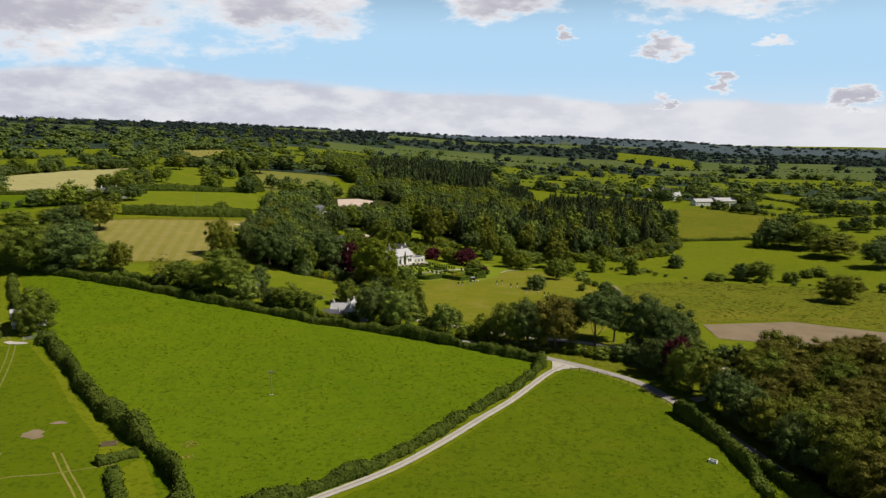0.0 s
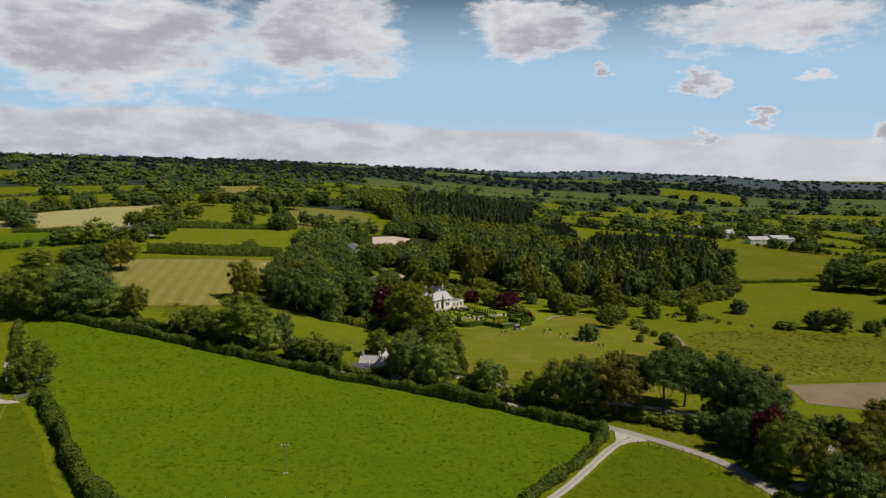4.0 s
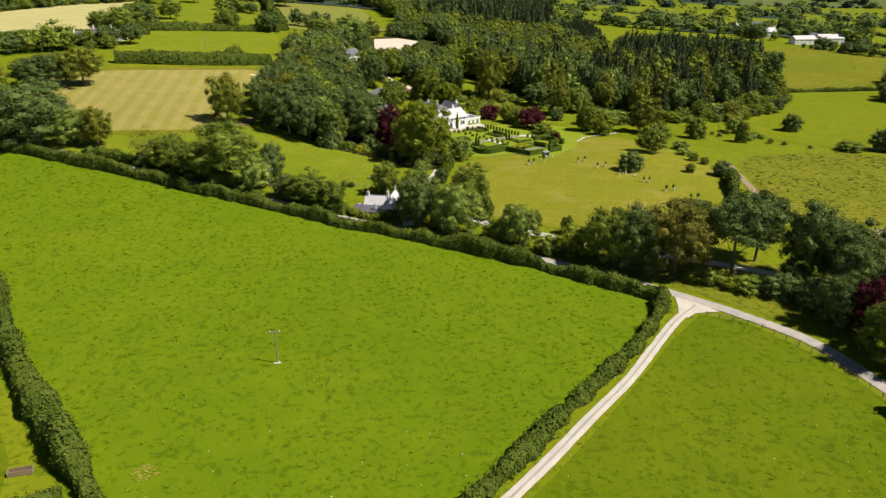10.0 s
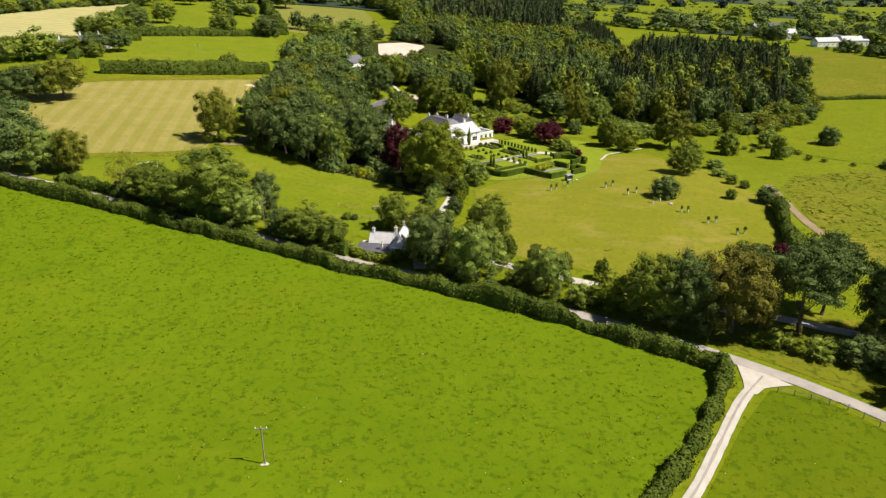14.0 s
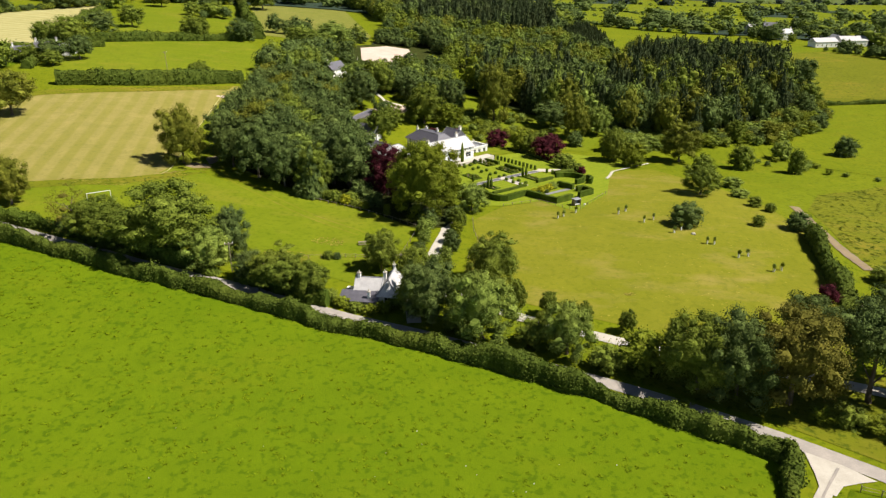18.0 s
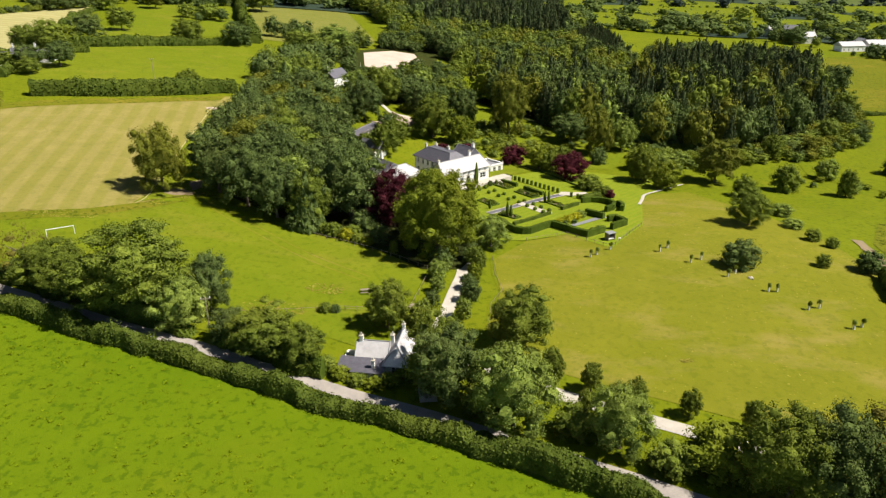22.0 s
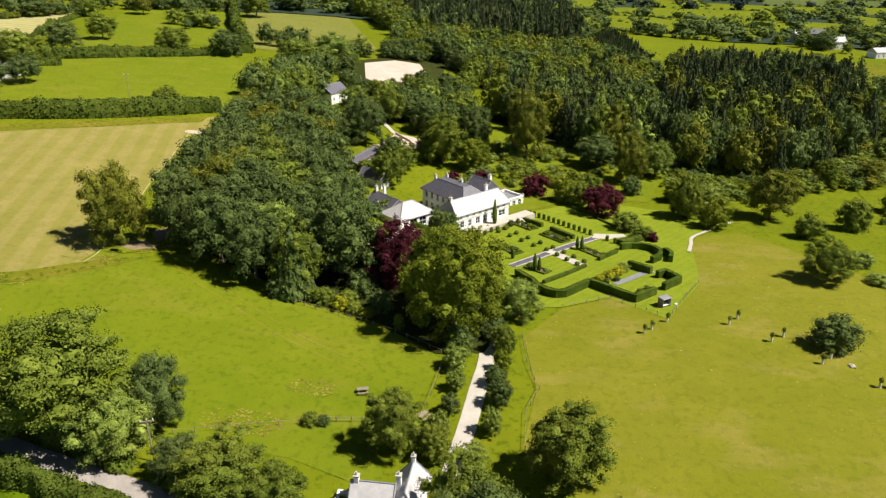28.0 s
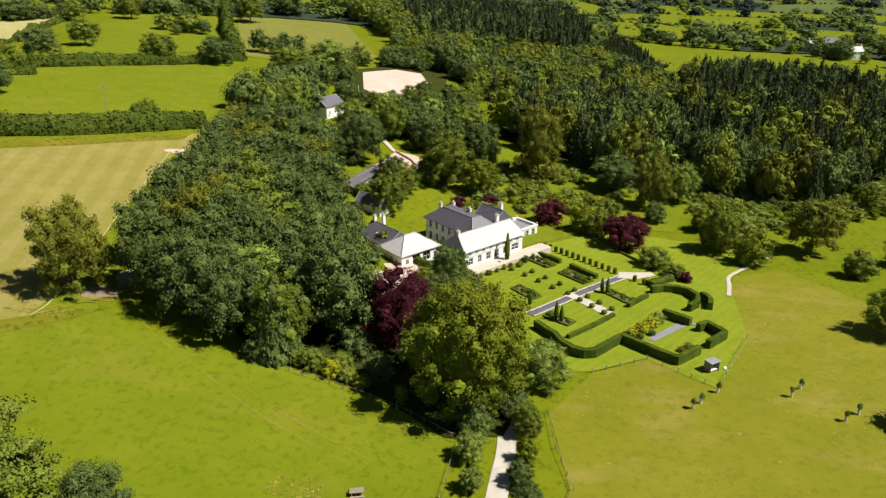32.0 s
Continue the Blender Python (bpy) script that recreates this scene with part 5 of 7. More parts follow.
def walls(parent, x0, x1, y0, y1, z0, z1, south=(), east=(), north=(), west=(), doors=(), material="white_wall"):
    wall_run(parent, (x0, y0), (x1, y0), z0, z1, list(south), doors=doors, material=material)
    wall_run(parent, (x1, y0 + 0.403), (x1, y1 - 0.403), z0, z1, list(east), material=material)
    wall_run(parent, (x1, y1), (x0, y1), z0, z1, list(north), material=material)
    wall_run(parent, (x0, y1 - 0.403), (x0, y0 + 0.403), z0, z1, list(west), material=material)


def manor():
    zb = gz(-14.8, 348.0) - 0.5
    h = tagged(empty("manor_house", -14.8, 348.0, zb, 42.2), "white rendered country house with slate roofs and chimneys", "house")
    # garden range
    upper = [(1.5 + 2.15 * k, 4.65, 0.85, 0.95) for k in range(8)]
    lower = [(1.9, 2.15, 1.3, 1.75), (4.5, 2.15, 1.2, 1.75), (7.2, 2.15, 1.4, 1.75), (9.8, 2.15, 1.4, 1.75), (12.6, 2.15, 1.4, 1.75), (15.8, 2.3, 2.4, 1.6)]
    walls(h, -18.2, 0, 0, 7, -2.5, 6.0, upper + lower, [(1.6, 4.0, 1, 1.3), (4.6, 4.0, 1, 1.3), (1.6, 0.8, 1.2, 1.8), (4.6, 0.8, 1.2, 1.8)], (), [(3.1, 4.0, 1, 1.3), (3.1, 0.8, 1.0, 1.6)])
    # glare of the sun on this roof is put into the whitened slate
    hip_roof(h, -18.2, 0, 0, 7, 6.0, 2.8, (0.3, 0.3), over=0.45, label="slate roof of the garden range, sun glare in its colour", material="slate_pale_sunlit")
    box("string_course", -18.25, 0.05, -0.06, -0.002, 4.1, 4.25, M["stone"], h)
    # main block, with a lead platform on its roof
    walls(h, -11.5, -3.2, 7.02, 22.5, -2.5, 6.7, (), [(3 + 3 * k, 4.3, 1.1, 1.7) for k in range(4)], [(2, 4.3, 1.1, 1.7), (6, 4.3, 1.1, 1.7)], [(1.4 + 2.4 * k, 4.4, 1.05, 1.6) for k in range(6)] + [(1.4 + 2.4 * k, 1.2, 1.05, 2.0) for k in range(6)])
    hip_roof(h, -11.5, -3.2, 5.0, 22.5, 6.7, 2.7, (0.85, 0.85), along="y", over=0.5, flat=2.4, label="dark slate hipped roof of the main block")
    # rear gabled range
    walls(h, -3.18, 3.2, 7.02, 14.0, -2.5, 6.9, (), [(2, 4.2, 1, 1.5), (5, 4.2, 1, 1.5)], [(3.2, 4.2, 1.1, 1.5)], ())
    hip_roof(h, -3.18, 3.2, 7.02, 14.0, 6.9, 2.9, (0.0, 0.0), along="y", over=0.3, label="dark slate gabled roof")
    for y in (7.05, 13.97):
        bm = bmesh.new()
        v = [bm.verts.new(p) for p in ((-3.18, y - 0.15, 6.8), (3.2, y - 0.15, 6.8), (0.01, y - 0.15, 9.75), (-3.18, y + 0.15, 6.8), (3.2, y + 0.15, 6.8), (0.01, y + 0.15, 9.75))]
        for f in ((0, 1, 2), (5, 4, 3), (0, 2, 5, 3), (1, 4, 5, 2)):
            bm.faces.new([v[i] for i in f])
        part("gable", bm, M["white_wall"], h)
    # low flat-roofed range with a white parapet
    walls(h, 5.6, 15.6, 9.6, 17.2, -2.5, 1.3, [(1.6 + 2.3 * k, -0.9, 1.2, 1.7) for k in range(4)], [(3.1, -0.9, 1.4, 1.7)], (), ())
    box("flat_roof", 5.9, 15.3, 10.0, 16.8, 0.95, 1.1, M["lead"], h, "dark lead flat roof")
    for x0, x1, y0, y1 in ((5.5, 15.7, 9.45, 9.95), (5.5, 15.7, 16.85, 17.35), (5.5, 6.0, 9.95, 16.85), (15.2, 15.7, 9.95, 16.85)):
        box("parapet", x0, x1, y0, y1, 1.302, 1.7, M["white_wall"], h)
    for x, y in ((5.75, 9.7), (15.45, 9.7), (15.45, 17.1), (5.75, 17.1), (10.6, 17.1)):
        bm = bmesh.new()
        bmesh.ops.create_uvsphere(bm, u_segments=8, v_segments=6, radius=0.28, matrix=Matrix.Translation((x, y, 1.95)))
        part("finial", bm, M["stone"], h)
    chimney(h, -17.2, 3.5, 7.4, 9.5, 0.6, 0.8, 1)
    chimney(h, -2.4, 6.4, 6.5, 9.2, 0.9, 0.7, 2)
    chimney(h, 2.9, 10.5, 6.5, 9.9, 0.7, 0.9, 2)
    chimney(h, -6.2, 12.0, 8.4, 10.2, 0.55, 0.9, 2)
    chimney(h, -8.2, 20.6, 7.8, 9.8, 0.5, 0.8, 2)
    chimney(h, -4.6, 20.0, 7.2, 9.4, 0.5, 1.0, 2)
    # south terrace with a low wall and steps
    t = tagged(empty("terrace", -14.8, 348.0, zb, 42.2), "pale paved terrace along the garden front", "terrace", kind="structure")
    box("paving", -20.5, 6.5, -3.6, -0.01, -2.0, 1.75, M["stone"], t)
    for k in range(7):
        box("step", -1.6 - 0.3, 1.4, -3.6 - 0.35 * (k + 1), -3.6 - 0.35 * k, -2.0, 1.75 - 0.16 * (k + 1), M["stone"], t)
    # coach house
    c = tagged(empty("coach_house", -14.8, 348.0, zb, 42.2), "single-storey white coach house with slate roofs", "outbuilding")
    walls(c, -28, -17, 10.5, 19, -0.5, 4.2, [(1.6, 1.5, 1, 1.3), (4.2, 1.2, 2.2, 2.3), (7.2, 1.2, 2.2, 2.3), (9.8, 1.5, 1, 1.3)], [(3, 1.6, 1, 1.3), (5.5, 1.6, 1, 1.3)], (), [(4, 1.6, 1, 1.3)])
    # sunlit look of this roof comes from the whitened slate colour
    hip_roof(c, -28, -17, 10.5, 19, 4.2, 2.8, (0.95, 0.95), over=0.4, material="slate_pale_sunlit", label="slate roof whitened to stand for sunlight")
    walls(c, -27.5, -19.5, 19.02, 28, -0.5, 4.2, (), [(3, 1.6, 1, 1.3), (6, 1.6, 1, 1.3)], (), [(3, 1.6, 1, 1.3), (6, 1.6, 1, 1.3)])
    hip_roof(c, -27.5, -19.5, 17.5, 28, 4.2, 2.7, (0.0, 0.0), along="y", over=0.3, label="slate roof with a rooflight")
    rl = box("rooflight", -26.2, -24.3, 20.5, 23.0, 5.2, 5.5, M["glass"], c)
    for x0, x1, y0, y1 in ((-26.3, -24.2, 20.38, 20.5), (-26.3, -24.2, 23.0, 23.12)):
        box("frame", x0, x1, y0, y1, 5.15, 5.56, M["paint"], rl)
    chimney(c, -23.5, 27.4, 5.0, 8.2, 0.7, 0.7, 1)
    chimney(c, -21.2, 27.0, 5.0, 8.0, 0.7, 0.7, 1)


manor()


def lodge():
    z = gz(-35.2, 237.0) - 0.65
    h = tagged(empty("gate_lodge", -35.2, 237.0, z, -6), "white gate lodge with pale slate roofs beside the lane", "cottage")
    walls(h, -2.9, 2.0, -2.1, 2.2, -1.2, 2.8, [(1.5, 1.0, 0.9, 1.2), (3.4, 1.0, 0.9, 1.2)], (), [(2.4, 1.0, 0.9, 1.2)], [(2.0, 1.0, 0.8, 1.1)])
    hip_roof(h, -2.9, 2.0, -2.1, 2.2, 2.8, 2.0, (0.0, 0.0), over=0.3, material="slate_pale_sunlit", label="pale lichened slate roof")
    walls(h, 2.02, 5.6, -3.6, 4.2, -1.2, 3.0, [(1.8, 0.9, 1.3, 1.5)], [(2, 1.0, 0.9, 1.3), (5, 1.0, 0.9, 1.3)], [(1.8, 0.9, 1.2, 1.4)], ())
    hip_roof(h, 2.02, 5.6, -3.6, 4.2, 3.0, 2.4, (0.95, 0.25), along="y", over=0.35, material="slate_pale_sunlit", label="pale slate roof of the cross wing")
    walls(h, -5.2, 2.0, -5.2, -2.52, -1.2, 2.1, [(1.5, 0.8, 0.9, 1.1), (4.4, 0.1, 0.9, 1.9), (6.0, 0.8, 0.8, 1.0)], (), (), ())
    bm = bmesh.new()
    v = [bm.verts.new(p) for p in ((-5.5, -5.5, 2.05), (2.3, -5.5, 2.05), (2.3, -2.0, 2.85), (-5.5, -2.0, 2.85), (-5.5, -5.5, 1.92), (2.3, -5.5, 1.92), (2.3, -2.0, 2.7), (-5.5, -2.0, 2.7))]
    for f in ((0, 1, 2, 3), (7, 6, 5, 4), (0, 4, 5, 1), (1, 5, 6, 2), (2, 6, 7, 3), (3, 7, 4, 0)):
        bm.faces.new([v[i] for i in f])
    part("roof", bm, M["slate"], h, "grey slate lean-to roof")
    box("wall", -5.4, -5.15, -2.5, 1.4, -1.2, 1.9, M["white_wall"], h, "white yard wall")
    box("wall", -5.15, -3.3, 1.15, 1.4, -1.2, 1.9, M["white_wall"], h, "white yard wall")
    chimney(h, -2.5, 0.05, 3.2, 5.5, 0.6, 0.6, 1)
    chimney(h, 2.6, 0.6, 3.6, 5.7, 0.6, 0.6, 1)
    chimney(h, 3.8, 3.9, 4.0, 6.0, 0.5, 0.5, 1)
    chimney(h, 0.4, -4.2, 2.0, 3.6, 0.5, 0.5, 1)


lodge()


def cottage(x, y, turn, sx, sy, eave, rise, label, roof="slate", name="cottage", category="cottage", stacks=1, material="white_wall", ends=(0.0, 0.0)):
    h = tagged(empty(name, x, y, gz(x, y) - 0.1, turn), label, category)
    n = max(1, int(sx / 3.2))
    win = [((k + 0.5) * sx / n, 1.0, 1.0, 1.2) for k in range(n)] + ([((k + 0.5) * sx / n, 3.6, 0.9, 1.1) for k in range(n)] if eave > 4.9 else [])
    walls(h, -sx / 2, sx / 2, -sy / 2, sy / 2, -1.5, eave, win, (), win, (), material=material)
    hip_roof(h, -sx / 2, sx / 2, -sy / 2, sy / 2, eave, rise, ends, over=0.3, material=roof)
    if not any(ends):
        for s in (-1, 1):
            bm = bmesh.new()
            a, b = s * (sx / 2 - 0.2), s * (sx / 2 + 0.02)
            v = [bm.verts.new(p) for p in ((a, -sy / 2, eave - 0.05), (a, sy / 2, eave - 0.05), (a, 0, eave + rise - 0.12), (b, -sy / 2, eave - 0.05), (b, sy / 2, eave - 0.05), (b, 0, eave + rise - 0.12))]
            for f in ((0, 1, 2), (3, 5, 4), (0, 2, 5, 3), (1, 4, 5, 2), (0, 3, 4, 1)):
                bm.faces.new([v[i] for i in f])
            bmesh.ops.recalc_face_normals(bm, faces=bm.faces)
            part("gable", bm, M[material], h)
    for k in range(stacks):
        chimney(h, (sx / 2 - 0.5) * (1 if k else -1), 0, eave + rise * 0.5, eave + rise + 1.1, 0.7, 0.6, 2)
    return h


cottage(-80.5, 448, 62, 10, 7, 4.0, 2.8, "grey slate-roofed house among the trees", stacks=1)
cottage(-59.5, 386, 72, 17, 4.5, 2.0, 0.9, "long low shed with a dark grey roof", "slate", "shed", "shed", 0, "wood")
cottage(-53.5, 369, -30, 8, 4.5, 2.6, 2.0, "small slate-roofed outbuilding by the trees", "slate", "shed", "shed", 0)
cottage(-200, 421, 20, 9, 6, 4.0, 2.6, "white farmhouse with a slate roof at the field corner", stacks=2)
cottage(-208, 415, 35, 7, 5, 3.0, 2.2, "white farm cottage beside the lane", stacks=1)
cottage(-196, 429, 100, 10, 5.5, 3.0, 2.2, "white farm building with a grey roof", name="barn", category="barn", stacks=0)
cottage(240, 652, 12, 18, 9, 4.0, 2.4, "pale farm barn with a light roof", "slate_pale_sunlit", "barn", "barn", 0)
cottage(262, 657, 8, 20, 10, 4.5, 2.8, "large pale farm barn", "slate_pale_sunlit", "barn", "barn", 0)
cottage(255, 672, 95, 16, 8, 4.5, 2.4, "grey-roofed farm barn behind others", "lead", "barn", "barn", 0)
cottage(280, 668, 20, 12, 8, 5.2, 3.0, "white farmhouse among trees", "slate", "cottage", "house", 2)
cottage(226, 690, 5, 12, 8, 5.2, 3.0, "white house among dark trees", "slate_pale_sunlit", "cottage", "house", 2)
cottage(214, 722, 30, 11, 7, 5.0, 3.0, "white house in a hillside hamlet", "slate_pale_sunlit", "cottage", "house", 1)
cottage(236, 742, -10, 10, 7, 5.0, 3.0, "pale house in a hillside hamlet", "slate", "cottage", "house", 1)
cottage(-124, 205, 30, 9, 6, 3.0, 2.2, "pale low farm building behind a tree", "slate_pale_sunlit", "barn", "barn", 0)

# ---- the formal garden ----
LAWN = [(-33, 322), (-20, 342), (-14, 352), (-4, 360), (8, 372), (30, 364), (47, 356), (31, 339), (29, 331), (23, 304), (12, 286), (3, 295.5), (-7, 290.5), (-14, 290), (-18, 300), (-26, 310)]
drape("lawn", LAWN, M["lawn"], 0.10, 4, "smooth bright green mown lawn of the garden", "lawn")
drape("lawn", [(-42, 352), (-30, 372), (-34, 392), (-30, 420), (-20, 440), (40, 402), (28, 372), (8, 374), (-4, 362), (-14, 354), (-26, 366)], M["meadow"], 0.09, 6, "rough lawn with shrubs behind the house", "lawn")


def bed(outline, label):
    """A planted bed edged with low clipped box."""
    drape("flower_bed", outline, M["soil"], 0.16, 3, label, "bed", "")
    hedgerow(outline + [outline[0]], 0.45, 0.5, "box", 0.08, 30, "low clipped box edging of a bed", 0.04, "box_edging", True)
    for x, y in scatter(outline, 1.35):
        kind = ("bush", "bush_light", "bush_grey", "bush_dark")[RNG.integers(4)]
        s = RNG.uniform(0.5, 1.3)
        plant(kind, x, y, s, s * RNG.uniform(0.9, 1.4), LABELS[kind] + " in a garden bed", "shrub", "shrub", "shrubs in the beds")


bed([(-14.6, 344.6), (-9.6, 338.6), (-7.4, 340.6), (-12.4, 346.6)], "bare soil bed planted with mixed shrubs")
bed([(-7.4, 335.6), (-2.6, 329.8), (-0.4, 331.8), (-5.2, 337.6)], "bare soil bed planted with mixed shrubs")
bed([(-18.3, 326.2), (-14.4, 320.4), (-12.4, 322.2), (-16.4, 328)], "bare soil bed planted with low shrubs")
bed([(0.9, 325.6), (4.6, 319.8), (6.4, 321.4), (2.8, 327.2)], "bare soil bed planted with low shrubs")
bed([(-12.8, 312.0), (-8.8, 307.8), (-7.2, 309.6), (-11.2, 314.0)], "bare soil bed with a dark cypress")
for a, b in (((-11.8, 348), (-6.2, 342)), ((-4.2, 339.6), (0.8, 333.4))):
    hedgerow([a, b], 0.9, 1.2, "box", 0.1, 30, "dark clipped yew hedge", 0.03, "hedge", True)

# stone-edged walk down the middle
WALK = [(-15.4, 312.6), (-5.9, 322.5), (7.4, 336.0)]
strip("garden_path", WALK, 1.8, M["slate"], 0.16, "dark slate-paved walk between stone kerbs", "path", 5, 0.0)
for side in (-1.05, 1.05):
    line = smooth_line(WALK, 3.0)
    off = line + sideways(line) * side
    strip("kerb", off.tolist(), 0.42, M["stone"], 0.26, "pale stone kerb of the garden walk", "kerb", 4, 0.0)
drape("paving", [(5.6, 334.6), (9.6, 334.2), (14.6, 337.4), (14.2, 339.6), (9.8, 338.8), (6.6, 338.6)], M["stone"], 0.24, 2, "pale stone landing at the end of the walk", "paving")
drape("paving", [(-7.6, 322.7), (-6.0, 321.0), (-4.3, 322.5), (-5.9, 324.3)], M["stone"], 0.3, 2, "pale stone crossing in the walk", "paving")


def topiary(x, y, high, wide, shape, label, group):
    """A clipped evergreen: a ball, a drum or a narrow spire, with a rough leafy skin."""
    bm = bmesh.new()
    bmesh.ops.create_icosphere(bm, subdivisions=3, radius=0.5)
    for v in bm.verts:
        p = v.co.copy()
        if shape == "drum":
            k = max(abs(p.z) / 0.5, math.hypot(p.x, p.y) / 0.5)
            p = p / max(k, 1e-6) * 0.98
        elif shape == "spire":
            f = 1.0 - 0.75 * max(0.0, p.z + 0.1)
            p.x, p.y = p.x * f, p.y * f
        v.co = Vector((p.x * wide, p.y * wide, (p.z + 0.5) * high)) + Vector((RNG.normal(), RNG.normal(), RNG.normal())) * 0.025
    top = empty("topiary", x, y, gz(x, y))
    part("crown", bm, M["box"], top)
    bm = bmesh.new()
    bmesh.ops.create_cone(bm, cap_ends=True, segments=7, radius1=0.06, radius2=0.05, depth=0.5, matrix=Matrix.Translation((0, 0, 0.1)))
    part("trunk", bm, M["bark"], top)
    return tagged(top, label, "topiary", group)


for k in range(13):
    t = k / 12
    topiary(-8.7 + 14.2 * t, 353.3 - 15.7 * t, 1.5, 0.85, "drum", "dark clipped yew drum beside the lawn", "yew drums")
for k in range(3):
    topiary(9.0 + 1.6 * k, 333.2 - 1.8 * k, 1.5, 0.85, "drum", "dark clipped yew drum beside the lawn", "yew drums")
for k in range(6):
    t = k / 5
    topiary(-20.4 + 13.6 * t, 340.2 - 16.8 * t, 1.05, 1.15, "ball", "dark clipped box ball on the lawn", "box balls")
    topiary(-18.6 + 13.5 * t, 342.3 - 16.9 * t, 1.05, 1.15, "ball", "dark clipped box ball on the lawn", "box balls")
for k in range(3):
    topiary(-4.7 + 1.9 * k, 320.3 - 3.1 * k, 1.05, 1.15, "ball", "dark clipped box ball on the lawn", "box balls")
    topiary(-2.9 + 1.9 * k, 322.2 - 3.1 * k, 1.05, 1.15, "ball", "dark clipped box ball on the lawn", "box balls")
for x, y, h in ((-10.6, 310.6, 4.2), (-9.7, 309.7, 3.6), (1.6, 325.0, 3.8), (0.6, 325.8, 3.4), (-15.0, 318.0, 2.6)):
    topiary(x, y, h, 0.9, "spire", "narrow dark cypress rising from a bed", "cypresses")
topiary(-18.6, 341.8, 7.6, 1.3, "spire", "tall dark cypress against the white house front", "cypresses")

OVAL = [(-14.8, 306.6), (-11.8, 301.6), (-11.0, 298.6), (-9.4, 296.2), (-7.6, 295.2), (-5.8, 295.6), (-0.1, 301.8)]
hedgerow(OVAL, 0.95, 1.75, "box", 0.12, 34, "tall dark clipped yew hedge round the oval lawn", 0.025, "hedge", True)
hedgerow([(-0.1, 301.8), (3.8, 297.4), (7.6, 293.6), (12.2, 297.6)], 0.95, 1.75, "box", 0.12, 34, "tall dark clipped yew hedge of the enclosure", 0.025, "hedge", True)
hedgerow([(14.4, 299.8), (18.7, 303.9), (16.9, 308.4), (14.8, 306.8)], 0.95, 1.75, "box", 0.12, 34, "tall dark clipped yew hedge of the enclosure", 0.025, "hedge", True)
hedgerow([(10.2, 313.6), (14.2, 309.4)], 0.95, 1.75, "box", 0.12, 34, "short dark clipped yew hedge", 0.025, "hedge", True)
hedgerow([(11.0, 326.4), (13.7, 327.6), (16.4, 327.4), (18.6, 325.6), (19.4, 322.6), (18.4, 319.2), (16.0, 316.6)], 0.95, 1.75, "box", 0.12, 34, "curved dark clipped yew hedge", 0.025, "hedge", True)
hedgerow([(20.6, 323.8), (21.4, 320.8), (20.4, 317.6)], 1.0, 1.8, "box", 0.12, 28, "short curved clipped yew hedge", 0.025, "hedge", True)
hedgerow([(-9.4, 302.4), (-4.2, 307.6), (0.8, 313.2)], 0.7, 0.9, "hedge", 0.1, 28, "low clipped green hedge beside the oval lawn", 0.03, "hedge", True)
hedgerow([(4.4, 317.8), (9.6, 323.8)], 0.8, 1.1, "hedge", 0.1, 28, "low clipped green hedge beside the oval lawn", 0.03, "hedge", True)
hedgerow([(11.6, 330.6), (17.4, 335.0)], 1.8, 1.5, "hedge", 0.15, 16, "loose green hedge at the lawn's end", 0.1)
drape("paving", [(4.8, 303.0), (5.8, 301.9), (14.6, 310.0), (16.4, 308.2), (17.1, 309.0), (13.8, 311.8)], M["lead"], 0.18, 2, "grey paved terrace inside the enclosure", "paving")
for x, y, h, w, kind in ((2.4, 304.6, 1.6, 2.4, "bush_gold"), (4.6, 306.6, 1.8, 2.6, "bush_gold"), (6.8, 308.6, 2.0, 2.8, "bush_gold"), (8.4, 310.6, 2.2, 2.8, "bush_grey"), (3.6, 303.2, 1.2, 1.4, "bush_dark"), (6.0, 304.8, 1.2, 1.5, "bush_dark"), (9.6, 298.4, 1.0, 1.6, "bush"), (11.2, 299.8, 1.1, 1.6, "bush_grey"), (0.8, 303.4, 1.2, 1.4, "bush_dark")):
    plant(kind, x, y, h, w, LABELS[kind] + " in the enclosure", "shrub", "shrub")
hedgerow([(-2, 371.4), (5.6, 361.6), (12.8, 347.6), (15.6, 342.0)], 0.5, 0.6, "box", 0.1, 20, "low dark hedge along the lawn's edge", 0.05, "hedge", True)
strip("garden_path", [(27, 326), (29.5, 333), (31.6, 339), (38, 346), (47, 355)], 0.9, M["gravel"], 0.2, "narrow pale path at the lawn's edge", "path", 4, 0.05)

trees([("oak", 35.2, 357, 11.7, 8), ("bush_light", 40, 349, 8.5, 8.5), ("wood_olive", 58.8, 360, 14, 13), ("bush", 16, 344.4, 4.9, 7.6), ("bush", 6.6, 366, 7.8, 6.5), ("bush_light", 2.7, 370, 8, 7), ("bush_dark", 24.6, 380, 5.8, 6), ("bush_dark", -21, 389, 3.5, 5),
       ("beech", -24.5, 393.5, 10.5, 10.5), ("oak", -34.8, 397, 15.6, 13.8), ("dark", -61.6, 405, 16, 13), ("oak", -49, 369, 10.9, 8.5), ("dark", -24, 415, 16, 11), ("olive", -6, 411, 24, 13)], "in the manor grounds")
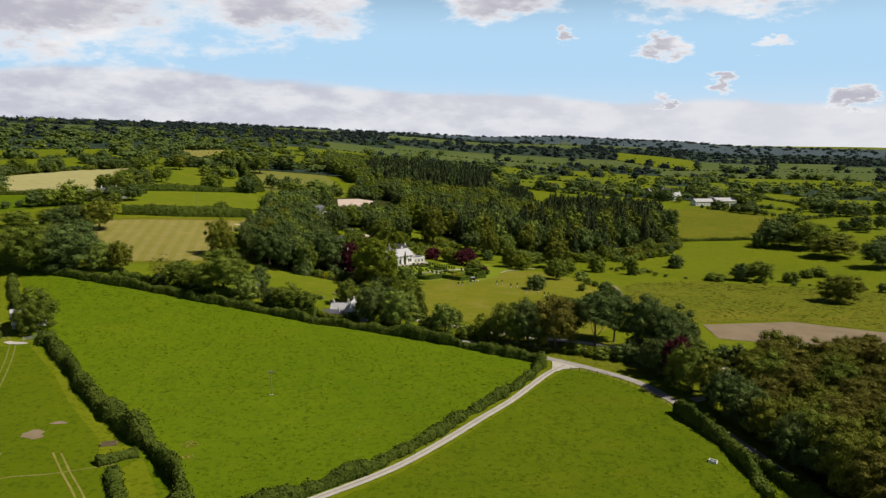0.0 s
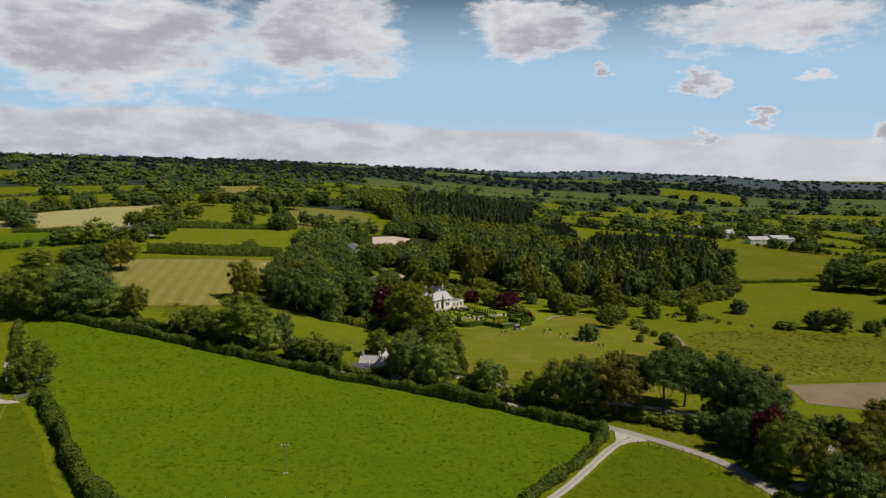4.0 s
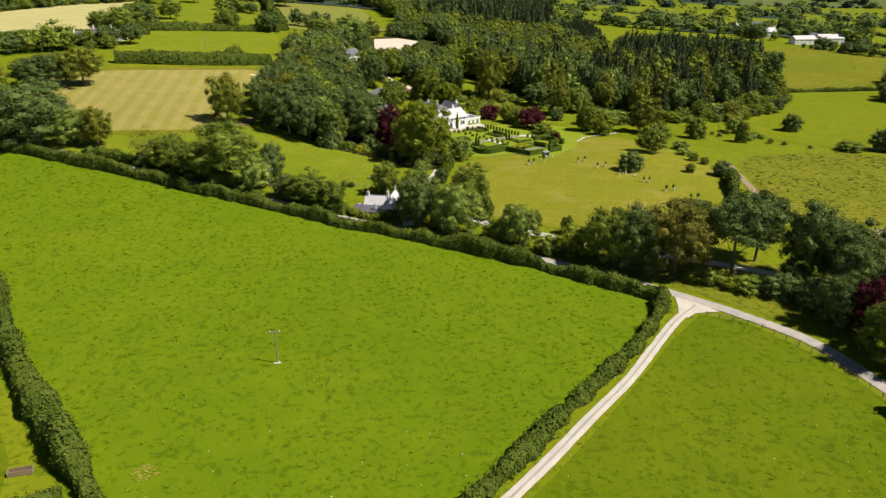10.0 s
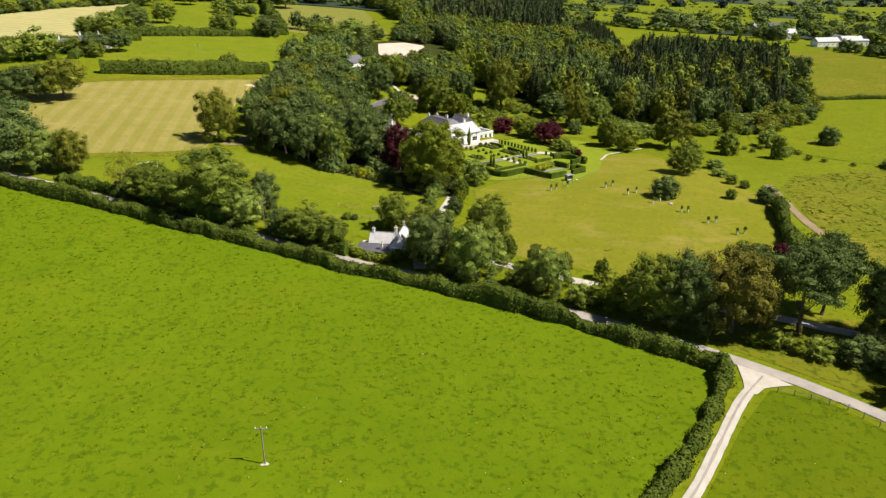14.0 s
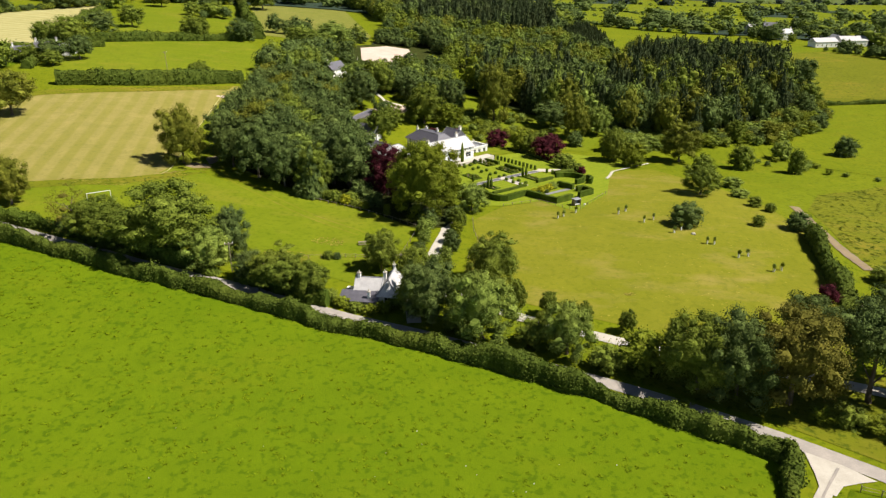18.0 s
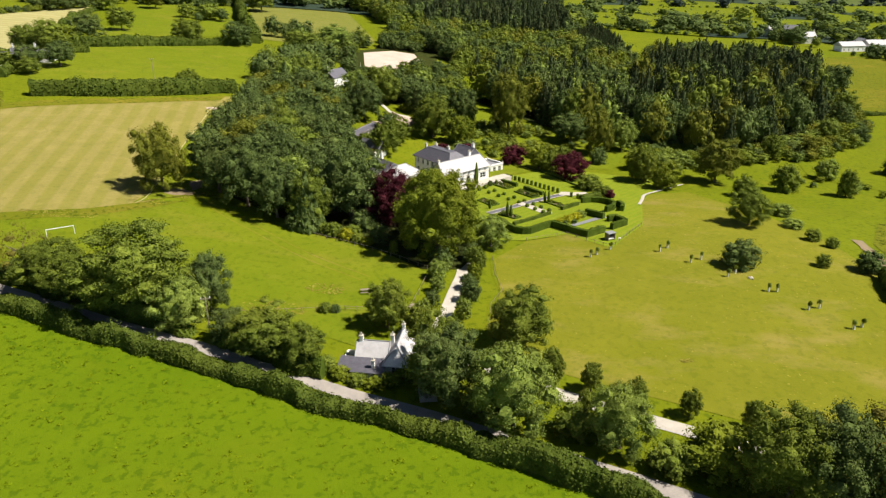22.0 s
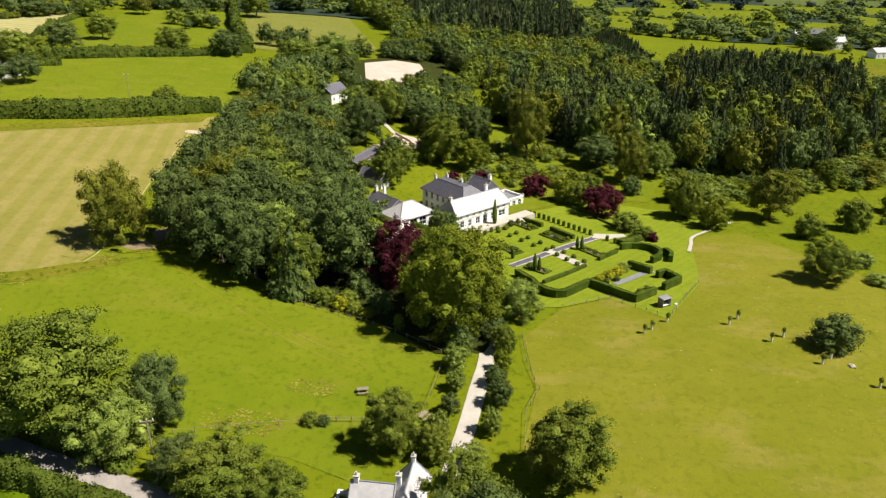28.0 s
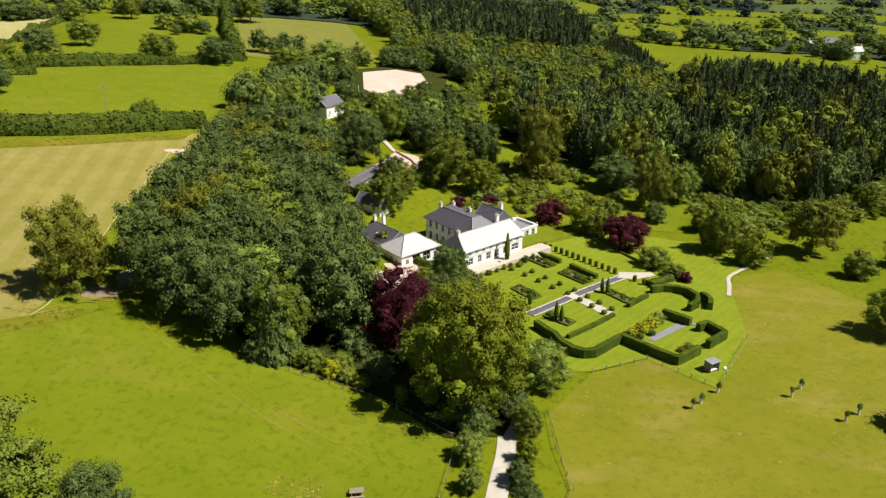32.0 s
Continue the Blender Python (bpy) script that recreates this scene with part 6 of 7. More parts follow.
trees([("olive", 26, 392, 17, 10), ("grey", 36, 399, 12.5, 9.5), ("dark", 18, 406, 11, 14), ("bush", 62, 343, 6.7, 7), ("bush_light", 36, 374, 6.4, 7), ("bush_copper", -22, 385, 3, 5), ("bush_copper", -31, 380, 3.6, 4.5), ("bush_copper", 20.5, 334.5, 2.4, 2.8), ("bush", 19, 338, 3, 5),
       ("bush_light", 46, 372, 5, 7), ("bush_grey", 52, 378, 6, 8), ("bush", 12, 384, 5, 7), ("bush_light", -13, 398, 4, 6), ("oak", -56, 432, 13, 11), ("dark", -42, 425, 12, 10), ("grey", -68, 425, 13, 11)], "in the manor grounds")
SCRUB_ROWS = []
for x, y in scatter([(-30, 372), (-12, 380), (4, 384), (20, 396), (-10, 402), (-30, 384)], 3.5) + scatter([(-38, 398), (-15, 402), (2, 408), (14, 416), (-6, 426), (-30, 426), (-36, 414)], 3.6) + scatter([(50, 372), (70, 376), (76, 388), (40, 402), (34, 388)], 3.8):
    kind = ("light", "mid", "grey", "light")[RNG.integers(4)]
    h = RNG.uniform(0.8, 3.2)
    SCRUB_ROWS.append((kind, x, y, h, h * RNG.uniform(1.1, 1.7)))
crowd("scrub", SCRUB_ROWS, "bright green garden shrubs behind the lawns")

# forecourt of the coach house, its hedge and the gravel strips under the clipped balls
drape("forecourt", [(-47, 337), (-40, 341), (-33, 334), (-35, 326), (-42, 329)], M["clay"], 0.14, 3, "pinkish gravel forecourt of the coach house", "forecourt")
hedgerow([(-41, 341.5), (-36.5, 337.5), (-33.4, 333.5)], 1.4, 1.7, "box", 0.14, 20, "dark clipped hedge beside the forecourt", 0.05)
drape("gravel_strip", [(-5.6, 320.6), (-4.0, 323.2), (1.6, 314.4), (-0.2, 312.4)], M["gravel"], 0.15, 2, "pale gravel under clipped box balls", "gravel")
trees([("bush_dark", -31.5, 338.5, 5.5, 5), ("bush", -29.5, 334.5, 4, 4.5), ("bush_dark", -34.5, 346, 4.5, 4), ("bush_light", -27.5, 331.5, 2.5, 3), ("bush", -47, 347, 5, 5)], "beside the manor house")
for k in range(9):
    x, y = -26.4 + 1.75 * k + RNG.normal(0, 0.3), 330.9 + 1.6 * k + RNG.normal(0, 0.3)
    plant(("bush", "bush_grey", "bush_light", "bush_dark")[k % 4], x, y, RNG.uniform(0.9, 1.9), RNG.uniform(0.9, 1.7), LABELS["bush"] + " along the terrace", "shrub", "shrub", "shrubs along the terrace")

trees([("oak", -66, 411, 11, 10), ("dark", -51, 391, 8.5, 8), ("oak", -46.5, 383, 9, 8.5), ("dark", -62, 420, 10, 9), ("bush_dark", -54, 380, 5, 6), ("bush", -57.5, 377, 4, 5), ("dark", -70, 398, 11, 9), ("bush_light", -45, 395, 3, 4), ("bush_light", -48, 424, 3.5, 5), ("bush_grey", -44, 428, 4, 5), ("dark", -36, 408, 13, 10)], "round the yards behind the house")

SCRUB_ROWS = []
for x, y in scatter([(38, 393), (45, 412), (70, 425), (84, 417), (74, 398), (55, 388)], 3.4):
    kind = ("grey", "mid", "dark", "light")[RNG.integers(4)]
    h = RNG.uniform(1.2, 3.4)
    SCRUB_ROWS.append((kind, x, y, h, h * RNG.uniform(1.1, 1.8)))
crowd("scrub", SCRUB_ROWS, "mixed green shrubs on the scrubby slope")

# shade between wood and drive, laid on as a dark ground sheet
drape("woodland_floor", [(-53, 285), (-40, 279), (-30, 271), (-22, 272), (-18, 282), (-22, 300), (-34, 312), (-50, 312)], M["floor_shade"], 0.18, 4, "ground under the big trees with shade in its colour", "woodland floor")
trees([("dark", -46.5, 301, 11, 9), ("bush_dark", -45, 291, 5, 6), ("bush_dark", -41, 285, 4, 5), ("bush_dark", -33, 289, 6, 6), ("bush", -47, 286, 3, 4)], "between wood and drive")
# undergrowth at the wood's foot and by the entrance
trees([("bush_gold", -48.2, 284, 2.8, 3.2), ("bush", -51.4, 285.6, 3.2, 4), ("bush", -54, 286.4, 2.8, 3.4), ("bush_light", -43, 281.6, 2.2, 2.8), ("bush", -36.8, 278.4, 3.2, 1.9), ("bush_dark", -60, 287, 4, 5), ("pine", -57.5, 288, 14, 7), ("bush", -45.5, 283, 2.2, 3),
       ("dark", -33.5, 300, 11, 8), ("dark", -29, 312, 9, 8), ("bush_dark", -33, 320, 5, 6), ("bush_dark", -26, 322, 4, 5), ("bush", -37, 328, 4, 5), ("bush_dark", -20, 277, 4, 4.5), ("bush_dark", -26, 273, 4.5, 5)], "at the wood's foot")
# young trees along the drives
for x, y in ((-26.4, 267.5), (-26.2, 261.5), (-27.0, 255.5), (-28.2, 249.6), (-29.6, 244.6), (-19.2, 268.5), (-19.9, 262.6), (-20.8, 256.6), (-21.8, 250.8), (-23.0, 245.4), (-25.6, 272.4), (-18.6, 273.6)):
    h = RNG.uniform(4.2, 5.4)
    h *= RNG.uniform(0.65, 1.1)
    plant(("oak", "grey", "bush_light", "dark")[RNG.integers(4)], x + RNG.normal(0, 0.4), y + RNG.normal(0, 0.8), h, h * RNG.uniform(0.6, 0.95), "young green tree lining the gravel drive", "tree", "tree", "avenue trees")
for x, y, h in ((-7.0, 232.8, 6.0), (-1.0, 230.4, 5.2), (-2.6, 225.0, 4.0), (5.4, 227.4, 4.6), (12.7, 225.0, 4.6), (20.8, 222.2, 5.2), (27.5, 220.0, 4.6), (30, 212, 4.2)):
    plant("oak", x, y, h, h * 0.62, "small park tree beside the pale drive", "tree", "tree", "small park trees")
for x, y, h, w, kind in ((-40.5, 231.6, 2.2, 3.2, "bush_light"), (-37.6, 230.2, 1.9, 3.0, "bush"), (-34.8, 229.8, 1.8, 3.0, "bush_light"), (-32.2, 230.6, 2.2, 3.2, "bush_light"), (-29.8, 232.6, 2.6, 3.4, "bush"), (-43, 233.4, 2.6, 3.4, "bush"), (-46.5, 251.0, 1.8, 2.4, "bush"), (-44.8, 251.2, 1.4, 2.0, "bush_dark"), (-29.4, 249.6, 3.2, 3.6, "bush_dark")):
    plant(kind, x, y, h, w, LABELS[kind] + " round the lodge garden", "shrub", "shrub")

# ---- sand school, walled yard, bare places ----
# same shade-dark sheet, spread round the arena
drape("woodland_floor", [(-86, 532), (-82, 480), (-66, 462), (-40, 470), (-40, 545), (-66, 556)], M["floor_shade"], 0.3, 6, "shade-toned ground among trees round the arena", "woodland floor")
trees([("wood_dark", -71, 470, 5, 6), ("wood_mid", -65, 466, 6.5, 7), ("wood_dark", -59, 468, 7, 7), ("wood_mid", -52, 474, 8.5, 8), ("wood_dark", -48, 486, 8.5, 8), ("wood_dark", -84, 505, 7, 8), ("wood_mid", -84, 520, 6, 7), ("wood_dark", -62, 560, 9, 10), ("wood_dark", -70, 556, 8, 10), ("wood_mid", -53, 553, 9, 10), ("wood_dark", -78, 470, 8, 8)], "beside the sand arena")
drape("riding_arena", [(-79.6, 528), (-74, 493), (-68, 486), (-57, 482), (-51, 498), (-48, 519), (-53, 540), (-66, 543)], M["clay"], 0.5, 6, "pinkish sand riding arena among the trees", "arena")
drape("yard", [(-58.6, 400.5), (-55, 410), (-52.7, 418.6), (-47, 418), (-41.2, 415.8), (-44.2, 406.6), (-52.5, 400.1)], M["clay"], 0.25, 4, "pale pinkish paved yard", "yard")
strip("garden_path", [(-60, 434), (-58.8, 430), (-55.6, 424), (-52.4, 418.6), (-46, 417)], 1.6, M["gravel"], 0.3, "pale curving path to the yard", "path")


def low_wall(points, high, thick, material, label, name="garden_wall"):
    top = tagged(empty(name, 0, 0, 0), label, "wall")
    for (x0, y0), (x1, y1) in zip(points, points[1:]):
        n = max(1, int(math.dist((x0, y0), (x1, y1)) / 3))
        for k in range(n):
            a, b = k / n, (k + 1) / n
            p, q = Vector((x0 + (x1 - x0) * a, y0 + (y1 - y0) * a, 0)), Vector((x0 + (x1 - x0) * b, y0 + (y1 - y0) * b, 0))
            d = (q - p).normalized()
            s = Vector((-d.y, d.x, 0)) * thick / 2
            p.z, q.z = gz(p.x, p.y), gz(q.x, q.y)
            bm = bmesh.new()
            low, up = Vector((0, 0, -0.3)), Vector((0, 0, high))
            v = [bm.verts.new(w) for w in (p - s + low, q - s + low, q + s + low, p + s + low, p - s + up, q - s + up, q + s + up, p + s + up)]
            for f in ((3, 2, 1, 0), (4, 5, 6, 7), (0, 1, 5, 4), (1, 2, 6, 5), (2, 3, 7, 6), (3, 0, 4, 7)):
                bm.faces.new([v[i] for i in f])
            part("wall_length", bm, material, top)
    return top


low_wall([(-58.6, 400.8), (-52.5, 400.4), (-44.4, 406.8), (-41.4, 415.6)], 1.3, 0.35, M["clay"], "pale pink wall round the paved yard")
low_wall([(-52.4, 418.2), (-46.6, 412.2), (-44.4, 406.8)], 1.0, 0.35, M["clay"], "pale pink wall dividing the yard")
low_wall([(-47, 322), (-40, 318)], 1.4, 0.4, M["stone"], "stone wall beside the house drive")
drape("forecourt", [(-46, 318), (-34, 316), (-32, 326), (-38, 334), (-48, 332)], M["gravel"], 0.12, 4, "pale gravel forecourt before the house", "forecourt")
for x, y, rx, ry, key, label in ((-84.1, 137.0, 3.0, 2.2, "earth", "bare reddish earth patch in the paddock"), (-88, 127.8, 3.4, 1.6, "earth", "bare earth patch in the paddock"), (-82, 143, 2.0, 0.9, "earth", "worn earth patch in the paddock"),
                                 (-92.2, 300.2, 4.6, 2.2, "earth", "worn brown earth beside the lone tree"), (-90.5, 307, 2.0, 4.2, "earth", "worn brown earth under the wood edge"), (-110, 385, 5, 3, "clay", "pale bare earth by the hay field gate"),
                                 (-41.3, 162.9, 0.6, 0.45, "gravel", "bare pale ground round a pole"), (-119.2, 189.4, 3.2, 1.6, "gravel", "pale stony gateway")):
    turns = RNG.uniform(0, 6.283, 3)
    ring = []
    for a in np.linspace(0, 6.283, 21)[:-1]:
        k = 0.85 + 0.16 * math.sin(2 * a + turns[0]) + 0.12 * math.sin(3 * a + turns[1]) + 0.08 * math.sin(6 * a + turns[2])
        ring.append((x + rx * k * math.cos(a), y + ry * k * math.sin(a)))
    drape("worn_patch", ring, M[key], 0.14 if "paddock" not in label else 0.1, 1.5, label, "bare ground")
for off in (-0.8, 0.8):
    strip("track", [(-119 + off, 188.2), (-113.2 + off, 176.4), (-105.7 + off, 159), (-101.6 + off, 147), (-98.6 + off, 138.9), (-97 + off, 126)], 0.38, M["tan"], 0.08, "faint wheel track across the paddock", "track", 3, 0.5, 0.0)
    strip("track", [(-75.3 + off, 129.7), (-69.3 + off, 121.9), (-64.7 + off, 116.3), (-60 + off, 110)], 0.36, M["hay"], 0.08, "pale wheel track in the paddock", "track", 3, 0.5, 0.0)
    strip("track", [(-166 + off, 249), (-151.6 + off, 223.8), (-141.4 + off, 211.2), (-133.7 + off, 204.7), (-122 + off, 191)], 0.6, M["tan"], 0.08, "faint wheel track to the lane", "track", 3, 0.5, 0.0)
strip("track", [(-83, 116.4), (-78.9, 119.6), (-71.7, 121.6), (-62.4, 126)], 0.5, M["tan"], 0.085, "faint wheel track across the paddock", "track", 3, 0.5, 0.0)
hedgerow([(-121, 197), (-130.3, 211), (-144.5, 231.5), (-157, 252)], 2.4, 2.2, "hedge", 0.22, 12, "bushy hedge running down to the lane", 0.3)
hedgerow([(-146, 189), (-133.8, 190.2), (-125, 193)], 2.2, 2.0, "hedge", 0.22, 12, "bushy hedge beside the paddock gate", 0.3)
drape("field", [(-116, 190), (-97, 169), (-85, 153), (-70, 136), (-66, 127), (-58, 131), (-62, 120), (-56, 112), (-48, 100), (-100, 96), (-135, 130), (-130, 180)], M["pasture_c"], 0.05, 6, "grazed paddock with bare patches")
hedgerow([(-65.5, 125.6), (-62.5, 128.4), (-59.4, 130)], 2.0, 1.6, "hedge", 0.2, 10, "short hedge of a small enclosure")
hedgerow([(-61, 122.4), (-59.2, 119), (-56, 113.6), (-52, 106)], 2.2, 1.7, "hedge", 0.2, 10, "short hedge of a small enclosure")
hedgerow([(57.6, 155), (59.6, 147), (60.4, 139), (60.2, 128), (59.4, 118)], 2.0, 2.0, "hedge", 0.2, 10, "dark hedge between pasture and lane", 0.3)

# ---- small things ----


def rod(bm, a, b, r, n=6):
    a, b = Vector(a), Vector(b)
    m = Matrix.Translation((a + b) / 2) @ (b - a).to_track_quat("Z", "Y").to_matrix().to_4x4()
    bmesh.ops.create_cone(bm, cap_ends=True, segments=n, radius1=r, radius2=r * 0.9, depth=(b - a).length, matrix=m)


def utility_pole(x, y, high, turn, label):
    top = tagged(empty("utility_pole", x, y, gz(x, y), turn), label, "pole", "utility poles")
    bm = bmesh.new()
    rod(bm, (0, 0, -0.4), (0, 0, high), 0.1, 8)
    part("pole", bm, M["wood"], top)
    box("crossarm", -0.85, 0.85, -0.07, 0.07, high - 0.35, high - 0.2, M["wood"], top)
    for k in (-0.75, 0.0, 0.75):
        bm = bmesh.new()
        rod(bm, (k, 0, high - 0.2), (k, 0, high + 0.08), 0.06)
        part("insulator", bm, M["paint"], top)


utility_pole(-41.3, 163.0, 6.1, 8, "grey wooden utility pole standing in the pasture")
utility_pole(-145.6, 414, 8.0, 30, "grey wooden utility pole in a hedged field")
utility_pole(-64.4, 241.0, 6.5, 15, "grey wooden utility pole beside the lane")
utility_pole(-57.0, 437, 8.0, 40, "grey wooden utility pole behind the yard")


def rail_fence(points, high, gap, label, rails=2, material="wood", name="fence"):
    """Posts with rails between them."""
    top = tagged(empty(name, 0, 0, 0), label, "fence")
    line = []
    for (x0, y0), (x1, y1) in zip(points, points[1:]):
        n = max(1, round(math.dist((x0, y0), (x1, y1)) / gap))
        line += [(x0 + (x1 - x0) * k / n, y0 + (y1 - y0) * k / n) for k in range(n)]
    line.append(points[-1])
    post = None
    for x, y in line:
        if post is None:
            bm = bmesh.new()
            add_box(bm, -0.05, 0.05, -0.05, 0.05, -0.3, high)
            ob = part("post", bm, M[material], top)
            post = ob.data
        else:
            ob = new("post", post)
            ob.parent = top
        ob.location = (x, y, gz(x, y))
    for (x0, y0), (x1, y1) in zip(line, line[1:]):
        a, b = Vector((x0, y0, gz(x0, y0))), Vector((x1, y1, gz(x1, y1)))
        for k in range(rails):
            bm = bmesh.new()
            rod(bm, a + Vector((0, 0, high * (0.85 - 0.42 * k))), b + Vector((0, 0, high * (0.85 - 0.42 * k))), 0.03, 5)
            part("rail", bm, M[material], top)
    return top


rail_fence([(35.4, 186.4), (40, 184.8), (44.6, 182.4), (50.2, 174.4), (54.8, 163.4), (57, 156)], 1.15, 2.6, "grey post-and-rail fence between pasture and lane")
rail_fence([(-47.3, 251.3), (-43, 251.8), (-38.7, 252.3)], 1.1, 1.9, "grey wooden fence of the lodge garden")
rail_fence([(-64, 246.2), (-56, 248.4), (-48, 250.6)], 1.0, 2.4, "thin grey fence across the meadow", 1)
rail_fence([(-31.0, 254.6), (-29.6, 262), (-28.6, 269)], 1.0, 2.4, "thin grey fence beside the drive", 1)
rail_fence([(-29.0, 271), (-35.2, 275.4), (-41.5, 278.8), (-48, 281.4), (-57, 284.4)], 1.0, 2.4, "thin grey fence at the wood's foot", 1)
rail_fence([(-15.2, 278), (-15.0, 270), (-13.6, 262), (-16, 256), (-16.6, 248)], 1.0, 2.4, "thin grey park fence", 1)
rail_fence([(22.6, 304), (17, 294.6), (12, 286.2), (7, 291), (3, 295.2), (-2, 292.6), (-7, 290.2)], 0.9, 2.4, "thin grey fence round the garden lawn", 1)
rail_fence([(-76.4, 494.4), (-71.8, 467.6), (-54.8, 475.6)], 1.4, 3.2, "white rail fence of the sand arena", 2, "paint")


def goal(x, y, turn):
    top = tagged(empty("football_goal", x, y, gz(x, y), turn), "small white football goal in the meadow", "goal")
    for n, a, b in (("post", (-2.6, 0, -0.1), (-2.6, 0, 1.9)), ("post", (2.6, 0, -0.1), (2.6, 0, 1.9)), ("crossbar", (-2.6, 0, 1.9), (2.6, 0, 1.9)), ("stay", (-2.6, 0, 1.9), (-2.6, 1.4, 0)), ("stay", (2.6, 0, 1.9), (2.6, 1.4, 0)), ("ground_bar", (-2.6, 1.4, 0.05), (2.6, 1.4, 0.05))):
        bm = bmesh.new()
        rod(bm, a, b, 0.08)
        part(n, bm, M["paint"], top)


goal(-105.6, 270.4, 32)


def picnic_table(x, y, turn):
    top = tagged(empty("picnic_table", x, y, gz(x, y), turn), "weathered grey picnic table on the meadow", "table")
    for k in range(4):
        box("board", -0.9, 0.9, -0.4 + 0.2 * k, -0.22 + 0.2 * k, 0.72, 0.77, M["wood"], top)
    for s in (-1, 1):
        box("seat", -0.9, 0.9, s * 0.75 - 0.13, s * 0.75 + 0.13, 0.42, 0.47, M["wood"], top)
        for t in (-1, 1):
            bm = bmesh.new()
            rod(bm, (0.65 * t, s * 0.7, -0.05), (0.65 * t, s * 0.2, 0.74), 0.05)
            part("leg", bm, M["wood"], top)
    for t in (-0.65, 0.65):
        box("cross_bar", t - 0.04, t + 0.04, -0.85, 0.85, 0.36, 0.42, M["wood"], top)


picnic_table(-40.3, 258.9, 10)
picnic_table(-30.9, 254.0, 60)


def sapling(x, y, lean, dark):
    top = tagged(empty("sapling", x, y, gz(x, y), RNG.uniform(0, 360)), "young tree in a pale guard with a leafy top" if not dark else "young grey-green tree in a pale guard", "sapling", "guarded saplings")
    bm = bmesh.new()
    bmesh.ops.create_cone(bm, cap_ends=False, segments=10, radius1=0.2, radius2=0.18, depth=1.0, matrix=Matrix.Translation((0, 0, 0.45)))
    bmesh.ops.solidify(bm, geom=bm.faces[:], thickness=0.03)
    part("guard", bm, M["paint"], top, "pale mesh tree guard")
    bm = bmesh.new()
    rod(bm, (0, 0, -0.2), (lean, 0, 1.5), 0.05)
    part("trunk", bm, M["bark"], top)
    bm = bmesh.new()
    rod(bm, (0.33, 0, -0.2), (0.33, 0, 1.3), 0.04)
    part("stake", bm, M["wood"], top)
    crown = new("crown", CROWNS["bush_grey" if dark else "bush_light"][0])
    crown.parent = top
    crown.location, crown.scale = (lean, 0, 1.0), (0.85, 0.7, 0.95)


for k, (x, y) in enumerate(((22.4, 284.4), (24.7, 286.8), (27.6, 278.4), (30.3, 280.2), (33.2, 271.5), (35.4, 273.4), (39.2, 265.3), (40.9, 265.4), (44.1, 258.4), (46.5, 259.3), (49.5, 252.0), (51.5, 253.0), (6.4, 280.6), (8.0, 282.0), (11.5, 285.1))):
    sapling(x, y, 0.1 * (-1) ** k, k % 3 != 2)


def boulder(x, y, size, material, label):
    bm = bmesh.new()
    bmesh.ops.create_icosphere(bm, subdivisions=2, radius=1)
    for v in bm.verts:
        v.co = Vector((v.co.x * size, v.co.y * size * 0.7, max(-0.25, v.co.z) * size * 0.7)) * (1 + 0.14 * RNG.normal())
    ob = part("boulder", bm, material)
    ob.matrix_basis = pose(x, y, gz(x, y) + 0.05, 0, 0, RNG.uniform(0, 360))
    return tagged(ob, label, "boulder")


boulder(37.7, 271.0, 0.7, M["stone"], "pale rounded boulder on the park grass")
boulder(-19.3, 265.6, 0.45, M["paint"], "white stone beside the drive")
boulder(15.0, 292.6, 0.5, M["paint"], "white stone ornament on the lawn")


def shelter(x, y, turn):
    """A pale slatted garden seat box with a dark lid."""
    top = tagged(empty("garden_shelter", x, y, gz(x, y), turn), "pale grey wooden shelter on the lawn below the hedges", "shelter")
    for s in (-1, 1):
        box("side_panel", s * 0.95 - 0.05, s * 0.95 + 0.05, -0.7, 0.7, -0.1, 1.8, M["wood"], top)
    for k in range(6):
        box("slat", -0.9, 0.9, 0.6, 0.68, 0.1 + 0.28 * k, 0.34 + 0.28 * k, M["lead"], top)
    box("seat", -0.9, 0.9, -0.6, 0.6, 0.4, 0.5, M["paint"], top)
    box("lid", -1.1, 1.1, -0.85, 0.85, 1.8, 1.95, M["lead"], top, "dark flat roof", 0.04)


shelter(12.6, 291.9, 30)


def trough(x, y, turn, size, material, label, name="trough"):
    top = tagged(empty(name, x, y, gz(x, y), turn), label, "trough")
    a, b, h = size
    for n, v in (("side", (-a, a, -b, -b + 0.08, 0.0, h)), ("side", (-a, a, b - 0.08, b, 0.0, h)), ("end", (-a, -a + 0.08, -b + 0.08, b - 0.08, 0.0, h)), ("end", (a - 0.08, a, -b + 0.08, b - 0.08, 0.0, h)), ("base", (-a, a, -b, b, -0.1, 0.06))):
        box(n, *v, M[material], top)


trough(-67.1, 133.9, 20, (1.5, 0.5, 0.7), "earth", "rusty brown feed trough in the paddock")
trough(54.3, 132.2, -40, (0.8, 0.5, 0.6), "paint", "white water trough in the pasture")


def log_pile(x, y, turn):
    top = tagged(empty("log_pile", x, y, gz(x, y), turn), "stacked brown logs beside the track", "logs")
    for row in range(3):
        for k in range(5 - row):
            bm = bmesh.new()
            rod(bm, (-1.6 + RNG.normal(0, 0.15), -0.6 + 0.32 * k + 0.16 * row, 0.15 + 0.27 * row), (1.6 + RNG.normal(0, 0.15), -0.6 + 0.32 * k + 0.16 * row, 0.15 + 0.27 * row), 0.16, 7)
            part("log", bm, M["bark"], top)


log_pile(-23.6, 118.6, 40)


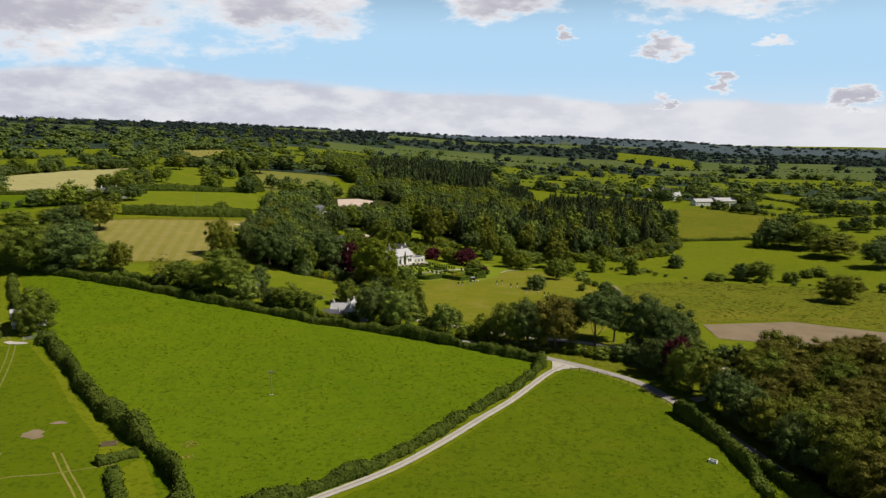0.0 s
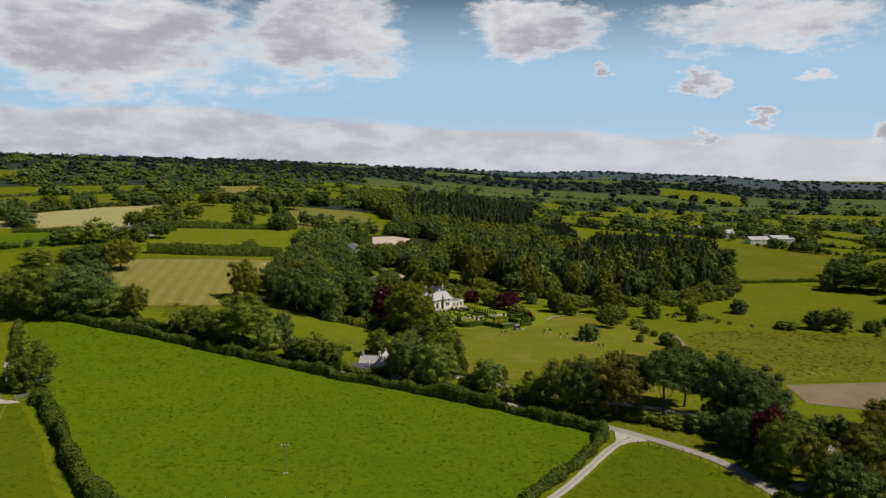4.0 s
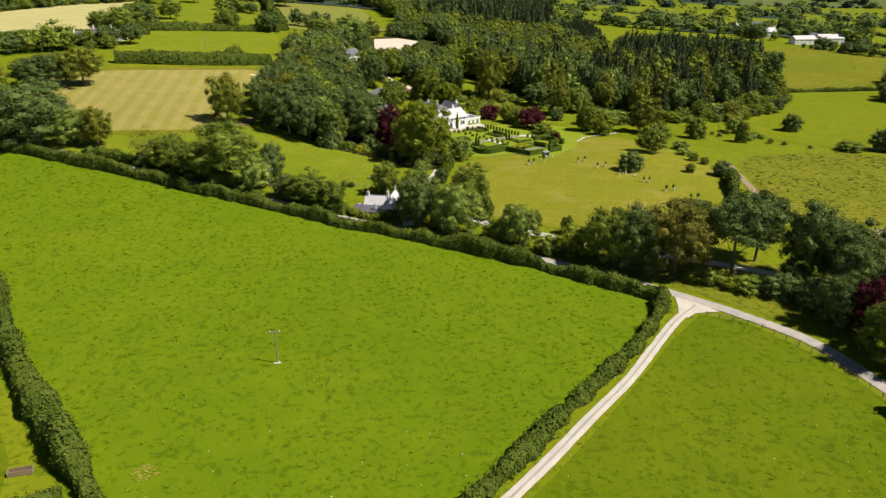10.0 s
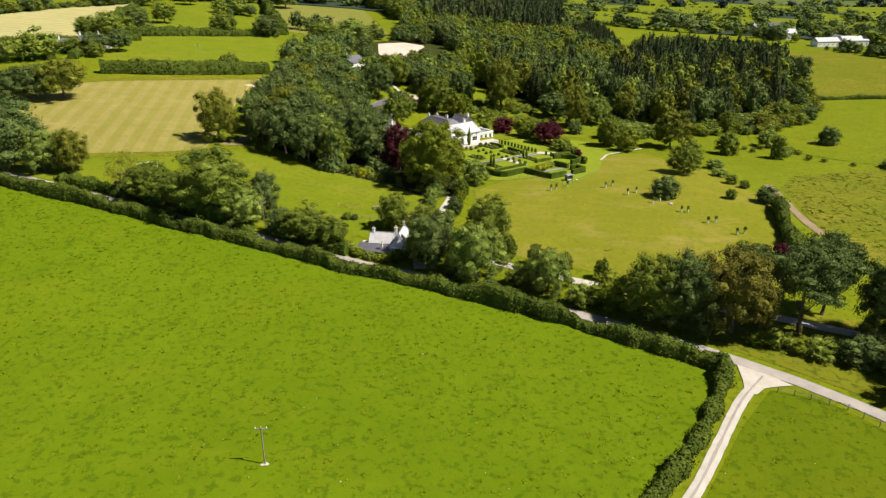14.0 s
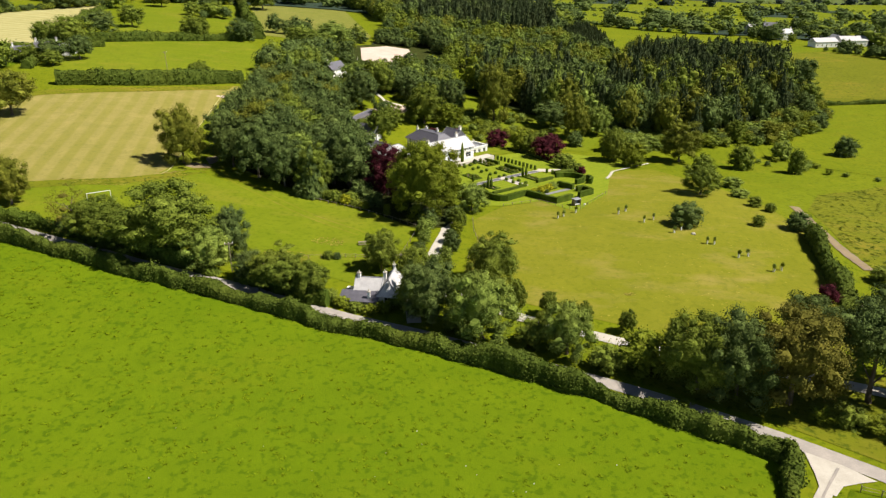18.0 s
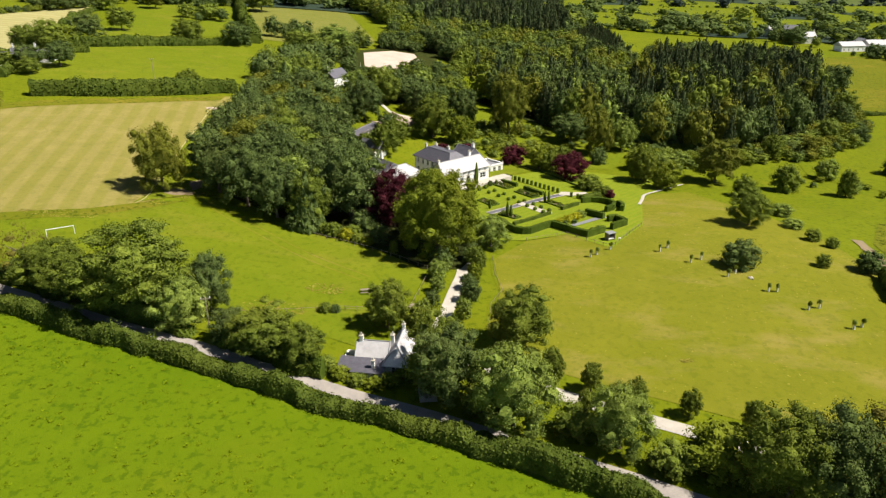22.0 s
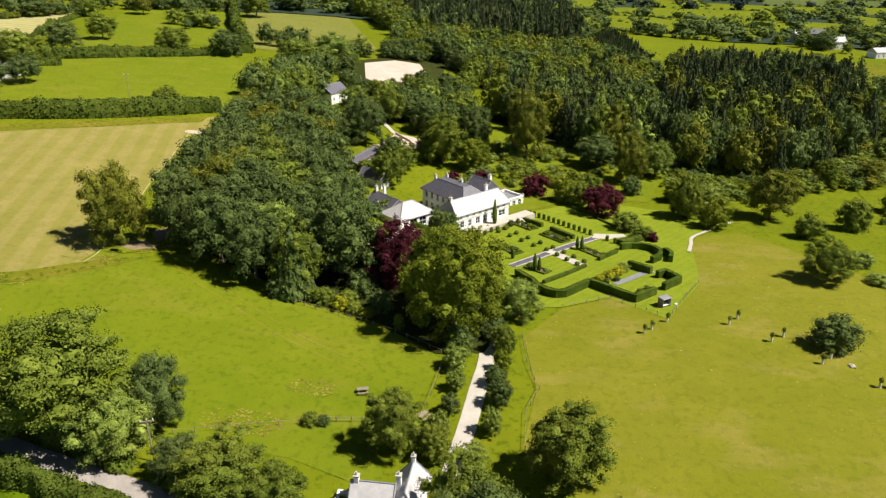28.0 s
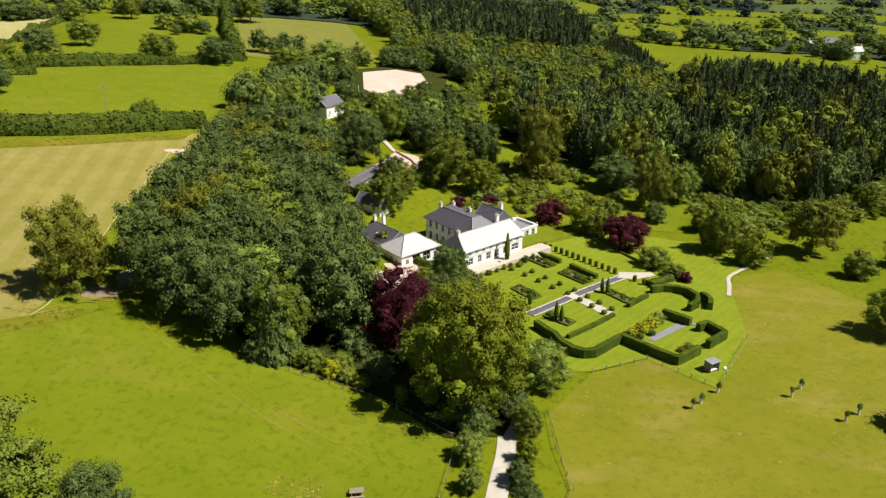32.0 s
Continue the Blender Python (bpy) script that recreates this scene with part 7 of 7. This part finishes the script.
def field_gate(x, y, turn, label):
    top = tagged(empty("field_gate", x, y, gz(x, y), turn), label, "gate")
    for s in (-1.9, 1.9):
        box("post", s - 0.1, s + 0.1, -0.1, 0.1, -0.3, 1.4, M["wood"], top)
    for k in range(5):
        box("bar", -1.8, 1.8, -0.03, 0.03, 0.2 + 0.22 * k, 0.27 + 0.22 * k, M["lead"], top)
    for s in (-1.75, 0, 1.75):
        box("upright", s - 0.04, s + 0.04, -0.05, -0.03, 0.15, 1.2, M["lead"], top)


field_gate(-116.6, 192.6, 48, "grey metal field gate at the paddock corner")

# ---- tussocks and weeds in the grass ----


def tussocks(outline, count, size, material, label, seed, lift=0.07):
    """Uneven tufts of longer grass, in drifts."""
    rng = np.random.default_rng(seed)
    xs, ys = [p[0] for p in outline], [p[1] for p in outline]
    pts = []
    while len(pts) < count:
        x, y = rng.uniform(min(xs), max(xs)), rng.uniform(min(ys), max(ys))
        drift = noise.noise(Vector((x * 0.045, y * 0.045, seed))) + 0.5 * noise.noise(Vector((x * 0.16, y * 0.16, seed + 9)))
        if drift > rng.uniform(-0.9, 0.6) and inside(x, y, outline):
            pts.append((x, y))
    p = np.array(pts)
    z = ground(p[:, 0], p[:, 1]) + lift
    blades = 14
    n = len(p) * blades
    a = rng.uniform(0, 6.283, n)
    s = np.repeat(size * rng.uniform(0.45, 1.3, len(p)), blades)
    base = np.repeat(np.c_[p, z], blades, 0) + np.c_[rng.normal(0, 0.33, (n, 2)) * s[:, None], np.zeros(n)]
    d = np.c_[np.cos(a), np.sin(a), np.zeros(n)]
    w = np.c_[-d[:, 1], d[:, 0], np.zeros(n)] * (s * rng.uniform(0.2, 0.4, n))[:, None]
    tip = base + d * (s * rng.uniform(0.2, 0.6, n))[:, None] + np.c_[np.zeros((n, 2)), s * rng.uniform(0.08, 0.26, n)]
    v = np.stack([base - w, base + w, tip], 1).reshape(-1, 3)
    ob = mesh_object("grass_tussocks", v.tolist(), np.arange(3 * n).reshape(n, 3).tolist(), material)
    return tagged(ob, label, "grass", kind="stuff")


BIG = [(-155, 252), (-98, 245), (-54, 231), (-14, 212.5), (11, 198.5), (25, 190), (13, 168), (-4, 140), (-25, 114), (-44, 102), (-58, 131), (-84, 157), (-115, 193)]
M["tuft"] = foliage("tuft_blades", (0.115, 0.17, 0.0035), (0.145, 0.20, 0.0045), 0.1)
M["rush"] = foliage("rush_blades", (0.07, 0.095, 0.008), (0.12, 0.14, 0.014), 0.1)
M["tuft_dry"] = foliage("dry_blades", (0.24, 0.22, 0.03), (0.34, 0.3, 0.06), 0.1)
tussocks(BIG, 3000, 0.5, M["tuft"], "dark green tussocks scattered over the pasture", 3)
tussocks([(33, 188), (17, 164), (1, 137), (-20, 112), (-30, 80), (60, 60), (62, 130), (52, 170), (42, 184)], 2000, 0.4, M["tuft"], "dark green tussocks in the lower pasture", 4)
tussocks([(-15, 276), (-14, 250), (-6, 237), (24, 224), (45, 218), (57, 230), (66, 276), (64, 305), (46, 343), (33, 338), (23, 303), (12, 285), (-7, 289)], 900, 0.22, M["tuft_dry"], "dry straw-coloured tufts in the parkland", 5)
tussocks([(72, 258), (78, 300), (90, 320), (125, 340), (170, 325), (220, 290), (180, 228), (127, 252), (91, 242)], 2600, 0.8, M["rush"], "rushes and rough tufts in the valley pasture", 7)
rng_flecks = np.random.default_rng(8)
FLECKS = [(x, y) for x, y in zip(rng_flecks.uniform(-60, 55, 900), rng_flecks.uniform(90, 200, 900)) if inside(x, y, BIG) or (x > 0 and y < 170 and x < 48)][:130]
fv, ff = quads(np.array([(x, y, gz(x, y) + 0.16) for x, y in FLECKS]), np.tile([[0.0, 0.1, 1.0]], (len(FLECKS), 1)), 0.09, rng_flecks)
tagged(mesh_object("wild_flowers", fv.tolist(), ff.tolist(), M["paint"]), "white flower heads dotted over the pasture", "flowers", kind="stuff")
# dry places where the grass is worn thin
for x, y, rx, ry in ((-51.2, 135.4, 1.8, 1.6), (-50, 130, 1.5, 1.1), (-56, 250, 6.0, 3.0), (-98, 292.4, 6.0, 1.6), (-103, 340, 1.8, 10), (16.3, 239.6, 1.0, 0.7), (-48, 259, 4.0, 2.0), (-92, 300, 7.0, 3.6), (-112, 281, 9.0, 2.0)):
    ring = [(x + rx * math.cos(a), y + ry * math.sin(a)) for a in np.linspace(0, 6.283, 15)[:-1]]
    tussocks(ring, int(14 + rx * ry * 9), 0.34, M["tuft_dry"], "thin patch of dry straw-coloured grass", int(abs(x) + y), 0.1)
